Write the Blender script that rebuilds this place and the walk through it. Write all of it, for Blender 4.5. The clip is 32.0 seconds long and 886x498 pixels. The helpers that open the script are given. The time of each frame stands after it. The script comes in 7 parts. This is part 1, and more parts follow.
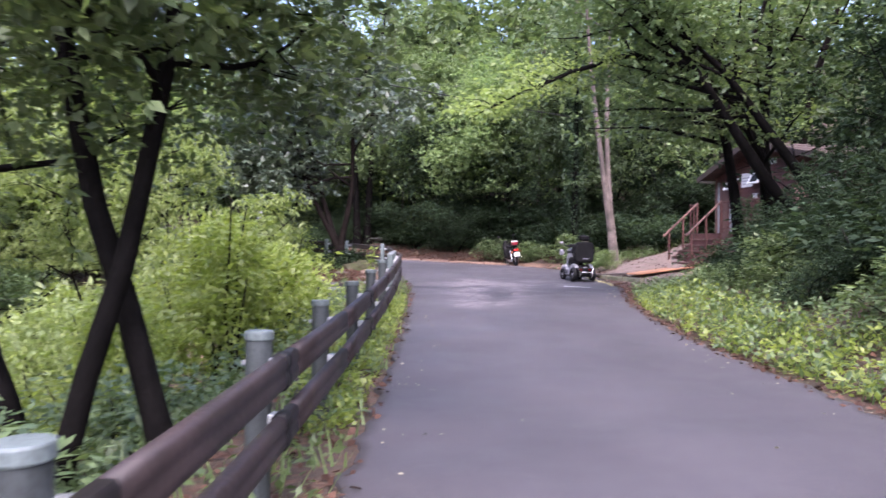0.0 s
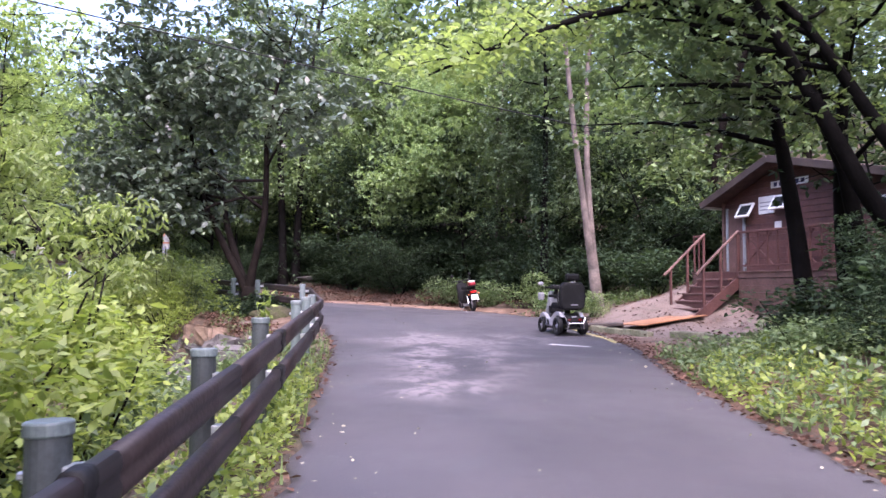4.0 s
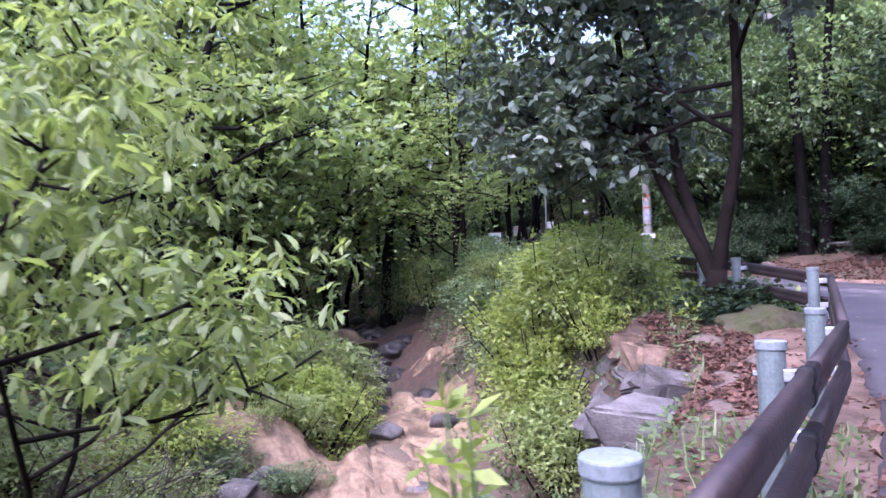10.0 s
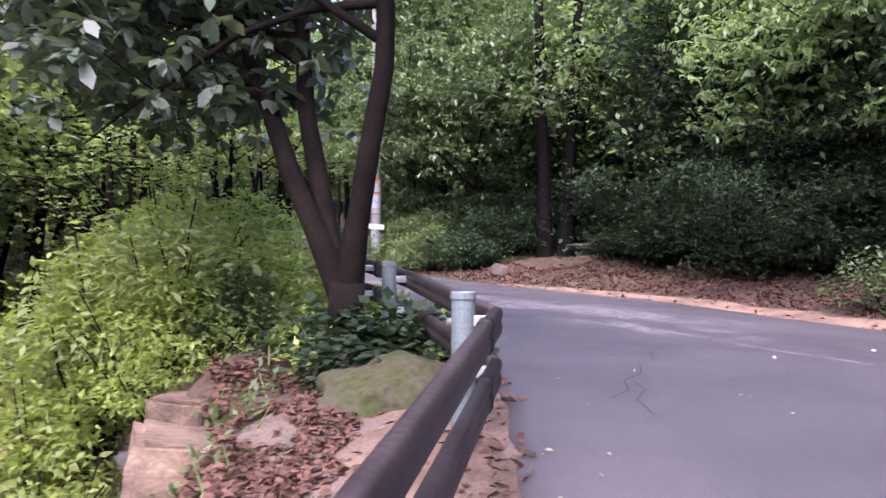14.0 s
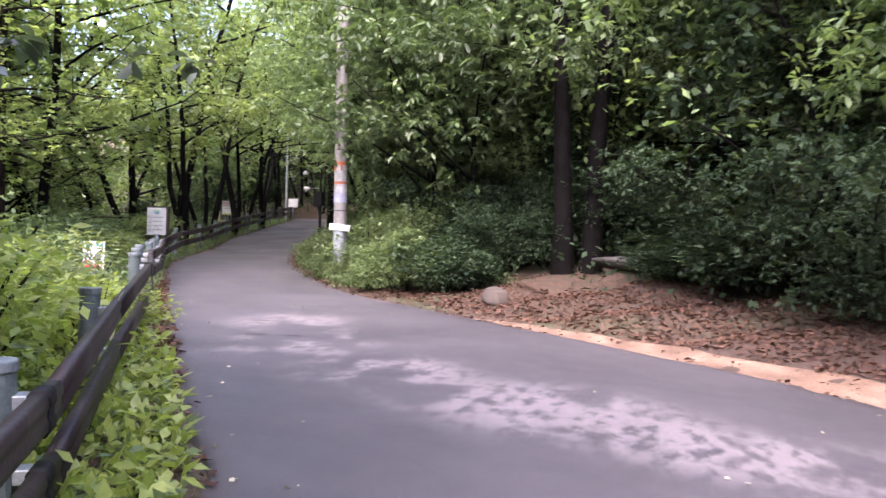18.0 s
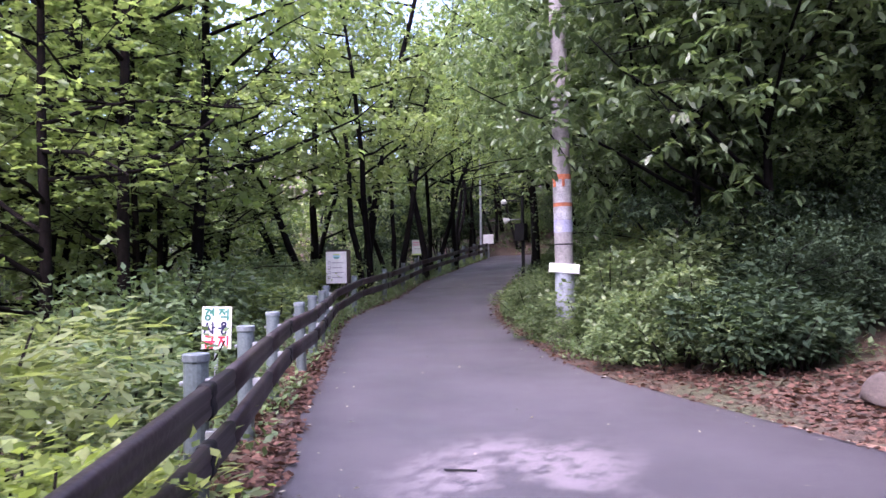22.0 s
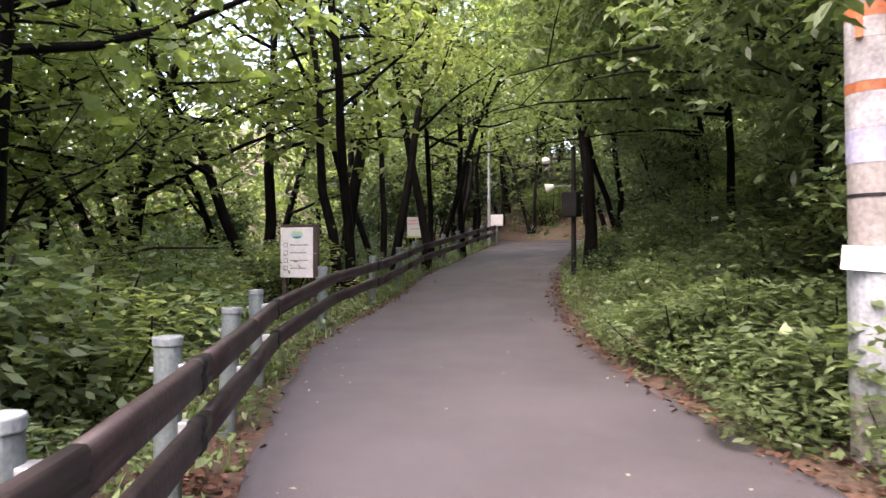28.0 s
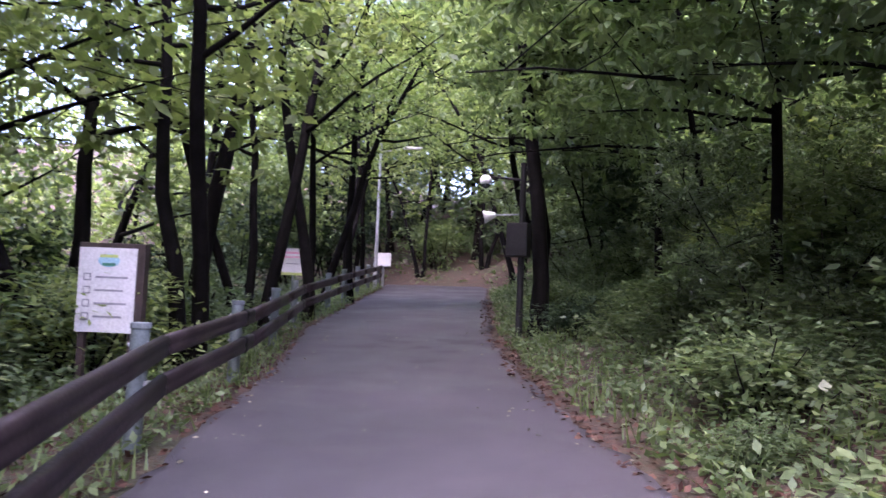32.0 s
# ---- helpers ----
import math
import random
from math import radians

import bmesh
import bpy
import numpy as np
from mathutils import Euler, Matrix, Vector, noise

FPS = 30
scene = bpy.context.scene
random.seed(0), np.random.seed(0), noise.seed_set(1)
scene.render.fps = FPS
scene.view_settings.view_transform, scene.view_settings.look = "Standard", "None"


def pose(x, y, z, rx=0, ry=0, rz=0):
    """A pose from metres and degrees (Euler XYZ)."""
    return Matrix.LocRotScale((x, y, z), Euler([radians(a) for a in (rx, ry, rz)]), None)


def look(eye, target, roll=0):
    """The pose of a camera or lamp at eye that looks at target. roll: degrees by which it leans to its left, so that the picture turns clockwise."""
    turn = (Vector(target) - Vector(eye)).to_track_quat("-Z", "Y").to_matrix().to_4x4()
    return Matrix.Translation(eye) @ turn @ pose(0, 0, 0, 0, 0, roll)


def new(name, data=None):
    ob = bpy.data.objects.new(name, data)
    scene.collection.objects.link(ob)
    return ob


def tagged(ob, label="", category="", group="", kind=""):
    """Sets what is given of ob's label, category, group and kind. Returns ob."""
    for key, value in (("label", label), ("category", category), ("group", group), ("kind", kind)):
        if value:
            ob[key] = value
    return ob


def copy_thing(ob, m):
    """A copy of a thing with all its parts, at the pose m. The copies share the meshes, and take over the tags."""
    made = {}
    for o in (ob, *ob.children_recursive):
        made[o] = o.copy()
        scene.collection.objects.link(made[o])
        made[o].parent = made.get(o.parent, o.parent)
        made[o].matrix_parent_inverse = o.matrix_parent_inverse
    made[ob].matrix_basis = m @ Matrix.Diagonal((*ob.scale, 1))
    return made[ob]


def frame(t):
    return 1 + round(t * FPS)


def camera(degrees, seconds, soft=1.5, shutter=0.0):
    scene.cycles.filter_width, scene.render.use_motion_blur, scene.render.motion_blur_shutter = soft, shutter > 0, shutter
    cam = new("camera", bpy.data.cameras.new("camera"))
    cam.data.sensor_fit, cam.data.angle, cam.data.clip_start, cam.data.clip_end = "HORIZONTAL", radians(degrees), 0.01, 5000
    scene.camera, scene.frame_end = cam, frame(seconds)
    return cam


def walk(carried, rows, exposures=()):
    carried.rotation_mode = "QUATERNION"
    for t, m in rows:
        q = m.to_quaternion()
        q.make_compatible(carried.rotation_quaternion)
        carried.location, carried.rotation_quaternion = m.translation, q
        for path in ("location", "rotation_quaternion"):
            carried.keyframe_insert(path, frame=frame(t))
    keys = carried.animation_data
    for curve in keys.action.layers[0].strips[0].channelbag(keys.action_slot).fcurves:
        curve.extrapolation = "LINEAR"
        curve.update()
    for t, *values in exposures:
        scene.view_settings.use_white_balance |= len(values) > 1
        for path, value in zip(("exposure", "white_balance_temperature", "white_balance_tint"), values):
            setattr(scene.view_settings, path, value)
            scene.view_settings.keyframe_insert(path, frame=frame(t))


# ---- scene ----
cam = camera(63.0, 32.0, shutter=0.35)
SKY, SUN = 0.14, 1.1
PATH = [
    (0, (-0.026, 0.992, 1.302), (-0.022, 2.992, 1.301), 0.2),
    (0.5, (0.058, 1.654, 1.321), (0.188, 3.649, 1.339), 0.3),
    (1, (0.061, 2.301, 1.333), (0.149, 4.299, 1.351), 1.6),
    (1.5, (0.088, 2.943, 1.337), (0.195, 4.939, 1.398), 1.0),
    (2, (0.058, 3.611, 1.328), (0.146, 5.605, 1.449), 0.6),
    (2.5, (0.052, 4.234, 1.339), (0.196, 6.223, 1.484), -0.4),
    (4.5, (0.043, 6.916, 1.367), (0.201, 8.908, 1.45), 0.4),
    (5, (0.03, 7.588, 1.368), (0.134, 9.584, 1.432), 1.3),
    (5.5, (0.057, 8.25, 1.378), (0.131, 10.247, 1.444), 0.6),
    (6, (0.099, 8.934, 1.419), (0.165, 10.93, 1.509), 0.3),
    (6.5, (0.097, 9.545, 1.458), (0.161, 11.541, 1.571), 0.7),
    (7, (0.112, 10.194, 1.467), (0.167, 12.188, 1.605), 1.3),
    (7.5, (0.114, 10.812, 1.484), (0.144, 12.806, 1.634), 1.8),
    (8, (0.06, 11.447, 1.511), (-0.013, 13.441, 1.653), 1.6),
    (8.5, (-0.054, 12.044, 1.548), (-0.468, 13.998, 1.639), 0.7),
    (9, (-0.189, 12.634, 1.597), (-1.075, 14.425, 1.679), 0.1),
    (9.5, (-0.332, 13.192, 1.653), (-1.445, 14.85, 1.755), -1.3),
    (10, (-0.375, 13.854, 1.654), (-1.548, 15.473, 1.685), -1.7),
    (10.5, (-0.382, 14.578, 1.658), (-1.59, 16.171, 1.611), -2.3),
    (11, (-0.39, 15.322, 1.653), (-1.637, 16.882, 1.547), -2.1),
    (11.5, (-0.449, 15.998, 1.671), (-1.663, 17.583, 1.547), 0.1),
    (12, (-0.48, 16.712, 1.674), (-1.548, 18.398, 1.547), 1.5),
    (12.5, (-0.571, 17.427, 1.682), (-1.527, 19.179, 1.562), 0.9),
    (13, (-0.647, 18.148, 1.695), (-1.466, 19.971, 1.626), 0.5),
    (13.5, (-0.64, 18.752, 1.686), (-1.346, 20.622, 1.669), 0.5),
    (14, (-0.64, 19.391, 1.683), (-1.294, 21.28, 1.682), 0.6),
    (14.5, (-0.70, 20.07, 1.685), (-1.334, 21.967, 1.683), 1.2),
    (15, (-0.77, 20.761, 1.685), (-1.389, 22.662, 1.666), 0.8),
    (15.5, (-0.92, 21.42, 1.72), (-1.485, 23.338, 1.704), 0.4),
    (17.5, (-1.45, 24.043, 2.097), (-2.075, 25.943, 2.093), 2.1),
    (18, (-1.603, 24.65, 2.115), (-2.311, 26.52, 2.087), 1.5),
    (18.5, (-1.873, 25.263, 2.14), (-2.684, 27.09, 2.08), 1.2),
    (18.9, (-2.085, 25.788, 2.172), (-2.947, 27.593, 2.166), 0.8),
    (19, (-2.146, 25.906, 2.176), (-3.067, 27.681, 2.179), -0.4),
    (19.5, (-2.476, 26.413, 2.209), (-3.522, 28.117, 2.25), -0.3),
    (20, (-2.824, 26.898, 2.211), (-3.907, 28.578, 2.26), -0.0),
    (20.5, (-3.239, 27.389, 2.217), (-4.389, 29.025, 2.264), -1.0),
    (21, (-3.639, 27.864, 2.249), (-4.795, 29.495, 2.305), -1.2),
    (21.5, (-4.072, 28.327, 2.28), (-5.245, 29.946, 2.351), -1.0),
    (22, (-4.464, 28.764, 2.283), (-5.635, 30.385, 2.346), -0.8),
    (22.5, (-4.839, 29.172, 2.303), (-5.993, 30.805, 2.348), -0.9),
    (23, (-5.238, 29.615, 2.325), (-6.333, 31.287, 2.387), -1.7),
    (23.5, (-5.67, 30.023, 2.332), (-6.845, 31.638, 2.428), -1.4),
    (24, (-6.073, 30.477, 2.354), (-7.238, 32.099, 2.454), -2.5),
    (24.5, (-6.488, 30.847, 2.36), (-7.695, 32.438, 2.468), -3.0),
    (25, (-6.871, 31.267, 2.352), (-8.074, 32.861, 2.451), -2.4),
    (25.5, (-7.293, 31.713, 2.344), (-8.506, 33.301, 2.432), -2.0),
    (27.5, (-8.913, 33.819, 2.316), (-10.15, 35.389, 2.395), -0.8),
    (28, (-9.332, 34.264, 2.327), (-10.461, 35.915, 2.354), -0.1),
    (28.5, (-9.775, 34.656, 2.359), (-10.916, 36.295, 2.475), 0.5),
    (29, (-10.168, 35.102, 2.375), (-11.265, 36.77, 2.491), 1.4),
    (29.5, (-10.559, 35.488, 2.381), (-11.606, 37.19, 2.47), 2.1),
    (30, (-10.912, 35.905, 2.396), (-11.881, 37.653, 2.464), 2.5),
    (30.5, (-11.338, 36.335, 2.4), (-12.292, 38.09, 2.493), 2.0),
    (31, (-11.703, 36.801, 2.411), (-12.631, 38.568, 2.538), 0.9),
    (31.5, (-12.098, 37.295, 2.427), (-13.0, 39.072, 2.594), 1.2),
    (32, (-12.444, 37.79, 2.436), (-13.239, 39.619, 2.588), 2.3),
]
walk(cam, [(t, look(eye, target, roll)) for t, eye, target, roll in PATH], exposures=[(0, 2.62, 6000, 30), (1, 2.7, 6000, 32), (2, 2.6, 6000, 36), (5, 2.8, 6000, 32), (8, 2.75, 6000, 28), (9, 2.85, 5800, 36), (10, 2.8, 5300, 42), (11, 2.72, 5250, 40), (12, 2.75, 5650, 12), (13, 2.8, 5800, 20), (14, 2.85, 5900, 36), (15, 2.9, 5600, 38), (18, 3.15, 6300, 30), (20, 3.0, 6200, 36), (22, 2.95, 5700, 42), (25, 2.98, 5500, 48), (27.5, 3.35, 7000, 28), (29, 3.4, 6600, 34), (30.5, 3.45, 5900, 44), (32, 3.4, 5700, 46)])

# ---- light ----
world = bpy.data.worlds.new("sky")
scene.world = world
world.use_nodes = True
wn = world.node_tree.nodes
sky = wn.new("ShaderNodeTexSky")
sky.sky_type, sky.sun_disc = "NISHITA", False
sky.sun_elevation, sky.sun_rotation = radians(56), radians(175)
sky.air_density, sky.dust_density = 1.0, 4.0
wn["Background"].inputs["Strength"].default_value = SKY
world.node_tree.links.new(sky.outputs[0], wn["Background"].inputs[0])
sun = new("sun", bpy.data.lights.new("sun", "SUN"))
sun.data.energy, sun.data.angle, sun.data.color = SUN, radians(80), (1.0, 0.96, 0.9)
sun.matrix_world = look((0, 0, 40), (-2.4, 26.9, 0))


# ---- small helpers ----
RNG = np.random.default_rng(7)


def mesh(name, verts, faces, mat, smooth=False):
    me = bpy.data.meshes.new(name)
    me.from_pydata([tuple(v) for v in verts], [], [tuple(f) for f in faces])
    me.materials.append(mat)
    if smooth:
        me.polygons.foreach_set("use_smooth", [True] * len(me.polygons))
    me.update()
    return me


def quads(name, verts, mat):
    """A mesh of loose polygons from an (n, corners, 3) array."""
    n, k = verts.shape[:2]
    me = bpy.data.meshes.new(name)
    me.vertices.add(k * n)
    me.vertices.foreach_set("co", np.ascontiguousarray(verts, dtype=np.float32).ravel())
    me.loops.add(k * n)
    me.loops.foreach_set("vertex_index", np.arange(k * n, dtype=np.int32))
    me.polygons.add(n)
    me.polygons.foreach_set("loop_start", np.arange(0, k * n, k, dtype=np.int32))
    me.materials.append(mat)
    me.update(calc_edges=True)
    return me


def bm_mesh(name, bm, mat, smooth=False):
    me = bpy.data.meshes.new(name)
    bm.to_mesh(me)
    bm.free()
    me.materials.append(mat)
    if smooth:
        me.polygons.foreach_set("use_smooth", [True] * len(me.polygons))
    return me


def part(name, bm, material, parent, label="", smooth=False):
    """A bmesh or a mesh, linked as one mesh object under a thing or a part."""
    me = bm_mesh(name, bm, material, smooth) if isinstance(bm, bmesh.types.BMesh) else bm
    ob = new(name, me)
    ob.parent = parent
    return tagged(ob, label)


def thing(name, m, label, category, group="", kind=""):
    ob = new(name)
    ob.empty_display_size = 0.2
    ob.matrix_world = m
    return tagged(ob, label, category, group, kind)


def box(x0, x1, y0, y1, z0, z1, bevel=0.0, bm=None, m=None):
    own = bmesh.new()
    bmesh.ops.create_cube(own, size=1)
    bmesh.ops.transform(own, matrix=Matrix.Translation(((x0 + x1) / 2, (y0 + y1) / 2, (z0 + z1) / 2)) @ Matrix.Diagonal((x1 - x0, y1 - y0, z1 - z0, 1)), verts=own.verts)
    if bevel:
        bmesh.ops.bevel(own, geom=own.edges[:], offset=bevel, segments=2, affect="EDGES", profile=0.5)
    if m is not None:
        bmesh.ops.transform(own, matrix=m, verts=own.verts)
    return merge(bm, own)


def merge(bm, own):
    if bm is None:
        return own
    me = bpy.data.meshes.new("tmp")
    own.to_mesh(me)
    own.free()
    bm.from_mesh(me)
    bpy.data.meshes.remove(me)
    return bm


def rod(a, b, r0, r1=None, sides=10, bm=None, bevel=0.0):
    """A round bar from a to b."""
    a, b = Vector(a), Vector(b)
    own = bmesh.new()
    bmesh.ops.create_cone(own, cap_ends=True, segments=sides, radius1=r0, radius2=r0 if r1 is None else r1, depth=(b - a).length)
    if bevel:
        bmesh.ops.bevel(own, geom=[e for e in own.edges if len(e.link_faces) == 2 and any(len(f.verts) > 4 for f in e.link_faces)], offset=bevel, segments=2, affect="EDGES", profile=0.5)
    bmesh.ops.transform(own, matrix=Matrix.Translation((a + b) / 2) @ (b - a).to_track_quat("Z", "Y").to_matrix().to_4x4(), verts=own.verts)
    return merge(bm, own)


def ball(c, r, scale=(1, 1, 1), subdiv=2, bm=None, m=None):
    own = bmesh.new()
    bmesh.ops.create_icosphere(own, subdivisions=subdiv, radius=r)
    bmesh.ops.transform(own, matrix=Matrix.Translation(c) @ (m or Matrix()) @ Matrix.Diagonal((*scale, 1)), verts=own.verts)
    return merge(bm, own)


def profile(points, depth, axis_m, bm=None, bevel=0.0):
    """A flat outline in x and z, given depth along y, then placed by a matrix."""
    own = bmesh.new()
    vs = [own.verts.new((x, -depth / 2, z)) for x, z in points]
    f = own.faces.new(vs)
    out = bmesh.ops.extrude_face_region(own, geom=[f])
    bmesh.ops.translate(own, vec=(0, depth, 0), verts=[g for g in out["geom"] if isinstance(g, bmesh.types.BMVert)])
    bmesh.ops.recalc_face_normals(own, faces=own.faces[:])
    if bevel:
        bmesh.ops.bevel(own, geom=own.edges[:], offset=bevel, segments=2, affect="EDGES", profile=0.5)
    bmesh.ops.transform(own, matrix=axis_m, verts=own.verts)
    return merge(bm, own)


# ---- materials ----
def material(name, base, rough=0.8, metal=0.0, vary=0.25, scale=3.0, fine=40.0, bump=0.3, dark=None, spec=0.4, random=0.0, island=0.0, coords="Object"):
    """A surface with two scales of variation in colour and relief."""
    mat = bpy.data.materials.new(name)
    mat.use_nodes = True
    n, l = mat.node_tree.nodes, mat.node_tree.links
    bsdf = n["Principled BSDF"]
    tc = n.new("ShaderNodeTexCoord")
    big = n.new("ShaderNodeTexNoise")
    big.inputs["Scale"].default_value, big.inputs["Detail"].default_value = scale, 5
    small = n.new("ShaderNodeTexNoise")
    small.inputs["Scale"].default_value, small.inputs["Detail"].default_value = fine, 4
    l.new(tc.outputs[coords], big.inputs["Vector"])
    l.new(tc.outputs[coords], small.inputs["Vector"])
    mix = n.new("ShaderNodeMix")
    mix.data_type = "RGBA"
    lo = dark or tuple(c * (1 - vary) for c in base)
    mix.inputs["A"].default_value, mix.inputs["B"].default_value = (*lo, 1), (*[min(1, c * (1 + vary * 0.6)) for c in base], 1)
    ramp = n.new("ShaderNodeMapRange")
    ramp.inputs["From Min"].default_value, ramp.inputs["From Max"].default_value = 0.35, 0.65
    l.new(big.outputs["Fac"], ramp.inputs["Value"])
    l.new(ramp.outputs[0], mix.inputs["Factor"])
    grain = n.new("ShaderNodeMix")
    grain.data_type, grain.blend_type = "RGBA", "OVERLAY"
    grain.inputs["Factor"].default_value = 0.55
    l.new(mix.outputs["Result"], grain.inputs["A"])
    l.new(small.outputs["Fac"], grain.inputs["B"])
    colour = grain.outputs["Result"]
    if random or island:
        hsv = n.new("ShaderNodeHueSaturation")
        pick = n.new("ShaderNodeObjectInfo") if random else n.new("ShaderNodeNewGeometry")
        mr = n.new("ShaderNodeMapRange")
        amount = random or island
        mr.inputs["To Min"].default_value, mr.inputs["To Max"].default_value = 1 - amount, 1 + amount
        l.new(pick.outputs["Random"] if random else pick.outputs["Random Per Island"], mr.inputs["Value"])
        l.new(mr.outputs[0], hsv.inputs["Value"])
        l.new(colour, hsv.inputs["Color"])
        colour = hsv.outputs["Color"]
    l.new(colour, bsdf.inputs["Base Color"])
    bsdf.inputs["Roughness"].default_value, bsdf.inputs["Metallic"].default_value = rough, metal
    bsdf.inputs["Specular IOR Level"].default_value = spec
    if bump:
        b = n.new("ShaderNodeBump")
        b.inputs["Strength"].default_value, b.inputs["Distance"].default_value = bump, 0.01
        l.new(small.outputs["Fac"], b.inputs["Height"])
        l.new(b.outputs["Normal"], bsdf.inputs["Normal"])
    return mat


def leaf_material(name, a, b, through_light=0.35, rough=0.42, spec=0.4):
    """Leaves: each one its own tint, light passes through them."""
    mat = bpy.data.materials.new(name)
    mat.use_nodes = True
    n, l = mat.node_tree.nodes, mat.node_tree.links
    bsdf, out = n["Principled BSDF"], n["Material Output"]
    geo, info = n.new("ShaderNodeNewGeometry"), n.new("ShaderNodeObjectInfo")
    mix = n.new("ShaderNodeMix")
    mix.data_type = "RGBA"
    mix.inputs["A"].default_value, mix.inputs["B"].default_value = (*a, 1), (*b, 1)
    l.new(geo.outputs["Random Per Island"], mix.inputs["Factor"])
    hsv = n.new("ShaderNodeHueSaturation")
    mr = n.new("ShaderNodeMapRange")
    mr.inputs["To Min"].default_value, mr.inputs["To Max"].default_value = 0.75, 1.25
    l.new(info.outputs["Random"], mr.inputs["Value"])
    l.new(mr.outputs[0], hsv.inputs["Value"])
    l.new(mix.outputs["Result"], hsv.inputs["Color"])
    tc, vein = n.new("ShaderNodeTexCoord"), n.new("ShaderNodeTexNoise")
    vein.inputs["Scale"].default_value = 30
    l.new(tc.outputs["Object"], vein.inputs["Vector"])
    over = n.new("ShaderNodeMix")
    over.data_type, over.blend_type = "RGBA", "OVERLAY"
    over.inputs["Factor"].default_value = 0.35
    l.new(hsv.outputs["Color"], over.inputs["A"])
    l.new(vein.outputs["Fac"], over.inputs["B"])
    l.new(over.outputs["Result"], bsdf.inputs["Base Color"])
    bsdf.inputs["Roughness"].default_value = rough
    bsdf.inputs["Specular IOR Level"].default_value = spec
    tr = n.new("ShaderNodeBsdfTranslucent")
    bright = n.new("ShaderNodeMix")
    bright.data_type, bright.blend_type = "RGBA", "MULTIPLY"
    bright.inputs["Factor"].default_value = 1.0
    bright.inputs["B"].default_value = (1.3, 1.35, 0.72, 1)
    l.new(over.outputs["Result"], bright.inputs["A"])
    l.new(bright.outputs["Result"], tr.inputs["Color"])
    sh = n.new("ShaderNodeMixShader")
    sh.inputs[0].default_value = through_light
    l.new(bsdf.outputs[0], sh.inputs[1])
    l.new(tr.outputs[0], sh.inputs[2])
    l.new(sh.outputs[0], out.inputs["Surface"])
    return mat


def blob_mask(n, l, coord, centre, size, soft=0.4):
    """1 inside an ellipse on the ground, 0 outside, with a soft rim."""
    mp = n.new("ShaderNodeMapping")
    mp.vector_type = "POINT"
    mp.inputs["Location"].default_value = (-centre[0] / size[0], -centre[1] / size[1], 0)
    mp.inputs["Scale"].default_value = (1 / size[0], 1 / size[1], 0)
    l.new(coord, mp.inputs["Vector"])
    ln = n.new("ShaderNodeVectorMath")
    ln.operation = "LENGTH"
    l.new(mp.outputs[0], ln.inputs[0])
    mr = n.new("ShaderNodeMapRange")
    mr.interpolation_type = "SMOOTHSTEP"
    mr.inputs["From Min"].default_value, mr.inputs["From Max"].default_value = 1 + soft, 1 - soft
    l.new(ln.outputs["Value"], mr.inputs["Value"])
    return mr.outputs[0]


def layer(n, l, under, colour, fac):
    mx = n.new("ShaderNodeMix")
    mx.data_type = "RGBA"
    l.new(under, mx.inputs["A"])
    mx.inputs["B"].default_value = (*colour, 1)
    l.new(fac, mx.inputs["Factor"])
    return mx.outputs["Result"]


def times(n, l, a, b):
    mx = n.new("ShaderNodeMath")
    mx.operation = "MULTIPLY"
    l.new(a, mx.inputs[0])
    l.new(b, mx.inputs[1])
    return mx.outputs[0]


def noise_mask(n, l, coord, scale, lo, hi, detail=5, stretch=(1, 1, 1)):
    mp = n.new("ShaderNodeMapping")
    mp.inputs["Scale"].default_value = stretch
    l.new(coord, mp.inputs["Vector"])
    nz = n.new("ShaderNodeTexNoise")
    nz.inputs["Scale"].default_value, nz.inputs["Detail"].default_value = scale, detail
    l.new(mp.outputs[0], nz.inputs["Vector"])
    mr = n.new("ShaderNodeMapRange")
    mr.inputs["From Min"].default_value, mr.inputs["From Max"].default_value = lo, hi
    l.new(nz.outputs["Fac"], mr.inputs["Value"])
    return mr.outputs[0]


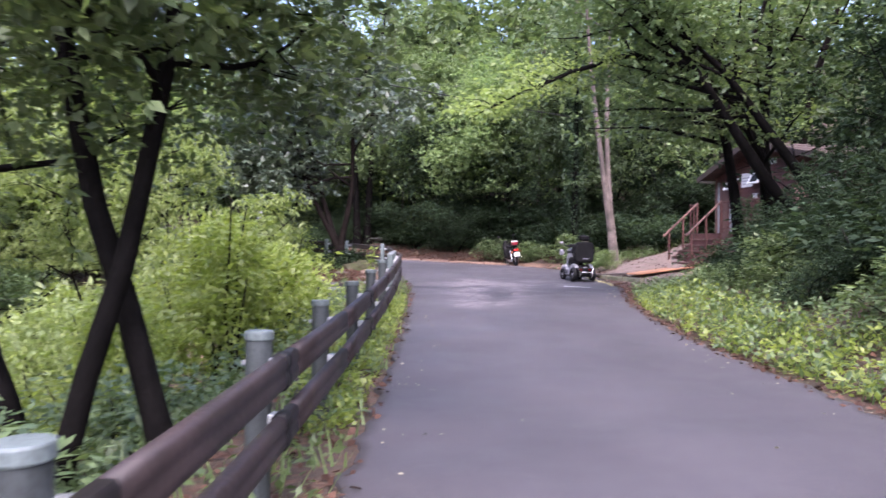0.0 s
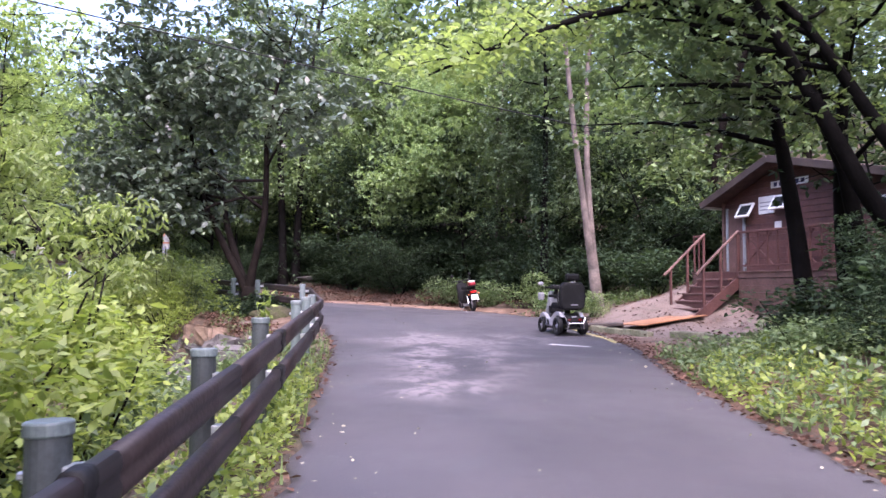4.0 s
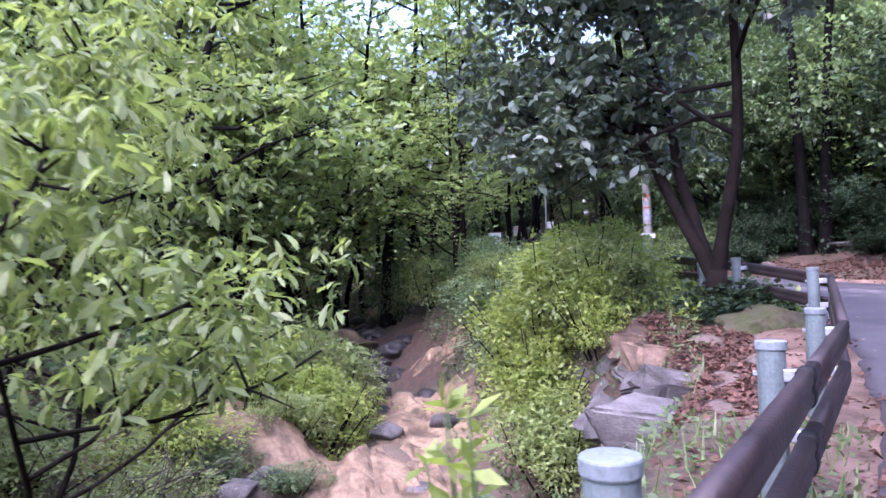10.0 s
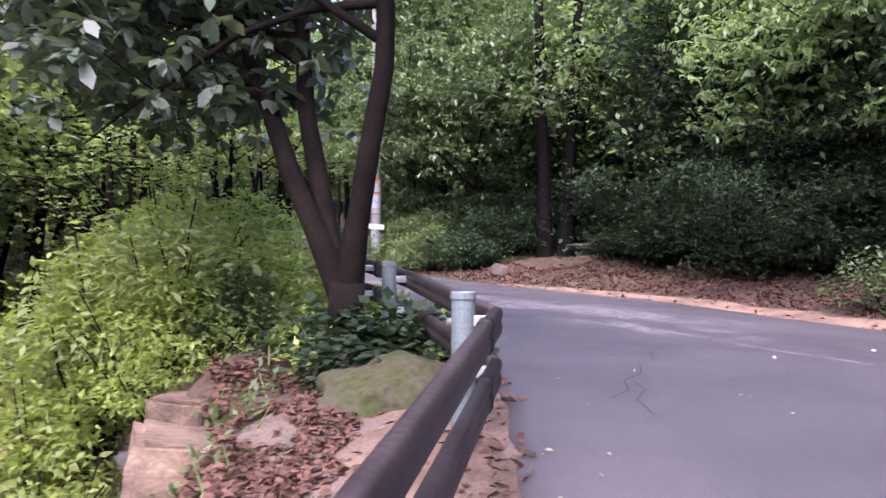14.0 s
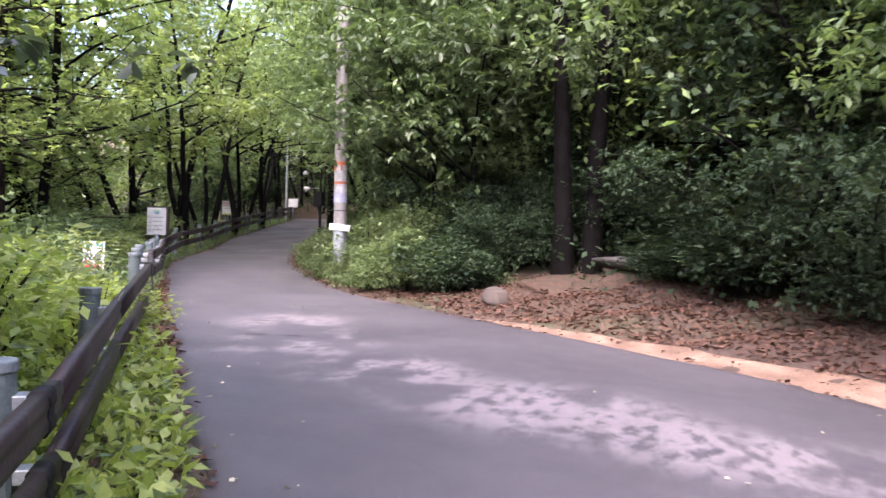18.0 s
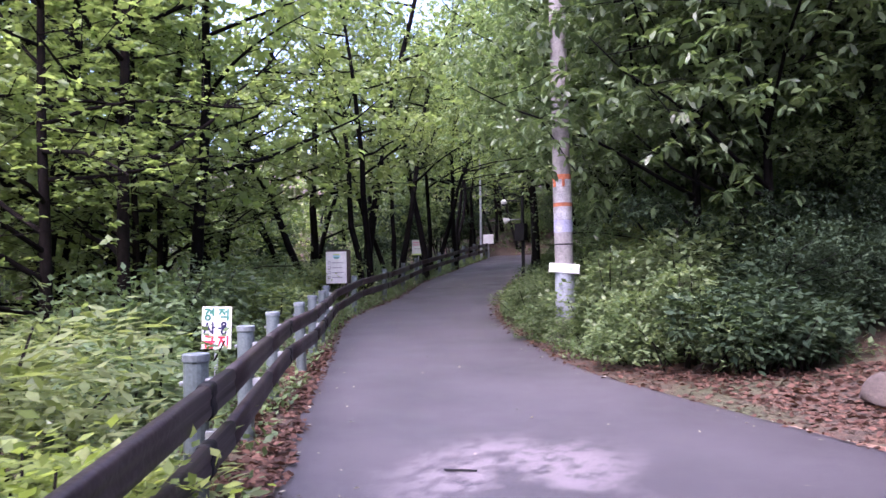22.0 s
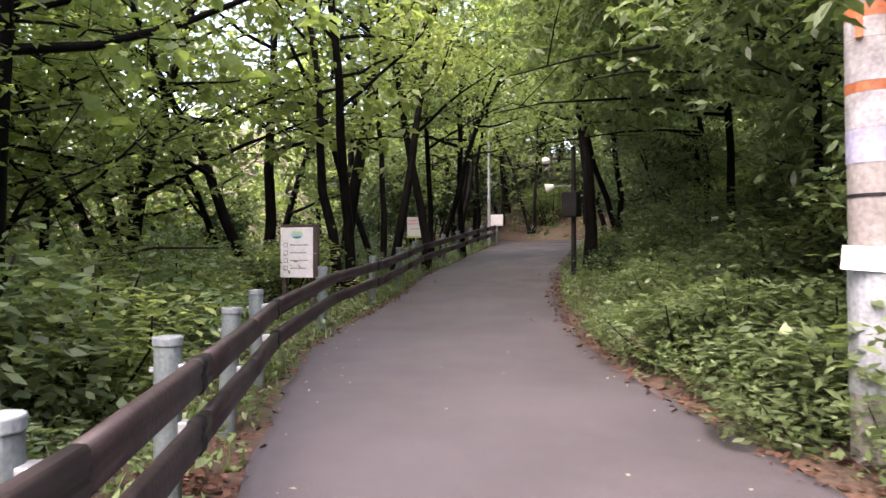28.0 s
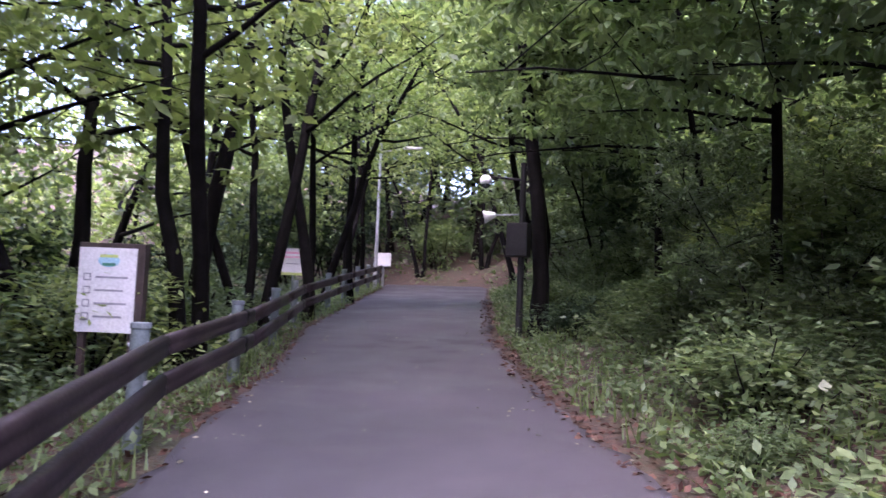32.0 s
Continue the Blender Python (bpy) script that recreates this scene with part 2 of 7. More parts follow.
def ground_material():
    mat = bpy.data.materials.new("forest floor")
    mat.use_nodes = True
    n, l = mat.node_tree.nodes, mat.node_tree.links
    bsdf = n["Principled BSDF"]
    co = n.new("ShaderNodeTexCoord").outputs["Object"]
    rgb = n.new("ShaderNodeRGB")
    rgb.outputs[0].default_value = (0.045, 0.031, 0.021, 1)
    c = rgb.outputs[0]
    c = layer(n, l, c, (0.085, 0.045, 0.028), noise_mask(n, l, co, 9, 0.45, 0.62))
    c = layer(n, l, c, (0.045, 0.050, 0.022), noise_mask(n, l, co, 0.55, 0.52, 0.66))
    c = layer(n, l, c, (0.028, 0.02, 0.014), noise_mask(n, l, co, 14, 0.55, 0.7))
    sand = noise_mask(n, l, co, 1.4, 0.25, 0.5)
    c = layer(n, l, c, (0.14, 0.105, 0.09), times(n, l, blob_mask(n, l, co, (7.2, 21.5), (3.4, 3.4), 0.25), sand))
    c = layer(n, l, c, (0.050, 0.030, 0.022), times(n, l, blob_mask(n, l, co, (-0.6, 32.9), (4.2, 1.3), 0.35), sand))
    c = layer(n, l, c, (0.105, 0.076, 0.060), times(n, l, blob_mask(n, l, co, (-2.3, 22.2), (1.5, 2.4), 0.35), sand))
    c = layer(n, l, c, (0.115, 0.085, 0.062), times(n, l, blob_mask(n, l, co, (-9.6, 22.5), (4.2, 5.5), 0.35), sand))
    c = layer(n, l, c, (0.15, 0.078, 0.052), times(n, l, blob_mask(n, l, co, (4.2, 17.0), (1.3, 4.5), 0.4), sand))
    l.new(c, bsdf.inputs["Base Color"])
    bsdf.inputs["Roughness"].default_value = 0.9
    bp = n.new("ShaderNodeBump")
    bp.inputs["Strength"].default_value, bp.inputs["Distance"].default_value = 0.7, 0.03
    l.new(noise_mask(n, l, co, 25, 0.2, 0.8), bp.inputs["Height"])
    l.new(bp.outputs[0], bsdf.inputs["Normal"])
    return mat


def road_material():
    mat = bpy.data.materials.new("asphalt")
    mat.use_nodes = True
    n, l = mat.node_tree.nodes, mat.node_tree.links
    bsdf = n["Principled BSDF"]
    co = n.new("ShaderNodeTexCoord").outputs["Object"]
    rgb = n.new("ShaderNodeRGB")
    rgb.outputs[0].default_value = (0.054, 0.050, 0.056, 1)
    c = rgb.outputs[0]
    c = layer(n, l, c, (0.040, 0.037, 0.042), noise_mask(n, l, co, 0.5, 0.42, 0.6, 6))
    c = layer(n, l, c, (0.082, 0.076, 0.083), noise_mask(n, l, co, 140, 0.5, 0.72, 2))
    c = layer(n, l, c, (0.022, 0.020, 0.023), noise_mask(n, l, co, 170, 0.55, 0.75, 2))
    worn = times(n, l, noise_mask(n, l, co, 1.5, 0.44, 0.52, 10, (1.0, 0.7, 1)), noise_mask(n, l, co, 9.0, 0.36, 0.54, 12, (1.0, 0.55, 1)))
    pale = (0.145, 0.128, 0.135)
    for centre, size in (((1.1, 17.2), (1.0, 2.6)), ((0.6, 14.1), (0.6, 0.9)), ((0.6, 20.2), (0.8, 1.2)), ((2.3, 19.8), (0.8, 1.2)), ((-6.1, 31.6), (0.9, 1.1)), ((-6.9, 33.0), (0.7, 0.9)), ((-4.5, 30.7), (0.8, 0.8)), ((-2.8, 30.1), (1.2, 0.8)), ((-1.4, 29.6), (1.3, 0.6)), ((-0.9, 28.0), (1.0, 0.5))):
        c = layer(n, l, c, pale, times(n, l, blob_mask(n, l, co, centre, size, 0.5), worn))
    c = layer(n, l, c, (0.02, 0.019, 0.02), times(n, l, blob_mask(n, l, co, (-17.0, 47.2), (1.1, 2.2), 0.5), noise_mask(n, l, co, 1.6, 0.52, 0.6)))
    l.new(c, bsdf.inputs["Base Color"])
    rough = n.new("ShaderNodeMapRange")
    rough.inputs["To Min"].default_value, rough.inputs["To Max"].default_value = 0.5, 0.72
    l.new(noise_mask(n, l, co, 0.8, 0.35, 0.65), rough.inputs["Value"])
    l.new(rough.outputs[0], bsdf.inputs["Roughness"])
    bsdf.inputs["Specular IOR Level"].default_value = 0.4
    bp = n.new("ShaderNodeBump")
    bp.inputs["Strength"].default_value, bp.inputs["Distance"].default_value = 0.35, 0.006
    l.new(noise_mask(n, l, co, 120, 0.2, 0.8, 3), bp.inputs["Height"])
    l.new(bp.outputs[0], bsdf.inputs["Normal"])
    return mat


GROUND, ASPHALT = ground_material(), road_material()
# near-black base colour for most trunks and limbs
BARK_DARK = material("near-black bark", (0.0050, 0.0043, 0.0041), 0.85, spec=0.08, vary=0.4, scale=4, fine=22, bump=0.9)
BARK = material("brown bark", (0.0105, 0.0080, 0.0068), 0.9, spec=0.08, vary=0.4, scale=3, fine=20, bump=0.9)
BARK_PALE = material("pale bark", (0.105, 0.084, 0.074), 0.85, vary=0.45, scale=2.5, fine=16, bump=0.7)
LEAF_MID = leaf_material("forest leaves", (0.076, 0.116, 0.054), (0.156, 0.210, 0.098), 0.42)
# deep green, darkened further so the leaf colour carries the wood's shade
LEAF_DEEP = leaf_material("deep green leaves, darkened for wood shade", (0.021, 0.038, 0.023), (0.048, 0.074, 0.041), 0.32, 0.6, 0.08)
LEAF_LIME = leaf_material("fresh yellow-green leaves", (0.170, 0.232, 0.056), (0.300, 0.365, 0.105), 0.5)
LEAF_SOFT = leaf_material("soft light green leaves", (0.150, 0.196, 0.078), (0.265, 0.322, 0.138), 0.48)
LEAF_OAK = leaf_material("broad blue-green leaves", (0.046, 0.068, 0.048), (0.088, 0.118, 0.082), 0.25, 0.36, 0.55)
LEAF_GLOSS = leaf_material("glossy dark green leaves", (0.064, 0.102, 0.047), (0.132, 0.188, 0.086), 0.38, 0.36, 0.5)
LEAF_SHRUB = leaf_material("shrub leaves", (0.072, 0.115, 0.054), (0.138, 0.195, 0.090), 0.36)
LEAF_WILLOW = leaf_material("long light green leaves", (0.175, 0.240, 0.080), (0.300, 0.375, 0.145), 0.5)
# mid green raised in colour to make up for dim light under the canopy
LEAF_BOUGH = leaf_material("mid green boughs, lightened against dim light", (0.105, 0.158, 0.074), (0.200, 0.275, 0.130), 0.5)
# light green, lifted further so the colour itself looks backlit
LEAF_GLOW = leaf_material("light green leaves, lightened as if backlit", (0.138, 0.190, 0.074), (0.250, 0.318, 0.135), 0.56)
LEAF_PALE = leaf_material("pale dry leaf flecks", (0.30, 0.28, 0.20), (0.50, 0.47, 0.36), 0.1, 0.8)
# half-dark leaf copy: the wood's shade is mixed into its colour
LEAF_WOOD = leaf_material("wood leaves darkened for shade", (0.050, 0.078, 0.042), (0.100, 0.142, 0.072), 0.38, 0.45, 0.3)
GRASS = leaf_material("grass", (0.086, 0.138, 0.054), (0.168, 0.232, 0.098), 0.45)
LITTER = leaf_material("dry fallen leaves", (0.040, 0.022, 0.017), (0.125, 0.070, 0.052), 0.1, 0.85, 0.1)
STONE = material("grey stone", (0.098, 0.092, 0.090), 0.85, spec=0.2, vary=0.4, scale=2, fine=18, bump=0.8, random=0.3)
STONE_TAN = material("tan bedrock", (0.170, 0.120, 0.076), 0.8, vary=0.6, scale=2.2, fine=14, bump=0.8, random=0.2)
# wet stone whose base is lowered further to hold the gully's shade
STONE_DARK = material("wet stone darkened for gully shade", (0.030, 0.027, 0.027), 0.45, spec=0.4, vary=0.45, scale=2, fine=18, bump=0.8, random=0.3)
POST = material("green-grey painted steel", (0.098, 0.124, 0.126), 0.45, vary=0.18, scale=3, fine=60, bump=0.1, random=0.15)
# same post paint made darker, standing in for shade on the first posts
POST_SHADED = material("post paint darkened for tree shade", (0.034, 0.041, 0.043), 0.5, vary=0.25, scale=3, fine=60, bump=0.1, random=0.15)
CAP = material("pale grey-green cap paint", (0.14, 0.168, 0.178), 0.5, vary=0.2, scale=5, fine=60, bump=0.1, random=0.2)
STEEL = material("galvanised steel", (0.34, 0.36, 0.38), 0.42, 0.6, vary=0.2, scale=6, fine=60, bump=0.1)
RAIL = material("brown wood-look rail", (0.026, 0.019, 0.0195), 0.5, spec=0.3, vary=0.35, scale=2.5, fine=30, bump=0.35)
BLACK = material("black rubber", (0.010, 0.010, 0.011), 0.65, spec=0.2, vary=0.3, bump=0.2)

# ---- plan: road edges, road height, ground ----
EDGE_Y = (-40, 0, 12, 16, 20, 22.9, 24.6, 25.4, 27.25, 29.5, 33.4, 37, 39.3, 41, 45.3, 49, 52.6, 60, 70)
EDGE_X = (-0.9, -0.58, -0.55, -0.68, -0.9, -1.42, -2.0, -2.6, -3.64, -5.8, -9.45, -12.6, -14.6, -15.8, -17.9, -20.0, -21.4, -24.4, -29)
FAR_Y = (-40, 6.7, 10, 12.4, 14, 15.4, 18.5, 21.5, 25, 27.5, 28.9, 30, 31, 32.5, 33.6, 34.6, 35.8, 36.9, 38.8, 41.1, 43.3, 46.3, 49.5, 52.8, 56.4, 62, 70)
FAR_X = (3.4, 3.35, 3.14, 3.2, 3.4, 3.7, 4.4, 4.6, 4.6, 4.2, 3.2, 1.8, 0.6, -0.9, -2.6, -4.3, -6.2, -8.2, -10.0, -12.05, -13.5, -15.1, -16.6, -17.8, -19.2, -21.2, -25)
RISE_Y = (-40, 0, 7, 10, 13, 16, 19, 21.3, 23, 25, 28, 31, 34, 38, 41.4, 45, 49, 52, 56, 62, 68, 80)
RISE_Z = (-1.0, -0.02, 0.05, 0.15, 0.31, 0.35, 0.37, 0.42, 0.6, 0.78, 0.92, 0.98, 1.01, 1.12, 1.33, 1.57, 1.9, 2.18, 2.55, 3.05, 3.35, 3.7)
LINE_Y = (0, 9, 15, 19, 21.3, 24, 26.4, 28.3, 30, 31.7, 33.8, 35.5, 37.8, 45, 60)
LINE_X = (0, 0.1, -0.4, -0.7, -1.2, -1.45, -2.5, -4.1, -5.7, -7.3, -8.9, -10.6, -12.4, -16.5, -23)


def soft_interp(y, ys, xs):
    """Linear interpolation, averaged over 1.2 m."""
    y = np.asarray(y, dtype=float)
    return sum(np.interp(y + o, ys, xs) for o in (-0.6, -0.3, 0, 0.3, 0.6)) / 5


def edge_left(y):
    return soft_interp(y, EDGE_Y, EDGE_X)


def edge_right(y):
    return soft_interp(y, FAR_Y, FAR_X)


def wander(x, y, size, seed):
    """Smooth irregular waves of about that size, from -1 to 1."""
    r = np.random.default_rng(seed)
    s = 0
    for k in range(6):
        a, p, f = r.uniform(0, 6.28), r.uniform(0, 6.28), r.uniform(0.6, 1.9) * 6.28 / size
        s = s + np.sin(f * (x * math.cos(a) + y * math.sin(a)) + p)
    return s / 4


def road_z(x, y):
    k = np.interp(y, (21, 27, 31, 38, 44), (0, 0.045, 0.035, 0.015, 0))
    return soft_interp(y, RISE_Y, RISE_Z) - k * (x - np.interp(y, LINE_Y, LINE_X))


def turn_at(y):
    """How much the road's edges slant there: metres off the edge per metre of x."""
    return np.interp(y, (22, 26, 58, 70), (1.0, 0.76, 0.8, 0.8))


def ground_z(x, y):
    x, y = np.asarray(x, dtype=float), np.asarray(y, dtype=float)
    xl, xr, c = edge_left(y), edge_right(y), turn_at(y)
    dl, dr = (xl - x) * c, (x - xr) * c
    z0 = road_z(np.clip(x, xl, xr), y)
    # left: verge, bank, stream bed, far bank
    start = np.interp(y, (-10, 15, 18, 22, 24.6, 26, 36, 44), (0.8, 0.9, 1.15, 1.3, 1.75, 1.8, 1.5, 1.5))
    bed_at = np.interp(y, (-10, 15, 18, 22.4, 25.2, 30, 36, 44, 60), (5.5, 5.0, 3.1, 3.1, 4.5, 6.5, 7.5, 7.5, 8.0))
    bed = np.interp(y, (-20, 5, 20, 26, 41, 60), (-2.7, -2.4, -2.1, -1.9, -0.95, 0.7))
    t = np.clip((dl - start) / (bed_at - start), 0, 1)
    t = t * t * (3 - 2 * t)
    left = z0 - 0.03 - 0.04 * np.clip(dl, 0, 1) + (bed - z0) * t
    over = np.clip(dl - bed_at - 4.5, 0, None)
    left = left + 0.36 * np.minimum(over, 9) + 0.16 * np.clip(over - 9, 0, 40)
    left = left + np.clip(dl - 0.8, 0, 1.5) * 0.12 * wander(x, y, 2.3, 3) + np.clip(dl - 4, 0, 2) * 0.09 * wander(x, y, 1.1, 4)
    # right: verge, bank, slope
    s1 = np.interp(y, (-20, 10, 15, 17, 22, 24, 29, 30.5, 36, 40, 44, 60), (0.32, 0.32, 0.24, 0.08, 0.08, 0.34, 0.30, 0.06, 0.06, 0.08, 0.2, 0.2))
    s2 = np.interp(y, (-20, 12, 17, 22, 27, 30, 36, 41, 46, 60), (0.20, 0.16, 0.13, 0.17, 0.16, 0.13, 0.10, 0.12, 0.22, 0.26))
    right = z0 - 0.03 + s1 * np.clip(dr - 0.25, 0, 2.4) + s2 * np.clip(dr - 2.65, 0, 14) + 0.24 * np.clip(dr - 16.65, 0, 40)
    right = right + np.clip(dr - 0.6, 0, 1.5) * 0.08 * wander(x, y, 2.0, 5)
    z = np.where(dl > 0, left, np.where(dr > 0, right, z0 - 0.05))
    return z + 0.30 * np.clip(y - 64, 0, 45) + 0.02 * wander(x, y, 0.9, 6) * ((dl > 0) | (dr > 0))


def gaps(x, y):
    """Metres beyond the left and the right edge of the asphalt."""
    c = turn_at(y)
    return (edge_left(y) - x) * c, (x - edge_right(y)) * c


def gz(x, y):
    return float(ground_z(x, y))


def spread(lo, hi, step, far, n=26):
    fine = np.arange(lo, hi, step)
    grow = np.geomspace(step * 1.5, far, n)
    return np.concatenate((lo - grow[::-1], fine, hi + grow))


def sheet(name, gx, gy, gz_, mat, label, category, cut=None):
    ny, nx = gx.shape
    idx = np.arange(ny * nx).reshape(ny, nx)
    f = np.stack((idx[:-1, :-1], idx[:-1, 1:], idx[1:, 1:], idx[1:, :-1]), -1).reshape(-1, 4)
    ob = new(name, mesh(name, np.stack((gx, gy, gz_), -1).reshape(-1, 3), f, mat, True))
    return tagged(ob, label, category, kind="structure")


GX, GY = np.meshgrid(spread(-27, 14, 0.33, 380), spread(-6, 66, 0.33, 380))
sheet("ground", GX, GY, ground_z(GX, GY), GROUND, "forest floor of brown earth, leaf litter and moss", "ground")

# the road: asphalt with a ragged rim standing a little above the soil
RY = np.arange(-30, 70, 0.2)
US = np.concatenate(([0, 0.004], np.linspace(0.03, 0.97, 16), [0.996, 1]))
RAG = 0.05 * wander(RY, RY * 0, 0.7, 11) + 0.04 * wander(RY, RY * 0, 0.23, 12)
RAG2 = 0.06 * wander(RY, RY * 0 + 9, 0.8, 13) + 0.04 * wander(RY, RY * 0, 0.25, 14)
XL, XR = edge_left(RY) + RAG, edge_right(RY) + RAG2
RX = XL[:, None] + (XR - XL)[:, None] * US[None, :]
RYY = np.repeat(RY[:, None], len(US), 1)
RZ = road_z(RX, RYY) + 0.008 * wander(RX, RYY, 1.8, 15) + 0.0
RZ[:, 0] -= 0.09
RZ[:, -1] -= 0.09
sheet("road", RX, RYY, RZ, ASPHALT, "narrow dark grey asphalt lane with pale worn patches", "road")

# bare sandy strips beside the asphalt, at the outside of the bend and under the rail
SAND = material("pale sandy soil", (0.185, 0.122, 0.09), 0.95, spec=0.1, vary=0.35, scale=2.2, fine=34, bump=0.7)


EARTH = material("trodden brown earth", (0.118, 0.083, 0.064), 0.95, spec=0.1, vary=0.4, scale=2.4, fine=30, bump=0.8)


def sandy_strip(name, y0, y1, wide, side, label, mat):
    y = np.arange(y0, y1, 0.15)
    u = np.linspace(-0.12, 1.0, 9)
    yy = np.repeat(y[:, None], len(u), 1)
    fade = np.clip(np.minimum(y - y0, y1 - y) / 1.2, 0.05, 1)
    uu = u[None, :] * wide * (fade * (1 + 0.22 * wander(y, y * 0, 1.7, 21) + 0.12 * wander(y, y * 0, 0.5, 22)))[:, None]
    edge = edge_left(yy) if side < 0 else edge_right(yy)
    xx = edge + side * uu / turn_at(yy)
    zz = ground_z(xx, yy) + 0.016 * np.sin(np.pi * np.clip(u, 0, 1))[None, :] ** 0.5 - 0.03 * (u[None, :] >= 1) - 0.03 * (u[None, :] < 0)
    sheet(name, xx, yy, zz, mat, label, "soil")


sandy_strip("dirt_shoulder", 26.2, 35.6, 0.95, 1, "bare sandy soil along the outside of the bend", SAND)
sandy_strip("rail_soil", 18.2, 26.0, 1.0, -1, "bare brown earth between the rail and the asphalt", EARTH)

# ---- guard rail ----
POST_Y = (-8.6, -6.6, -4.7, -2.9, -1.1, 0.75, 2.62, 4.62, 6.5, 8.5, 10.3, 12.1, 15.4, 17.56, 19.5, 23.2, 25.4, 26.6, 28.4, 31.15, 32.5, 33.8, 35.2, 36.42, 37.62, 38.8, 41.7, 44.3, 46.8, 49.15, 52.2, 54.3, 56.5, 58.7, 60.8, 62.4)
# where the rail swings wide of the asphalt: distance across and foot of the post
WIDE = {23.2: (-1.83, 0.585), 25.4: (-3.22, 0.70), 26.6: (-4.1, 0.76), 28.4: (-5.6, 0.86)}


def post_place(y):
    return float(edge_left(y)) - (0.26 if y > 35.0 else 0.38) / float(turn_at(y))


POSTS = [Vector((WIDE[y][0], y, WIDE[y][1])) if y in WIDE else Vector((post_place(y), y, float(road_z(edge_left(y), y)))) for y in POST_Y]


def rail_post(paint_, cap_, label):
    ob = thing("guard_post", Matrix(), label, "guard post", "posts of the guard rail")
    part("tube", rod((0, 0, -0.5), (0, 0, 0.83), 0.066, sides=20), paint_, ob, smooth=False)
    bm = rod((0, 0, 0.815), (0, 0, 0.862), 0.073, sides=20, bevel=0.008)
    part("cap", bm, cap_, ob, "flat cap")
    for z in (0.70, 0.42):
        part("bracket", box(0.055, 0.155, -0.04, 0.04, z - 0.03, z + 0.03, 0.006), STEEL, ob, "steel bracket")
    for z in (0.70, 0.42):
        part("bolt", rod((-0.085, 0, z), (-0.05, 0, z), 0.014, sides=6), STEEL, ob, "bolt")
    return ob


def rail_run(points, z, name, label):
    """One rail, a rounded beam through the points, each span a piece, with sleeves at its joints."""
    ob = thing(name, Matrix.Translation(points[0]), label, "guard rail")
    half = ((0.0, 0.078), (0.022, 0.076), (0.034, 0.060), (0.036, 0.026), (0.029, 0.010), (0.029, -0.010), (0.036, -0.026), (0.034, -0.060), (0.022, -0.076), (0.0, -0.078))
    sect = list(half) + [(-a, b) for a, b in half[-2:0:-1]]

    def beam(a, b, ta, tb, grow=1.0):
        rings = []
        for k in range(4):
            u = k / 3
            c = a.lerp(b, u) + Vector((0, 0, z))
            d = ta.lerp(tb, u).normalized()
            side = Vector((d.y, -d.x, 0)).normalized()
            up = side.cross(d)
            rings.append([c + side * (sx * grow) + up * (sz * grow) - points[0] for sx, sz in sect])
        vs = [v for r in rings for v in r]
        n = len(sect)
        fs = [(r * n + i, r * n + (i + 1) % n, (r + 1) * n + (i + 1) % n, (r + 1) * n + i) for r in range(3) for i in range(n)]
        fs += [tuple(range(n))[::-1], tuple(range(3 * n, 4 * n))]
        return vs, fs

    tang = [(points[min(i + 1, len(points) - 1)] - points[max(i - 1, 0)]).normalized() for i in range(len(points))]
    for i in range(len(points) - 1):
        part("beam", mesh("beam", *beam(points[i], points[i + 1], tang[i], tang[i + 1]), RAIL, True), RAIL, ob)
        if i % 2 == 0:
            mid = 0.86
            a = points[i].lerp(points[i + 1], mid)
            d = (points[i + 1] - points[i]).normalized()
            part("sleeve", mesh("sleeve", *beam(a, a + d * 0.09, d, d, 1.13), BLACK, True), BLACK, ob, "black joint sleeve")
    return ob


first_post = rail_post(POST_SHADED, POST, "grey-green steel guard post with a flat cap, shade put in its paint")
plain_post = rail_post(POST, CAP, "grey-green steel guard post with a pale flat cap")
RAIL_LINE = []
PLAIN = sum(y < 13 for y in POST_Y)     # posts before this one have tree shade put into their paint colour
for i, p in enumerate(POSTS):
    q, w = POSTS[max(i - 1, 0)], POSTS[min(i + 1, len(POSTS) - 1)]
    a = math.degrees(math.atan2(-(w.x - q.x), w.y - q.y))
    lean = RNG.normal(0, 1.0, 2)
    h = gz(p.x, p.y)
    m = pose(p.x, p.y, p.z, lean[0], lean[1], a)
    if i == 0:
        first_post.matrix_world = m
    elif i == PLAIN:
        plain_post.matrix_world = m
    else:
        copy_thing(first_post if i < PLAIN else plain_post, m)
    RAIL_LINE.append(p + Vector((math.cos(radians(a)), math.sin(radians(a)), 0)) * 0.175)
rail_run(RAIL_LINE, 0.70, "top_rail", "dark brown wood-look upper guard rail beam")
rail_run(RAIL_LINE, 0.42, "lower_rail", "dark brown wood-look lower guard rail beam")


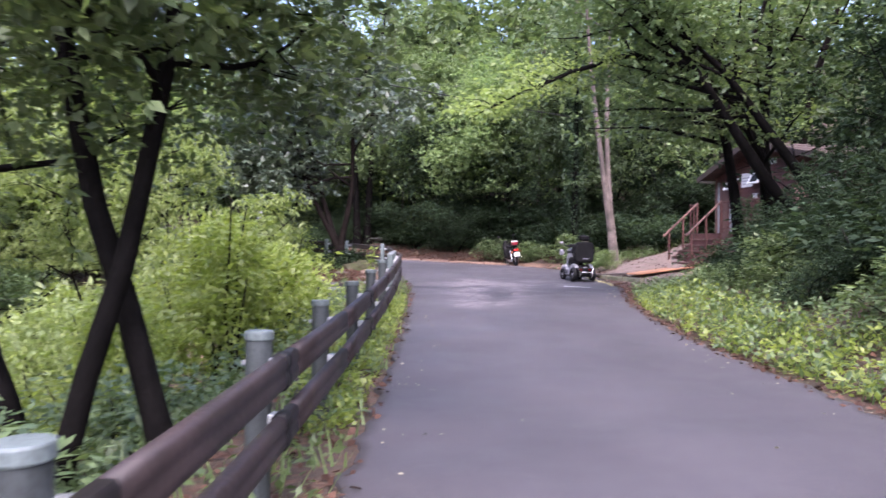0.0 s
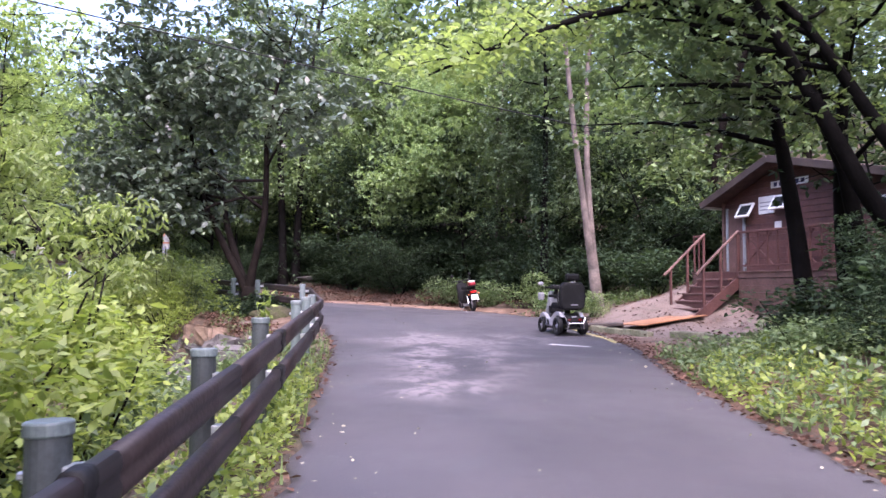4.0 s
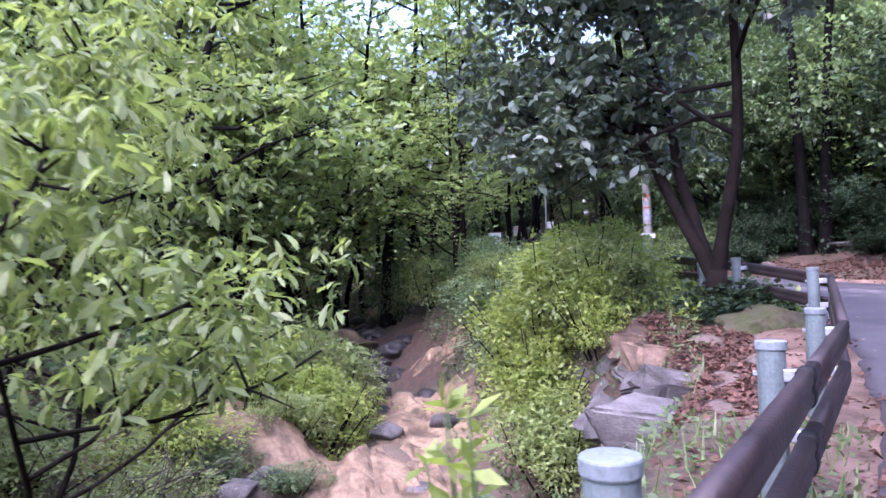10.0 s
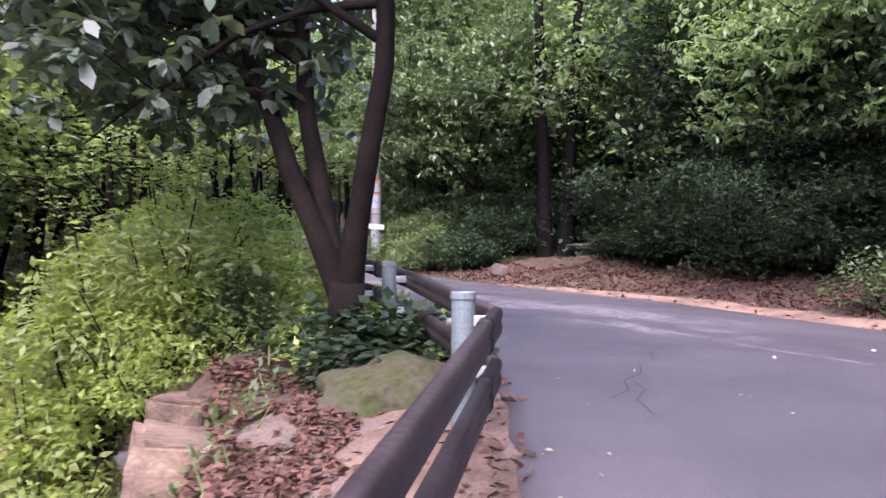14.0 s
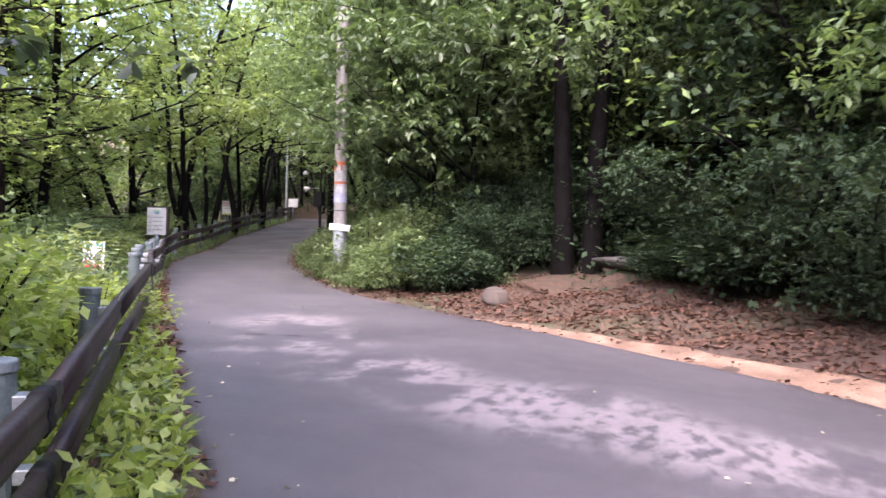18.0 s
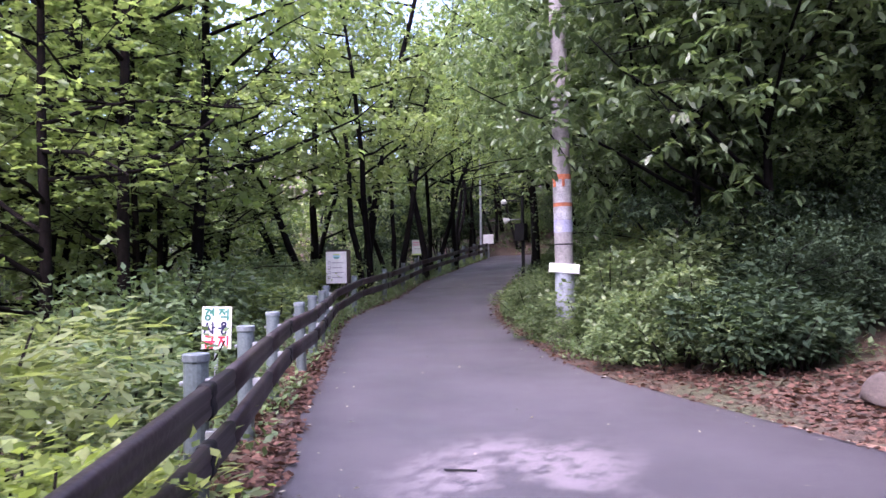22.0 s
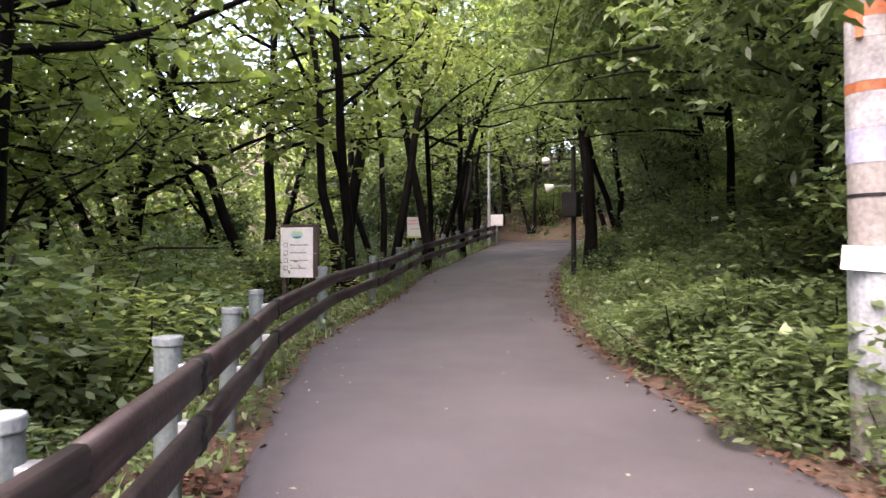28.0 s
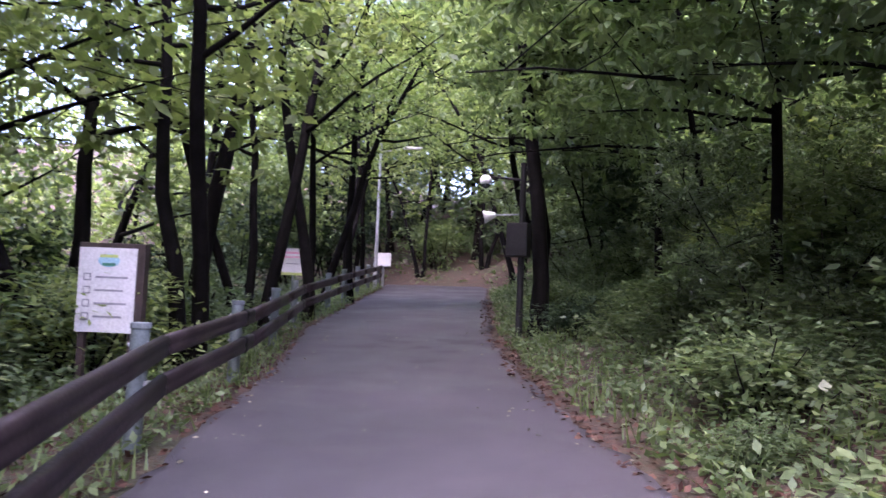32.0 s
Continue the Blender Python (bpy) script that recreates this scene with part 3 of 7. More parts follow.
# ---- plants ----
def leaves(centres, lengths, rng, width=0.55, droop=0.3, outward=None, flat=0.5, corners=4):
    """Leaf blades, each a folded diamond or a six-cornered blade, at the centres."""
    n = len(centres)
    d = rng.normal(size=(n, 3))
    d[:, 2] = d[:, 2] * (1 - flat) - droop
    if outward is not None:
        d += outward
    d /= np.linalg.norm(d, axis=1)[:, None] + 1e-9
    up = rng.normal(size=(n, 3)) * 0.45 + np.array((0, 0, 1.0))
    s = np.cross(d, up)
    s /= np.linalg.norm(s, axis=1)[:, None] + 1e-9
    nn = np.cross(s, d)
    L = np.asarray(lengths)[:, None]
    if corners == 6:
        v = np.empty((n, 6, 3))
        v[:, 0] = centres
        v[:, 1] = centres + d * L * 0.33 + s * L * width * 0.36 + nn * L * 0.08
        v[:, 2] = centres + d * L * 0.70 + s * L * width * 0.46 + nn * L * 0.06
        v[:, 3] = centres + d * L - nn * L * 0.10
        v[:, 4] = centres + d * L * 0.70 - s * L * width * 0.46 + nn * L * 0.06
        v[:, 5] = centres + d * L * 0.33 - s * L * width * 0.36 + nn * L * 0.08
        return v
    v = np.empty((n, 4, 3))
    v[:, 0] = centres
    v[:, 1] = centres + d * L * 0.45 + s * L * width * 0.5 + nn * L * 0.06
    v[:, 2] = centres + d * L
    v[:, 3] = centres + d * L * 0.45 - s * L * width * 0.5 + nn * L * 0.06
    return v


def tubes(name, lines, mat, most=8):
    """Tapering branches through points with radii, joined in one mesh."""
    vs, fs = [], []
    for pts, radii in lines:
        sides = most if radii[0] > 0.06 else 5 if radii[0] > 0.014 else 3
        base = len(vs)
        for i, p in enumerate(pts):
            d = (pts[min(i + 1, len(pts) - 1)] - pts[max(i - 1, 0)]).normalized()
            s = d.orthogonal().normalized() if i == 0 else (s - d * s.dot(d)).normalized()
            t = d.cross(s)
            for k in range(sides):
                a = 2 * math.pi * k / sides
                vs.append(p + (s * math.cos(a) + t * math.sin(a)) * radii[i])
        for i in range(len(pts) - 1):
            for k in range(sides):
                fs.append((base + i * sides + k, base + i * sides + (k + 1) % sides, base + (i + 1) * sides + (k + 1) % sides, base + (i + 1) * sides + k))
        fs.append(tuple(range(base + (len(pts) - 1) * sides, base + len(pts) * sides)))
    return mesh(name, vs, fs, mat, True)


def limb(rng, a, way, length, r0, r1, n=6, wobble=0.12, lift=0.0):
    pts, radii, p, d = [a.copy()], [r0], a.copy(), way.normalized()
    for i in range(1, n):
        d = (d + Vector(rng.normal(0, wobble, 3)) + Vector((0, 0, lift))).normalized()
        p = p + d * length / (n - 1)
        pts.append(p.copy())
        radii.append(r0 + (r1 - r0) * i / (n - 1))
    return pts, radii


def tree_shape(seed, height, trunk_r, stems=1, crown_from=0.4, spread_=0.35, limbs=9, tips=5, per_tip=60, leaf=0.14, tip_r=0.4, lean=(0, 0), splay=0.25, wobble=0.06, width=0.55, droop=0.3, lift=0.04, bare=0, clear=None, stem_from=0.0, flat=0.5, limb_way=None, stem_way=None, twigs=True, rosette=5, corners=4, ways=None):
    """Branch lines and leaf blades of a tree that stands at the origin."""
    rng = np.random.default_rng(seed)
    lines, spots = [], []
    roots = []
    if stems > 1 and stem_from > 0:
        pts, radii = limb(rng, Vector((0, 0, -0.3)), Vector((lean[0], lean[1], 1)), stem_from + 0.3, trunk_r * 1.25, trunk_r, 5, 0.04)
        lines.append((pts, radii))
        roots = [pts[-2].lerp(pts[-1], 0.4)] * stems
    else:
        roots = [Vector((rng.normal(0, trunk_r), rng.normal(0, trunk_r), -0.3)) if stems > 1 else Vector((0, 0, -0.3)) for _ in range(stems)]
    for sidx in range(stems):
        a = 2 * math.pi * (sidx + (rng.uniform(0, 0.5) if stem_way is None else 0)) / stems + (stem_way or 0)
        way = Vector((lean[0] + (splay * math.cos(a) if stems > 1 else 0), lean[1] + (splay * math.sin(a) if stems > 1 else 0), 1))
        if ways is not None:
            way = Vector(ways[sidx])
        h = height * rng.uniform(0.85, 1.05) - stem_from
        rr = trunk_r * (1 if stems == 1 else 0.72)
        pts, radii = limb(rng, roots[sidx], way, h, rr, rr * 0.18, 12, wobble)
        radii[0] *= 1.35
        lines.append((pts, radii))
        for k in range(limbs):
            f = crown_from + (1 - crown_from) * (k + rng.uniform(0, 0.8)) / limbs
            i = min(int(f * 11), 10)
            at = pts[i].lerp(pts[i + 1], f * 11 - i) if f < 1 else pts[-1]
            b = rng.uniform(0, 6.28) if limb_way is None else rng.normal(limb_way, 1.0)
            out = Vector((math.cos(b), math.sin(b), rng.uniform(0.0, 0.55)))
            ll = height * spread_ * (1.15 - 0.75 * f) * rng.uniform(0.7, 1.25)
            lp, lr = limb(rng, at, out, ll, max(radii[i] * 0.55, 0.016), 0.008, 6, 0.13, lift)
            lines.append((lp, lr))
            for j in range(tips):
                u = rng.uniform(0.3, 1.0)
                q = lp[min(int(u * 5), 4)].lerp(lp[min(int(u * 5) + 1, 5)], 0.5)
                sp, sr = limb(rng, q, Vector((rng.normal(), rng.normal(), rng.normal(0.15, 0.4))), ll * rng.uniform(0.2, 0.42), 0.011, 0.004, 3, 0.15)
                if twigs:
                    lines.append((sp, sr))
                spots += [sp[1], sp[2]]
        spots.append(pts[-1])
    c = np.array([tuple(s) for s in spots])
    # leaves stand in tufts at the ends of fine twigs
    c = np.repeat(c, max(per_tip // rosette, 1), 0)
    c = c + rng.normal(size=c.shape) * np.array((tip_r, tip_r, tip_r * 0.5))
    c = c[c[:, 2] > bare]
    if clear is not None:
        c = c[(c[:, 0] < clear[0]) | (c[:, 2] > clear[1])]
    c = np.repeat(c, rosette, 0)
    c = c + rng.normal(size=c.shape) * leaf * 0.12
    return lines, leaves(c, rng.uniform(0.7, 1.3, len(c)) * leaf, rng, width, droop, flat=flat, corners=corners)


def tree_kind(seed, bark, foliage, **kw):
    lines, blades = tree_shape(seed, **kw)
    return tubes("trunk", lines, bark), quads("crown", blades, foliage)


def plant_tree(kind, x, y, turn=0, size=1.0, label="", category="tree", group="", sink=0.05, name="tree", tilt=(0, 0)):
    s = size if isinstance(size, tuple) else (size, size, size)
    ob = thing(name, pose(x, y, gz(x, y) - sink, tilt[0], tilt[1], turn) @ Matrix.Diagonal((*s, 1)), label, category, group)
    part("trunk", kind[0], None, ob)
    part("crown", kind[1], None, ob)
    return ob


def bush_kind(seed, foliage, n=2600, leaf=0.07, width=0.5, lobes=12, droop=0.2, twigs=10, bark=None, lobe=0.27):
    """A mound of leaf clumps about 1 m wide and high, on thin stems."""
    rng = np.random.default_rng(seed)
    lines, cs = [], []
    for k in range(lobes):
        a, r = rng.uniform(0, 6.28), rng.uniform(0, 0.42)
        cs.append((r * math.cos(a), r * math.sin(a), rng.uniform(0.25, 0.85) * (1 - r * 0.7)))
    for k in range(twigs):
        c = cs[k % lobes]
        pts, radii = limb(rng, Vector((c[0] * 0.3, c[1] * 0.3, -0.1)), Vector((c[0] * 0.8, c[1] * 0.8, c[2] + 0.1)), c[2] * 1.25 + 0.1, 0.012, 0.004, 5, 0.1)
        lines.append((pts, radii))
    c = np.array(cs)[rng.integers(0, lobes, n)]
    v = rng.normal(size=(n, 3))
    v /= np.linalg.norm(v, axis=1)[:, None]
    rad = rng.uniform(0.35, 1.0, n)[:, None] ** 0.5 * lobe
    c = c + v * rad * np.array((1, 1, 0.8))
    stray = rng.random(n) < 0.08
    c[stray] += rng.normal(size=(stray.sum(), 3)) * 0.1
    c[:, 2] = np.abs(c[:, 2]) * 0.97 + 0.02
    return tubes("stem", lines, bark or BARK, 5), quads("foliage", leaves(c, rng.uniform(0.6, 1.3, n) * leaf, rng, width, droop, v * 0.8), foliage)


def plant_bush(kind, x, y, w, h, turn, label, group="", name="shrub", sink=0.08):
    ob = thing(name, pose(x, y, gz(x, y) - sink, 0, 0, turn) @ Matrix.Diagonal((w, w, h, 1)), label, "shrub", group)
    part("stem", kind[0], None, ob)
    part("foliage", kind[1], None, ob)
    return ob


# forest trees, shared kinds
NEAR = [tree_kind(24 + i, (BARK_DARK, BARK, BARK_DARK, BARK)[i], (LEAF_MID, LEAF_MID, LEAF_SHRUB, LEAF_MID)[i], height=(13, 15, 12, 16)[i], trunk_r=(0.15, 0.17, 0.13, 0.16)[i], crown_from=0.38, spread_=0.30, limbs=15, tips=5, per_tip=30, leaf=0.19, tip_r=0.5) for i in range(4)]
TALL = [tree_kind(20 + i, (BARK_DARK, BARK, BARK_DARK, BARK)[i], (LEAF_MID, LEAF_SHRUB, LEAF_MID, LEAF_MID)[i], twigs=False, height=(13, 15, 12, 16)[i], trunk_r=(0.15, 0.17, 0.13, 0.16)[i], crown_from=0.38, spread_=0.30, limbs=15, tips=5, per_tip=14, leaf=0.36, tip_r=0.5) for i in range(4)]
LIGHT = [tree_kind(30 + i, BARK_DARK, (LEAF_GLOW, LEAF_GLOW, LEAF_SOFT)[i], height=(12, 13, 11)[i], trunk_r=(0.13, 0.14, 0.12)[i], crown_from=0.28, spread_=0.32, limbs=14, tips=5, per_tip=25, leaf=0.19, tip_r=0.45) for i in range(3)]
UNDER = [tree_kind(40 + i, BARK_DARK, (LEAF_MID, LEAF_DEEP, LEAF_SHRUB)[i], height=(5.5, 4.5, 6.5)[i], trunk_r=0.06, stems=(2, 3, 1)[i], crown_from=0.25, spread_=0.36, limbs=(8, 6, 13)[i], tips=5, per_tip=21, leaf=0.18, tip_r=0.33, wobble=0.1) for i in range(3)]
# small trees whose leaf colour holds the shade under the canopy
SHADED_UNDER = [tree_kind(45 + i, BARK_DARK, LEAF_DEEP, height=(5.5, 6.5)[i], trunk_r=0.06, stems=(2, 1)[i], crown_from=0.3, spread_=0.36, limbs=(8, 13)[i], tips=5, per_tip=18, leaf=0.16, tip_r=0.36, wobble=0.1) for i in range(2)]
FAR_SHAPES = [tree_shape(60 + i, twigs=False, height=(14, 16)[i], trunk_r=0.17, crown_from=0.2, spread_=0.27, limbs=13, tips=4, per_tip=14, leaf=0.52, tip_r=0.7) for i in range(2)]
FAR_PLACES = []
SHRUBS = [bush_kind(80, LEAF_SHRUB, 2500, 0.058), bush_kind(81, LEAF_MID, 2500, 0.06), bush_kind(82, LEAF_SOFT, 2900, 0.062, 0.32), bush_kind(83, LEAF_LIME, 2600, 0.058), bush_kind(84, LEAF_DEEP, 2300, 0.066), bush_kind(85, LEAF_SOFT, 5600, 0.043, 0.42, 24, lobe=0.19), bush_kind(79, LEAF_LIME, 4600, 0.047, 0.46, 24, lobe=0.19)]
WILD = [bush_kind(86 + i, (LEAF_MID, LEAF_DEEP, LEAF_SHRUB)[i], 2000, 0.066) for i in range(3)]

HERE = []          # places of trunks, to keep others apart
GULLY_X, GULLY_Y = (-7.5, -11.3, -14.5, -17.4, -20.0, -22.6, -25.5), (21.5, 25.3, 29.2, 32.4, 37.0, 42.0, 48.0)


def in_gully(x, y, wide=2.0):
    """True along the bed of the stream."""
    return (np.abs(x - np.interp(y, GULLY_Y, GULLY_X)) * 0.75 < wide) & (y > 20) & (y < 48)


def free(x, y, gap):
    return all((x - a) ** 2 + (y - b) ** 2 > gap * gap for a, b in HERE)


def road_gap(x, y):
    """Metres from the asphalt; negative on it."""
    return max((float(edge_left(y)) - x), (x - float(edge_right(y)))) * float(turn_at(y))


# trees that stand out one by one
OAK = tree_kind(3, BARK, LEAF_OAK, lift=0.0, height=7.8, trunk_r=0.15, stems=3, stem_from=0.75, ways=((-0.44, 0.04, 1.0), (-0.38, 0.28, 1.0), (0.22, 0.04, 1.0)), limb_way=3.5, crown_from=0.26, spread_=0.52, limbs=13, tips=7, per_tip=40, leaf=0.19, tip_r=0.42, wobble=0.09, width=0.5, droop=0.45, bare=2.1, clear=(0.0, 4.0), rosette=8, corners=6)
plant_tree(OAK, -3.42, 24.95, 0, 1.0, "dark multi-stemmed tree with broad blue-green leaves beside the rail", name="oak_tree")
HERE.append((-3.42, 24.95))
LEFT_A = tree_kind(5, BARK_DARK, LEAF_MID, height=7.2, trunk_r=0.085, crown_from=0.4, spread_=0.32, limbs=15, tips=7, per_tip=100, leaf=0.095, tip_r=0.38, wobble=0.05, bare=1.9, lean=(0.275, 0.0))
LEFT_B = tree_kind(15, BARK_DARK, LEAF_MID, height=7.4, trunk_r=0.095, crown_from=0.4, spread_=0.32, limbs=15, tips=7, per_tip=100, leaf=0.095, tip_r=0.38, wobble=0.05, bare=1.9, lean=(-0.18, 0.03))
for kind, x, y, a in ((LEFT_A, -2.42, 5.2, 0), (LEFT_B, -1.64, 5.5, 0), (LEFT_B, -2.9, 6.4, 20)):
    plant_tree(kind, x, y, a, 1.0, "dark slanting tree on the bank beyond the rail", group="slanting bank trees")
    HERE.append((x, y))
TWIN = tree_kind(6, BARK_PALE, LEAF_MID, stem_from=1.3, ways=((-0.155, 0.0, 1.0), (-0.06, 0.02, 1.0)), height=13, trunk_r=0.15, stems=2, crown_from=0.6, spread_=0.26, limbs=8, tips=5, per_tip=30, leaf=0.17, tip_r=0.5, wobble=0.022, lean=(-0.10, 0))
plant_tree(TWIN, 5.9, 25.6, 10, 1.0, "pale twin-trunked tree behind the kerb", name="twin_trunk_tree")
HERE.append((5.9, 25.6))
PINE = tree_kind(7, BARK_DARK, LEAF_MID, height=15, trunk_r=0.2, crown_from=0.5, spread_=0.25, limbs=12, tips=5, per_tip=34, leaf=0.16, tip_r=0.45, wobble=0.025)
for x, y, a in ((-4.45, 38.9, 0), (-3.95, 39.15, 140)):
    plant_tree(PINE, x, y, a, 1.0, "tall straight dark trunk at the forest edge", group="forest edge trees")
    HERE.append((x, y))
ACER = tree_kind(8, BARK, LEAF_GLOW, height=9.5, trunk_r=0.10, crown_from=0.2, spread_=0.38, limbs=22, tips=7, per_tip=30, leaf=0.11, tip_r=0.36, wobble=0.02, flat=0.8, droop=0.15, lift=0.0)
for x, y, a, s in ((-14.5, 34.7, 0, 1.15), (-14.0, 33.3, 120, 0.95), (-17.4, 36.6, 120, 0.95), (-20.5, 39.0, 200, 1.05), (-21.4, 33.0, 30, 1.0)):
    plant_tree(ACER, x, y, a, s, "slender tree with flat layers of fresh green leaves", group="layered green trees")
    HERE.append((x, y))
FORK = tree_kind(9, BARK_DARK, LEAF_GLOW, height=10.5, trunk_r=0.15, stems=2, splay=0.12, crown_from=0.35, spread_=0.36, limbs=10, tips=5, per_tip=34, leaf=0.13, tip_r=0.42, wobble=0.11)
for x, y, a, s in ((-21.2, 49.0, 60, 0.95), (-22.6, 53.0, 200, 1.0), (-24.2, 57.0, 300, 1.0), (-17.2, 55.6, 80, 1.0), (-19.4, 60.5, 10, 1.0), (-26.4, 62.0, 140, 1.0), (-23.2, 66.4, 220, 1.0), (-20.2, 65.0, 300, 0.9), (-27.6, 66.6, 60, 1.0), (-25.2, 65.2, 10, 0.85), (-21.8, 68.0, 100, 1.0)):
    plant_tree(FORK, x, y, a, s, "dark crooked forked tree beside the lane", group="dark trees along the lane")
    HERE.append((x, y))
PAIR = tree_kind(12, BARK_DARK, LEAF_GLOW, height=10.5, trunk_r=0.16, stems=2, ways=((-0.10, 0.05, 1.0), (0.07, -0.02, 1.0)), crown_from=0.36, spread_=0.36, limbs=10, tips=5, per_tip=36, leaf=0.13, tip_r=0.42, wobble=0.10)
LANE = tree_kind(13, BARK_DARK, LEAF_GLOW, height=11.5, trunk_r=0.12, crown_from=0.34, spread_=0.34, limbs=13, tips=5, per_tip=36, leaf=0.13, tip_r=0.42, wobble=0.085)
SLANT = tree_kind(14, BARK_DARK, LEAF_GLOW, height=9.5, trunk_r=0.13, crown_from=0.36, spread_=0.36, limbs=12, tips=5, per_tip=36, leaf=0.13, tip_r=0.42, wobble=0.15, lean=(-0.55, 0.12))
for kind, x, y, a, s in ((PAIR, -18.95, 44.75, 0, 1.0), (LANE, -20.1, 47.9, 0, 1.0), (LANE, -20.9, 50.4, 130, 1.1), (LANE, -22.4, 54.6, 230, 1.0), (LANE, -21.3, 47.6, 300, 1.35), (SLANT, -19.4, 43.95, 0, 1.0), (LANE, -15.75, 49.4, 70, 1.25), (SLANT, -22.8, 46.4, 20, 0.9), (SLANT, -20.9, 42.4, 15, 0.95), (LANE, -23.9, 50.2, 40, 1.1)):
    plant_tree(kind, x, y, a, s, "dark crooked tree beside the lane", group="dark trees along the lane")
    HERE.append((x, y))
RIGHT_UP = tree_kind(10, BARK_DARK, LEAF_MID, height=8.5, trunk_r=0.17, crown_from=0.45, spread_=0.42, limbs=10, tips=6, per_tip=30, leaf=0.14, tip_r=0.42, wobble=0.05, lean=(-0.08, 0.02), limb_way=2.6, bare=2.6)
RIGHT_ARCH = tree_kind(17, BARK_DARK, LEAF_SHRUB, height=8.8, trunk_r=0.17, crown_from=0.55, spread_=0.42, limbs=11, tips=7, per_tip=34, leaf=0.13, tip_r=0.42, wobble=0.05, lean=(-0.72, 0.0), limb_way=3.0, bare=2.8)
for kind, x, y, a, s in ((RIGHT_UP, 6.8, 17.1, 0, 1.0), (RIGHT_UP, 7.25, 16.9, 60, 0.9), (RIGHT_ARCH, 8.2, 15.6, 0, 1.0), (RIGHT_ARCH, 8.75, 15.1, 350, 0.92), (RIGHT_UP, 9.6, 11.6, 20, 1.1)):
    plant_tree(kind, x, y, a, s, "dark leaning tree that reaches over the lane", group="leaning trees by the hut")
    HERE.append((x, y))
WILLOW = tree_kind(11, BARK, LEAF_WILLOW, bare=3.2, height=6.9, trunk_r=0.055, stems=4, ways=((0.42, 0.12, 1.0), (0.30, 0.30, 1.0), (0.16, -0.16, 1.0), (-0.2, 0.25, 1.0)), crown_from=0.45, spread_=0.34, limbs=9, tips=7, per_tip=30, leaf=0.125, tip_r=0.24, wobble=0.12, width=0.3, droop=0.75, corners=6)
for x, y, a, s in ((-7.3, 16.1, 0, 1.0), (-11.8, 13.4, 100, 1.2), (-10.6, 15.4, 30, 0.9), (-14.2, 18.8, 40, 1.0)):
    plant_tree(WILLOW, x, y, a, s, "light green willow-like bush tree over the stream bank", group="willow-like trees")
    HERE.append((x, y))
for x, y, s in ((-5.5, 50.0, 1.3), (-9.0, 54.0, 1.35), (-1.5, 49.0, 1.3), (2.5, 46.5, 1.3)):
    HERE.append((x, y))
    plant_tree(NEAR[len(HERE) % 4], x, y, 40 * x, s, "tall tree deep in the wood", group="forest edge trees")
for x, y, s in ((7.9, 15.6, 0.8), (8.6, 16.7, 0.95), (7.5, 14.4, 0.6), (9.0, 13.4, 0.9), (10.4, 15.0, 1.0), (8.2, 11.4, 0.8), (10.6, 12.6, 1.1)):
    HERE.append((x, y))
    plant_tree(SHADED_UNDER[len(HERE) % 2], x, y, 70 * x, s, "small tree on the slope before the hut, shade put in its leaf colour", group="understorey trees")

def overhang(seed, foliage, crown, bare):
    return tree_kind(seed, BARK_DARK, foliage, height=9.0, trunk_r=0.085, crown_from=crown, spread_=0.5, limbs=19, tips=7, per_tip=70, leaf=0.18, tip_r=0.40, wobble=0.07, limb_way=3.7, droop=0.45, bare=bare, width=0.38, rosette=7, corners=6)


# one bough shape in three leaf tones, lighter and darker for lit and shaded spots
LOW_BOUGHS, HIGH_BOUGHS, SHADED_BOUGHS = overhang(19, LEAF_GLOSS, 0.16, 1.7), overhang(29, LEAF_BOUGH, 0.32, 2.9), overhang(39, LEAF_WOOD, 0.28, 2.6)
for kind, x, y, a, s in ((LOW_BOUGHS, -8.0, 41.0, 0, 1.0), (LOW_BOUGHS, -6.7, 40.1, 20, 0.95), (LOW_BOUGHS, -7.2, 42.4, 30, 1.05), (SHADED_BOUGHS, -1.6, 40.6, 60, 0.9), (HIGH_BOUGHS, -9.6, 43.8, 350, 1.0), (HIGH_BOUGHS, -12.2, 47.2, 10, 1.0), (HIGH_BOUGHS, -14.2, 52.6, 0, 1.05), (SHADED_BOUGHS, -3.4, 41.8, 140, 0.95), (HIGH_BOUGHS, -8.0, 45.6, 190, 1.0), (HIGH_BOUGHS, 0.4, 39.2, 30, 1.05), (HIGH_BOUGHS, 3.2, 36.4, 40, 1.0), (SHADED_BOUGHS, 1.0, 37.6, 60, 0.85), (HIGH_BOUGHS, 2.2, 35.2, 45, 0.9), (HIGH_BOUGHS, -10.6, 44.9, 20, 0.9), (HIGH_BOUGHS, -13.2, 49.6, 340, 0.9), (SHADED_BOUGHS, 5.6, 32.6, 30, 0.95)):
    HERE.append((x, y))
    plant_tree(kind, x, y, a, s, "broad-leaved tree whose boughs hang over the lane", group="overhanging trees")

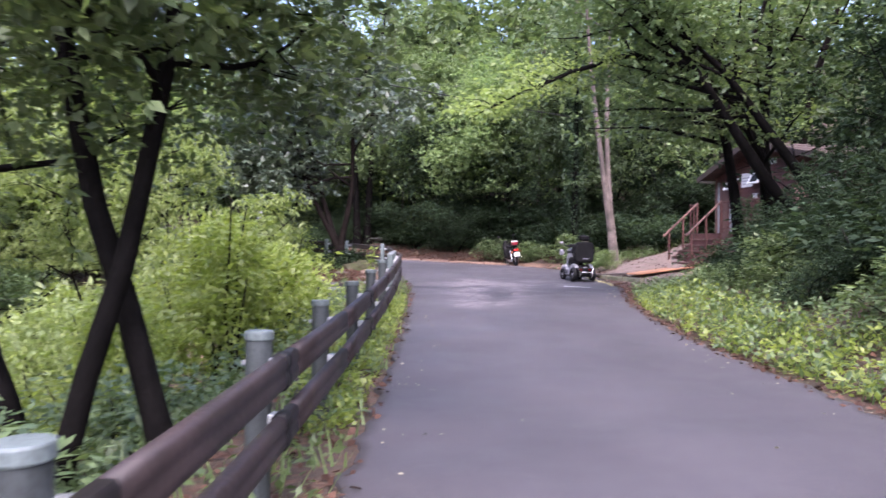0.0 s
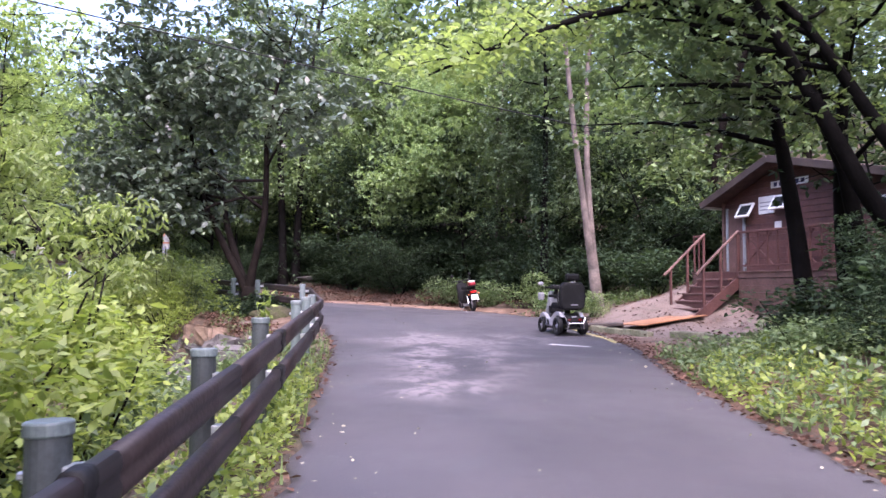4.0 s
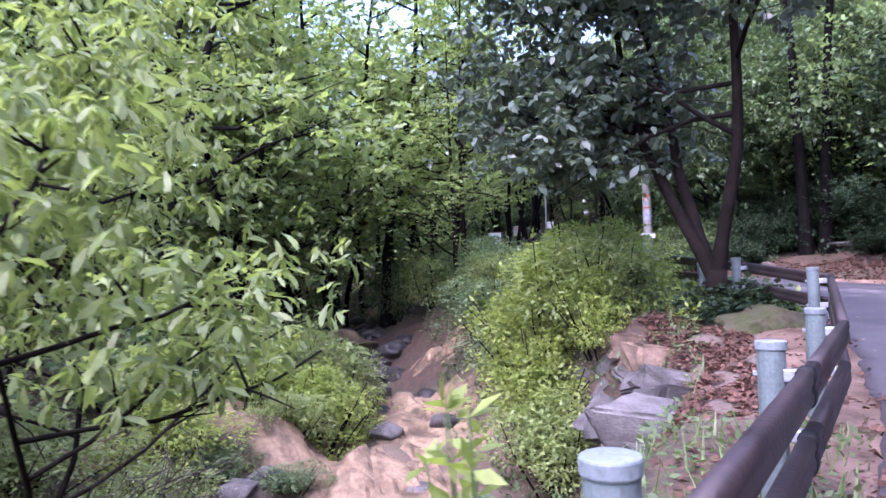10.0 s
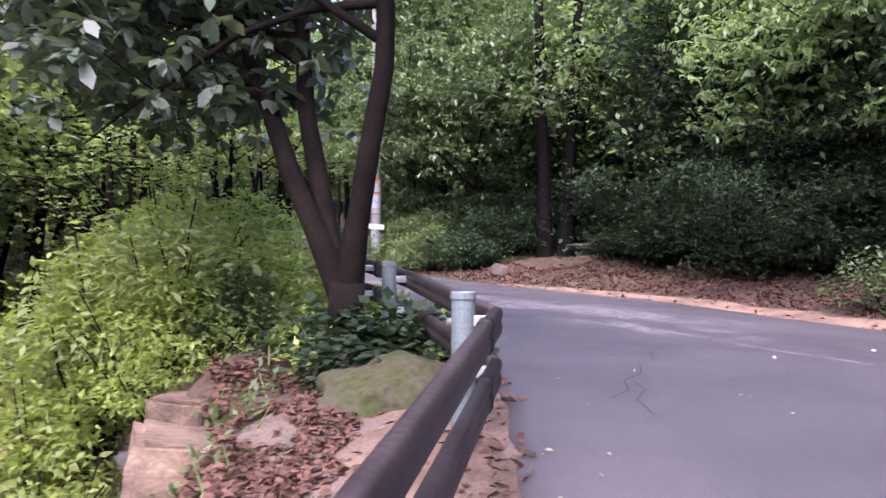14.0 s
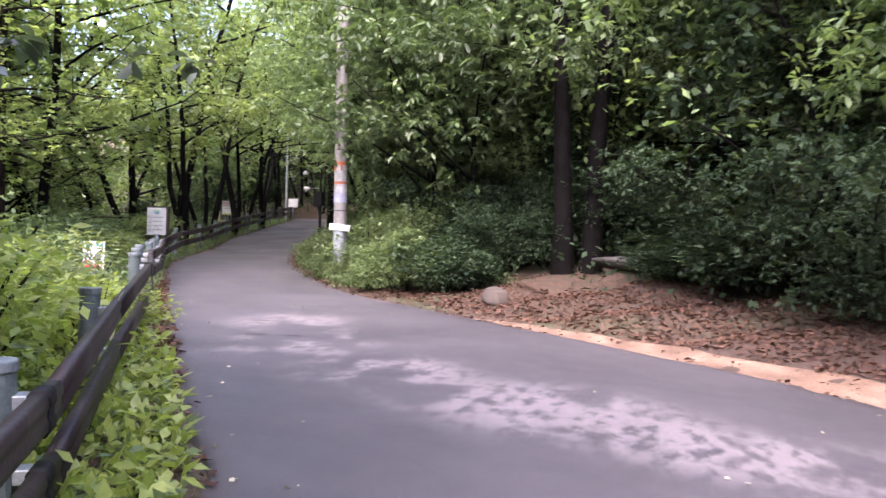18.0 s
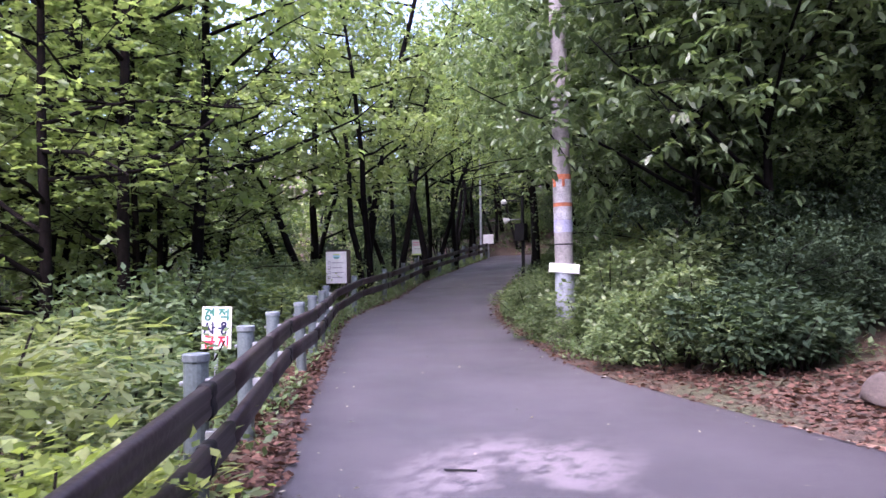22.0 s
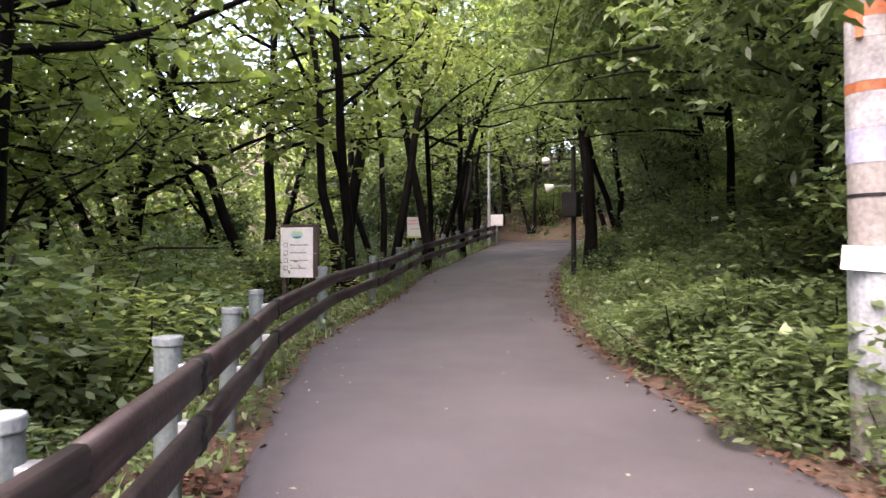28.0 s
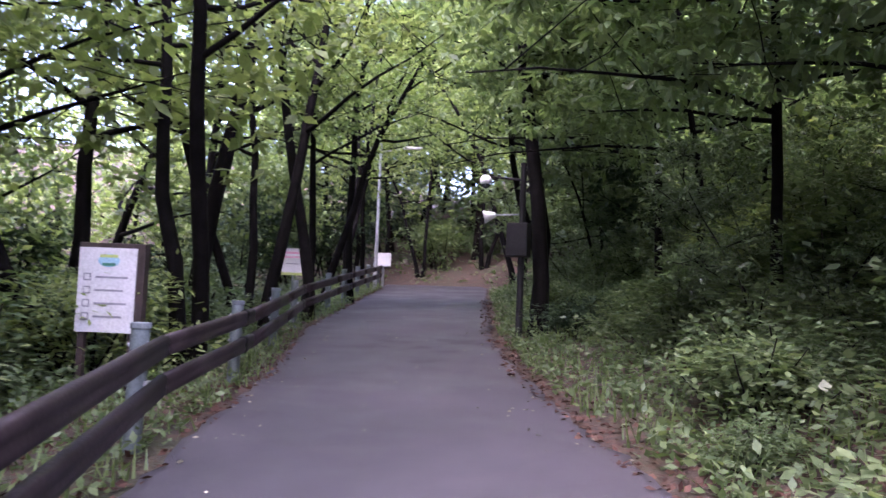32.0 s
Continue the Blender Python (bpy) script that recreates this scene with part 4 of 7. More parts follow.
SCREEN = [tree_kind(47 + i, BARK_DARK, (LEAF_DEEP, LEAF_GLOSS, LEAF_BOUGH)[i], height=(4.2, 5.2, 4.6)[i], trunk_r=0.045, stems=(3, 2, 2)[i], splay=0.4, crown_from=0.05, spread_=0.34, limbs=(9, 12, 11)[i], tips=5, per_tip=40, leaf=0.12, tip_r=0.34, wobble=0.12, droop=0.4, width=0.42) for i in range(3)]
for k in range(46):
    y = 29.0 + 0.72 * k
    g = (3.2, 5.4, 4.2, 7.0)[k % 4] + RNG.uniform(-0.5, 0.7) + (0.9 if y < 38 else -0.6)
    x = float(edge_right(y)) + g / float(turn_at(y))
    if free(x, y, 0.7) and not (-8.6 < x < -2.2 and y < 41):
        plant_tree(SCREEN[0 if y < 38 else k % 3 if y < 41 else 1 + k % 2], x, y, RNG.uniform(0, 360), RNG.uniform(0.75, 1.1) * (1.0 if y < 42 else 0.62), "small leafy tree that screens the edge of the wood", group="screening trees")
for x, y, s in ((-5.6, 40.6, 0.75), (-7.2, 41.0, 0.7), (-3.2, 40.6, 0.8), (-6.3, 39.2, 0.6), (-5.1, 39.6, 0.65), (-3.9, 40.2, 0.7)):
    plant_tree(SCREEN[0], x, y, 50 * x, s, "small leafy tree that screens the edge of the wood", group="screening trees")

for x, y, s in ((4.9, 6.6, 0.3), (5.6, 8.6, 0.4), (4.9, 10.6, 0.32), (5.9, 11.4, 0.42), (5.2, 13.4, 0.36), (6.6, 14.6, 0.4), (6.4, 9.8, 0.5), (7.0, 12.8, 0.5)):
    plant_tree(SCREEN[int(10 * y) % 2], x, y, 80 * x, s, "bushy sapling on the slope beside the lane", group="slope saplings")

# the forest round about: each wood a stretch of the plan, with its count of trees
def wood(x0, x1, y0, y1, count, g0, g1, side, apart=2.4, kinds=TALL, far=False):
    made = 0
    for k in range(count * 60):
        x, y = RNG.uniform(x0, x1), RNG.uniform(y0, y1)
        left = x < float(edge_left(y))
        g = road_gap(x, y) if y < 66 else 9
        if (side and left != (side < 0)) or not g0 < g < g1 or (6.0 < x < 14.8 and 15 < y < 27.8) or not free(x, y, apart) or (kinds is SHADED_UNDER and -8 < x < -2 and y < 40.5) or in_gully(x, y):
            continue
        HERE.append((x, y))
        if far:
            FAR_PLACES.append((x, y, RNG.uniform(0, 6.28), RNG.uniform(0.85, 1.2)))
            made += 1
            if made >= count:
                break
            continue
        kin = NEAR if kinds is TALL and g < 8.5 else kinds
        plant_tree(kin[made % len(kin)], x, y, RNG.uniform(0, 360), RNG.uniform(0.85, 1.2), "tall forest tree with a thin dark trunk", group="forest trees", tilt=tuple(RNG.normal(0, 3, 2)))
        made += 1
        if made >= count:
            break


for x, y, s in ((-15.5, 23.5, 1.25), (-16.5, 18.0, 1.3), (-18.0, 27.4, 1.15), (-14.5, 12.5, 1.25), (-13.2, 8.0, 1.2)):
    HERE.append((x, y))
    plant_tree(LIGHT[len(HERE) % 3], x, y, RNG.uniform(0, 360), s, "light green forest tree on the far bank", group="light forest trees")
for x, y, s in ((-23.4, 36.6, 1.15), (-20.8, 34.2, 1.25), (-19.4, 28.8, 1.2), (-22.6, 31.0, 1.2), (-24.6, 40.5, 1.2), (-22.0, 45.6, 1.15), (-20.6, 30.4, 1.1), (-17.0, 37.6, 0.95), (-26.0, 45.0, 1.2), (-17.2, 24.6, 1.2), (-23.6, 34.4, 1.35), (-22.6, 39.4, 1.35), (-25.5, 37.0, 1.4), (-23.8, 43.2, 1.2), (-21.0, 26.5, 1.35), (-27.0, 41.0, 1.4), (-18.9, 35.4, 1.35)):
    HERE.append((x, y))
    plant_tree(LIGHT[len(HERE) % 3], x, y, RNG.uniform(0, 360), s * 1.1, "tall light green forest tree above the stream", group="forest trees")
wood(-34, -8, -6, 36, 26, 13, 21, -1, 2.4, LIGHT)
wood(-34, -16, 34, 62, 11, 3.5, 14, -1, 2.4, LIGHT)
wood(-16, 14, 28, 48, 14, 6.5, 16, 1)
wood(-18, 0, 44, 66, 5, 5.0, 14, 1)
wood(-36, -8, 64, 78, 16, 0, 99, 0)
wood(7, 22, -4, 16, 11, 6.5, 18, 1)
wood(12, 22, 16, 34, 8, 6, 18, 1)
for x, y in ((-19.5, 29.0), (-21.5, 33.0), (-23.0, 37.5), (-25.0, 42.0), (-18.5, 25.5), (-17.8, 21.5)):
    HERE.append((x, y))
    plant_tree(LIGHT[len(HERE) % 3], x, y, RNG.uniform(0, 360), 1.05, "tall forest tree on the far bank of the stream", group="forest trees")
wood(-16, 10, 29, 46, 14, 5.0, 9, 1, 1.6, SHADED_UNDER)
wood(-34, -18, 36, 62, 8, 5, 12, -1, 1.6, UNDER)
wood(-16, -6, 42, 62, 8, 3.4, 8, 1, 1.5, [UNDER[0], UNDER[2]])
wood(-30, -12, 63, 74, 12, 0, 99, 0, 1.7)
wood(-31, -14, 55, 70, 20, 1.4, 7, 0, 1.2, UNDER)
wood(-48, -16, -8, 56, 26, 17, 36, -1, 2.2, far=True)
wood(-44, 4, 76, 96, 20, 0, 99, 0, 2.5, far=True)
made = 0
for k in range(3000):
    x, y = RNG.uniform(-40, 26), RNG.uniform(-12, 78)
    g = road_gap(x, y) if y < 66 else 5
    left = x < float(edge_left(y))
    if g < (13 if left and y < 34 else 3.0 if not left and 28 < y < 37 else 2.6) or (6 < x < 14.5 and 14 < y < 27) or not free(x, y, 1.6) or in_gully(x, y) or (left and 34 < y < 45 and g < 9):
        continue
    HERE.append((x, y))
    plant_tree(UNDER[made % 3], x, y, RNG.uniform(0, 360), RNG.uniform(0.8, 1.25), "small understorey tree with leafy branches", group="understorey trees")
    made += 1
    if made >= 40:
        break
made = 0
for k in range(2000):
    a, r = RNG.uniform(0, 6.28), RNG.uniform(38, 74)
    x, y = -8 + r * math.cos(a), 28 + r * 1.15 * math.sin(a)
    if (-46 < x < 32 and -20 < y < 84 and r < 46) or not free(x, y, 4):
        continue
    HERE.append((x, y))
    FAR_PLACES.append((x, y, RNG.uniform(0, 6.28), RNG.uniform(0.9, 1.3)))
    made += 1
    if made >= 64:
        break
# the far trees, too many and too distant to tell apart
far_lines, far_leaves = [], ([], [])
for k, (x, y, a, s) in enumerate(FAR_PLACES):
    lines, blades = FAR_SHAPES[k % 2]
    m = Matrix.Translation((x, y, gz(x, y) - 0.05)) @ Matrix.Rotation(a, 4, "Z") @ Matrix.Scale(s, 4)
    far_lines += [([m @ p for p in pts], [r * s for r in radii]) for pts, radii in lines]
    # crowns on the stream side get the lightened leaves, backlight by colour
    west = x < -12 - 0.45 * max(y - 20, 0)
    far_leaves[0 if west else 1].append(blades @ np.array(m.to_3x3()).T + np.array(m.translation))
tagged(new("far_trunks", tubes("far_trunks", far_lines, BARK, 5)), "thin dark trunks deep in the forest", "trees", kind="stuff")
tagged(new("far_crowns_light", quads("far_crowns", np.concatenate(far_leaves[0]), LEAF_GLOW)), "light green crowns of the far forest, backlight put in their colour", "trees", kind="stuff")
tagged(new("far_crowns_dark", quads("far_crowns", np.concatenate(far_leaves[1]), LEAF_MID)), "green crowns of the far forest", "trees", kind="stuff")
# shrubs: along the banks, chosen patches, then strewn in the wood
for x, y, w, h, k in ((-2.8, 10.4, 2.5, 2.5, 6), (-2.5, 12.4, 2.0, 1.8, 6), (-3.6, 8.9, 2.2, 2.1, 6), (-3.4, 11.8, 2.5, 2.9, 6), (-4.8, 12.8, 2.8, 3.7, 5), (-5.3, 10.8, 2.8, 3.6, 5), (-2.7, 7.0, 1.7, 1.2, 0), (-2.6, 4.6, 1.8, 1.2, 0), (-3.6, 2.6, 2.4, 1.6, 2),
                      (-3.2, 15.4, 2.2, 1.5, 1), (-4.2, 17.4, 2.6, 1.9, 1), (-6.0, 27.2, 2.2, 1.8, 6), (-5.2, 26.2, 1.6, 1.2, 3), (-5.6, 25.4, 2.4, 1.8, 2), (-6.6, 26.6, 2.6, 2.0, 6), (-5.5, 23.8, 2.2, 1.9, 5), (-6.5, 25.5, 2.8, 2.6, 6), (-6.1, 24.3, 2.3, 2.3, 6), (-5.3, 24.9, 1.5, 1.5, 6), (-6.8, 25.6, 2.6, 2.2, 6), (-7.4, 28.9, 2.6, 1.5, 3), (-8.8, 30.6, 2.4, 1.4, 2), (-7.6, 30.1, 1.6, 1.0, 3), (-6.7, 27.7, 2.2, 1.4, 3), (-10.2, 32.4, 2.0, 1.2, 0), (-5.0, 25.6, 1.2, 0.9, 1), (-4.4, 20.6, 1.0, 0.8, 0),
                      (-10.6, 18.4, 2.6, 1.5, 5), (-12.4, 20.6, 3.0, 2.0, 0), (-11.9, 23.3, 2.6, 1.9, 6), (-10.9, 24.1, 2.4, 1.9, 6), (-10.3, 22.6, 1.7, 1.2, 5), (-12.0, 25.6, 2.6, 2.3, 5), (-9.9, 20.8, 1.5, 0.9, 0), (-9.0, 21.6, 1.1, 0.6, 0), (-13.6, 23.6, 3.2, 2.6, 0), (-13.2, 25.6, 2.8, 2.5, 5), (-15.4, 25.2, 3.4, 3.0, 2), (-16.2, 27.0, 2.6, 2.4, 0), (-10.4, 20.4, 2.2, 1.5, 6), (-9.2, 19.2, 2.0, 1.3, 5), (-9.4, 17.4, 2.0, 1.0, 0), (-17.2, 29.4, 3.0, 2.2, 2), (-8.4, 26.9, 2.2, 1.6, 0), (-9.7, 28.6, 2.4, 1.6, 1), (-11.2, 30.2, 2.2, 1.5, 0), (-12.6, 32.8, 2.2, 1.4, 1),
                      (-11.8, 32.2, 2.6, 1.3, 2), (-13.4, 34.2, 2.6, 1.3, 0), (-13.3, 35.6, 1.6, 0.9, 0), (-15.4, 37.6, 2.6, 1.35, 2), (-16.9, 39.4, 2.4, 1.3, 0), (-18.0, 40.6, 2.2, 1.3, 2), (-19.2, 42.2, 1.9, 1.0, 0), (-15.3, 36.4, 1.5, 0.8, 0), (-19.8, 41.6, 3.0, 1.7, 2), (-19.4, 43.8, 2.4, 1.5, 2), (-21.4, 43.0, 2.8, 1.8, 2), (-20.9, 45.4, 2.6, 1.5, 0), (-23.0, 44.6, 3.0, 1.9, 2), (-21.2, 47.4, 2.4, 1.3, 0), (-23.3, 48.0, 2.8, 1.6, 2), (-23.6, 51.0, 2.8, 1.6, 0), (-17.2, 38.0, 3.0, 1.8, 2),
                      (-8.6, 38.8, 1.9, 1.5, 1), (-7.6, 38.6, 2.1, 1.7, 1), (-7.9, 37.9, 1.2, 0.8, 0), (-6.7, 38.0, 1.7, 1.3, 4), (-6.0, 38.3, 1.4, 1.0, 4), (-6.5, 39.3, 2.0, 1.6, 4), (-5.6, 40.3, 1.8, 1.2, 4), (-9.0, 40.2, 2.2, 1.5, 1), (-2.2, 39.8, 2.6, 1.5, 4), (-6.2, 40.9, 2.8, 1.8, 4), (-9.9, 41.4, 2.0, 1.0, 0), (-10.9, 43.0, 2.0, 1.15, 1), (-12.3, 44.6, 1.7, 1.0, 0), (-13.2, 46.6, 1.9, 1.1, 1), (-10.0, 44.6, 2.6, 1.3, 4), (-14.9, 48.7, 1.4, 0.8, 4), (-11.6, 47.4, 2.8, 1.4, 1), (-8.2, 42.4, 2.6, 1.5, 4),
                      (4.9, 8.2, 1.8, 1.0, 1), (5.8, 10.0, 2.2, 1.3, 4), (5.2, 12.2, 1.8, 1.0, 1), (6.3, 13.5, 2.2, 1.3, 4), (4.9, 14.2, 1.3, 0.7, 0), (6.0, 15.6, 2.0, 1.1, 4), (7.2, 11.6, 2.6, 2.0, 4), (6.2, 7.0, 2.4, 1.6, 4), (7.4, 9.0, 2.8, 2.6, 4), (5.6, 5.0, 2.0, 1.2, 4), (6.4, 11.8, 2.4, 1.5, 4), (5.7, 8.4, 2.0, 1.2, 4), (6.8, 15.0, 2.0, 1.5, 4), (6.6, 17.2, 1.5, 0.9, 0), (8.4, 17.0, 1.8, 1.2, 1),
                      (5.3, 24.2, 1.0, 0.7, 1), (5.0, 26.4, 1.6, 1.1, 0), (4.7, 28.4, 1.7, 1.2, 1), (3.6, 30.2, 1.6, 1.2, 0), (2.2, 31.6, 1.7, 1.3, 0), (6.4, 27.6, 2.6, 1.9, 4), (7.6, 26.4, 2.4, 1.6, 4), (4.8, 31.2, 2.6, 2.0, 4), (1.4, 35.6, 2.2, 1.4, 4), (-0.4, 36.8, 2.4, 1.5, 4), (3.4, 34.4, 2.8, 2.2, 4), (-2.0, 38.0, 2.2, 1.3, 4), (2.6, 37.2, 3.0, 2.4, 4),
                      (-7.9, 37.75, 1.3, 1.0, 1), (-7.2, 37.5, 1.6, 1.35, 1), (-6.4, 37.35, 1.7, 1.4, 4), (-5.9, 37.7, 1.3, 1.0, 4)):
    plant_bush(SHRUBS[k], x, y, w, h, RNG.uniform(0, 360), ("leafy green shrub on the bank", "mid-green leafy shrub on the slope", "pale green shrub with narrow leaves", "bright yellow-green shrub on the bank", "green shrub with shade put in its leaf colour", "light green fine-leaved shrub on the bank", "bright yellow-green fine-leaved shrub")[k], ("bank shrubs", "bank shrubs", "pale shrubs", "yellow-green shrubs", "dark shrubs", "fine-leaved shrubs", "yellow-green shrubs")[k])
for k in range(22):
    y = 34.0 + 0.58 * k
    g = (2.4, 4.4, 3.2, 5.8)[k % 4] + RNG.uniform(-0.3, 0.3)
    x = float(edge_left(y)) - g / float(turn_at(y))
    plant_bush(SHRUBS[(0, 2, 0, 1)[k % 4]], x, y, RNG.uniform(2.2, 3.0), RNG.uniform(1.3, 1.8) + 0.16 * g, RNG.uniform(0, 360), "green leafy shrub on the slope below the rail", "slope shrubs")
made = 0
for k in range(2500):
    x, y = RNG.uniform(-34, 20), RNG.uniform(-8, 74)
    g = road_gap(x, y) if y < 66 else 3
    left = x < float(edge_left(y))
    if g < (12.5 if left and y < 32 else 3.0) or (4.4 < x < 14 and 15 < y < 27.5) or (left and 30 < y < 45 and g < 4) or (not left and 29 < y < 42 and g < 6.5) or in_gully(x, y, 2.6):
        continue
    w = RNG.uniform(1.6, 3.2)
    plant_bush(WILD[made % 3], x, y, w, w * RNG.uniform(0.5, 0.8), RNG.uniform(0, 360), "green shrub on the forest floor", "forest shrubs")
    made += 1
    if made >= 84:
        break

# forest-edge shrubs, canopy shade painted in through their dark leaves
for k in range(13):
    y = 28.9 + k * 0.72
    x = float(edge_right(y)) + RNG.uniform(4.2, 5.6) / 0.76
    plant_bush(SHRUBS[4], x, y, RNG.uniform(1.6, 2.6), RNG.uniform(0.7, 1.5), RNG.uniform(0, 360), "green shrub at the forest edge, leaf colour darkened for shade", "dark shrubs")
# low leafy shrubs that crowd the lane's far side
made = 0
for k in range(3000):
    y = RNG.uniform(37.8, 60)
    g = RNG.uniform(0.55, 5.2 if y > 41.5 else 1.4)
    x = float(edge_right(y)) + g / 0.8
    w = RNG.uniform(0.7, 1.5) + 0.12 * g
    plant_bush((SHRUBS[0], SHRUBS[1], WILD[0])[RNG.integers(0, 3)], x, y, w, w * RNG.uniform(0.45, 0.75), RNG.uniform(0, 360), "low broad-leaved shrub beside the lane", "low lane shrubs")
    made += 1
    if made >= 80:
        break

for k in range(26):
    y = 41.6 + 0.55 * k
    x = float(edge_right(y)) + (3.6, 5.4, 7.4)[k % 3] / 0.8 + RNG.uniform(-0.4, 0.4)
    w = RNG.uniform(2.0, 2.9)
    plant_bush(SHRUBS[(1, 0, 1, 5)[k % 4]], x, y, w, w * RNG.uniform(0.6, 0.85), RNG.uniform(0, 360), "tall leafy shrub under the trees beside the lane", "tall lane shrubs")


# a tree on the hut's slope whose long limb sinks over the lane with bright leaves
def arching_tree(x, y):
    rng = np.random.default_rng(77)
    z = gz(x, y) - 0.05
    line = [Vector(p) for p in ((0, 0, -0.2), (-0.15, -0.05, 1.2), (-0.5, -0.2, 2.5), (-1.2, -0.5, 3.7), (-2.3, -0.8, 4.35), (-3.6, -1.3, 4.5), (-4.9, -1.9, 4.0), (-6.1, -2.4, 3.4), (-6.8, -2.7, 3.0))]
    lines = [(line, [0.13, 0.12, 0.11, 0.095, 0.08, 0.06, 0.042, 0.026, 0.012])]
    spots = []
    for k in range(26):
        f = rng.uniform(5.4, 7.9)
        i = int(f)
        at = line[i].lerp(line[i + 1], f - i)
        way = Vector((rng.normal(-0.5, 0.6), rng.normal(0, 0.9), rng.normal(0.05, 0.25)))
        lp, lr = limb(rng, at, way, rng.uniform(0.35, 0.85), 0.014, 0.004, 5, 0.15, -0.02)
        lines.append((lp, lr))
        spots += [tuple(p) for p in lp[2:]]
    for k in range(5):
        i = int(rng.integers(2, 4))
        lp, lr = limb(rng, line[i], Vector((rng.normal(-0.3, 0.5), rng.normal(0, 0.8), 1.0)), rng.uniform(1.5, 3.0), 0.05, 0.01, 7, 0.12)
        lines.append((lp, lr))
        spots += [tuple(p) for p in lp[3:]]
    c = np.repeat(np.array(spots), 22, 0)
    c = c + rng.normal(size=c.shape) * np.array((0.22, 0.22, 0.09))
    ob = thing("tree", pose(x, y, z), "arching tree whose bright leafy limb hangs over the lane", "tree", "leaning trees by the hut")
    part("trunk", tubes("trunk", lines, BARK_DARK), None, ob)
    part("crown", quads("crown", leaves(c, rng.uniform(0.07, 0.13, len(c)), rng, 0.55, 0.25, flat=0.75, corners=6), LEAF_GLOW), None, ob)


arching_tree(7.3, 16.5)


# dead grey brush on the low bank under the willow
def dry_brush(x, y, turn, seed):
    rng = np.random.default_rng(seed)
    lines = []
    for k in range(26):
        a = rng.normal(0, 0.7)
        pts, radii = limb(rng, Vector((rng.normal(0, 0.25), rng.normal(0, 0.25), -0.05)), Vector((math.cos(a), math.sin(a), rng.uniform(0.3, 1.3))), rng.uniform(1.2, 2.5), 0.014, 0.004, 8, 0.16, -0.03)
        lines.append((pts, radii))
        for j in range(3):
            at = pts[int(rng.integers(3, 8))]
            lines.append(limb(rng, at, Vector((rng.normal(), rng.normal(), rng.normal(0.2, 0.5))), rng.uniform(0.25, 0.7), 0.006, 0.003, 4, 0.2))
    ob = thing("dead_brush", pose(x, y, gz(x, y), 0, 0, turn), "bare grey-brown tangle of dead twigs on the bank", "brush", "dead brush")
    part("tangle", tubes("tangle", lines, BARK_PALE, 5), None, ob)


for x, y, a, k in ((-7.8, 17.6, 20, 901), (-8.6, 18.4, 60, 902), (-7.2, 16.9, -20, 903), (-9.4, 19.0, 10, 904)):
    dry_brush(x, y, a, k)


# a young plant with long bright leaves behind the rail
def sprout(x, y, high, seed):
    rng = np.random.default_rng(seed)
    lines, cs = [], []
    for k in range(5):
        pts, radii = limb(rng, Vector((rng.normal(0, 0.07), rng.normal(0, 0.07), -0.05)), Vector((rng.normal(0, 0.07), rng.normal(0, 0.07), 1)), high * rng.uniform(0.75, 1.05), 0.008, 0.003, 9, 0.05)
        lines.append((pts, radii))
        for i in range(2, 9):
            cs += [tuple(pts[i])] * 4
    c = np.array(cs)
    up = np.zeros(c.shape)
    up[:, 2] = 0.35
    ob = thing("young_plant", pose(x, y, gz(x, y)), "young bright green plant with long narrow leaves", "plant")
    part("stem", tubes("stem", lines, LEAF_SHRUB, 5), None, ob)
    part("foliage", quads("foliage", leaves(c, rng.uniform(0.07, 0.12, len(c)), rng, 0.36, 0.0, up), LEAF_LIME), None, ob)


sprout(-1.42, 15.4, 1.15, 71)


IVY_CLUMP = bush_kind(90, LEAF_DEEP, 700, 0.115, 0.85, 11, 0.35)
for x, y, w, h, a in ((-2.95, 24.62, 1.0, 0.75, 0), (-3.2, 24.45, 0.8, 0.5, 120), (-3.85, 25.2, 0.9, 0.6, 210), (-2.62, 24.85, 0.9, 0.6, 40)):
    plant_bush(IVY_CLUMP, x, y, w, h, a, "dark broad-leaved climber at the foot of the tree", "dark climbers")


# a trunk wrapped in ivy, and a thin pale trunk
def ivy_tree(x, y):
    rng = np.random.default_rng(73)
    lines, blades = tree_shape(74, height=10, trunk_r=0.16, crown_from=0.6, spread_=0.25, limbs=8, tips=5, per_tip=26, leaf=0.16, tip_r=0.45, wobble=0.02)
    ob = thing("ivy_clad_tree", pose(x, y, gz(x, y) - 0.05), "dark tree trunk wrapped in deep green ivy", "tree")
    part("trunk", tubes("trunk", lines, BARK_DARK), None, ob)
    part("crown", quads("crown", blades, LEAF_MID), None, ob)
    n = 3600
    a, h = rng.uniform(0, 6.28, n), rng.uniform(0, 1, n) ** 0.8 * 6.2
    r = 0.2 + 0.28 * np.abs(rng.normal(0, 0.7, n)) * (1 - h / 9)
    c = np.stack((r * np.cos(a), r * np.sin(a), h), -1)
    out = np.stack((np.cos(a), np.sin(a), 0 * a - 0.5), -1)
    part("ivy", quads("ivy", leaves(c, rng.uniform(0.07, 0.13, n), rng, 0.8, 0.2, out), LEAF_DEEP), None, ob, "deep green ivy leaves")


ivy_tree(5.1, 28.9)
PALE = tree_kind(18, BARK_PALE, LEAF_MID, height=13, trunk_r=0.06, crown_from=0.55, spread_=0.2, limbs=9, tips=5, per_tip=26, leaf=0.17, tip_r=0.45, wobble=0.02)
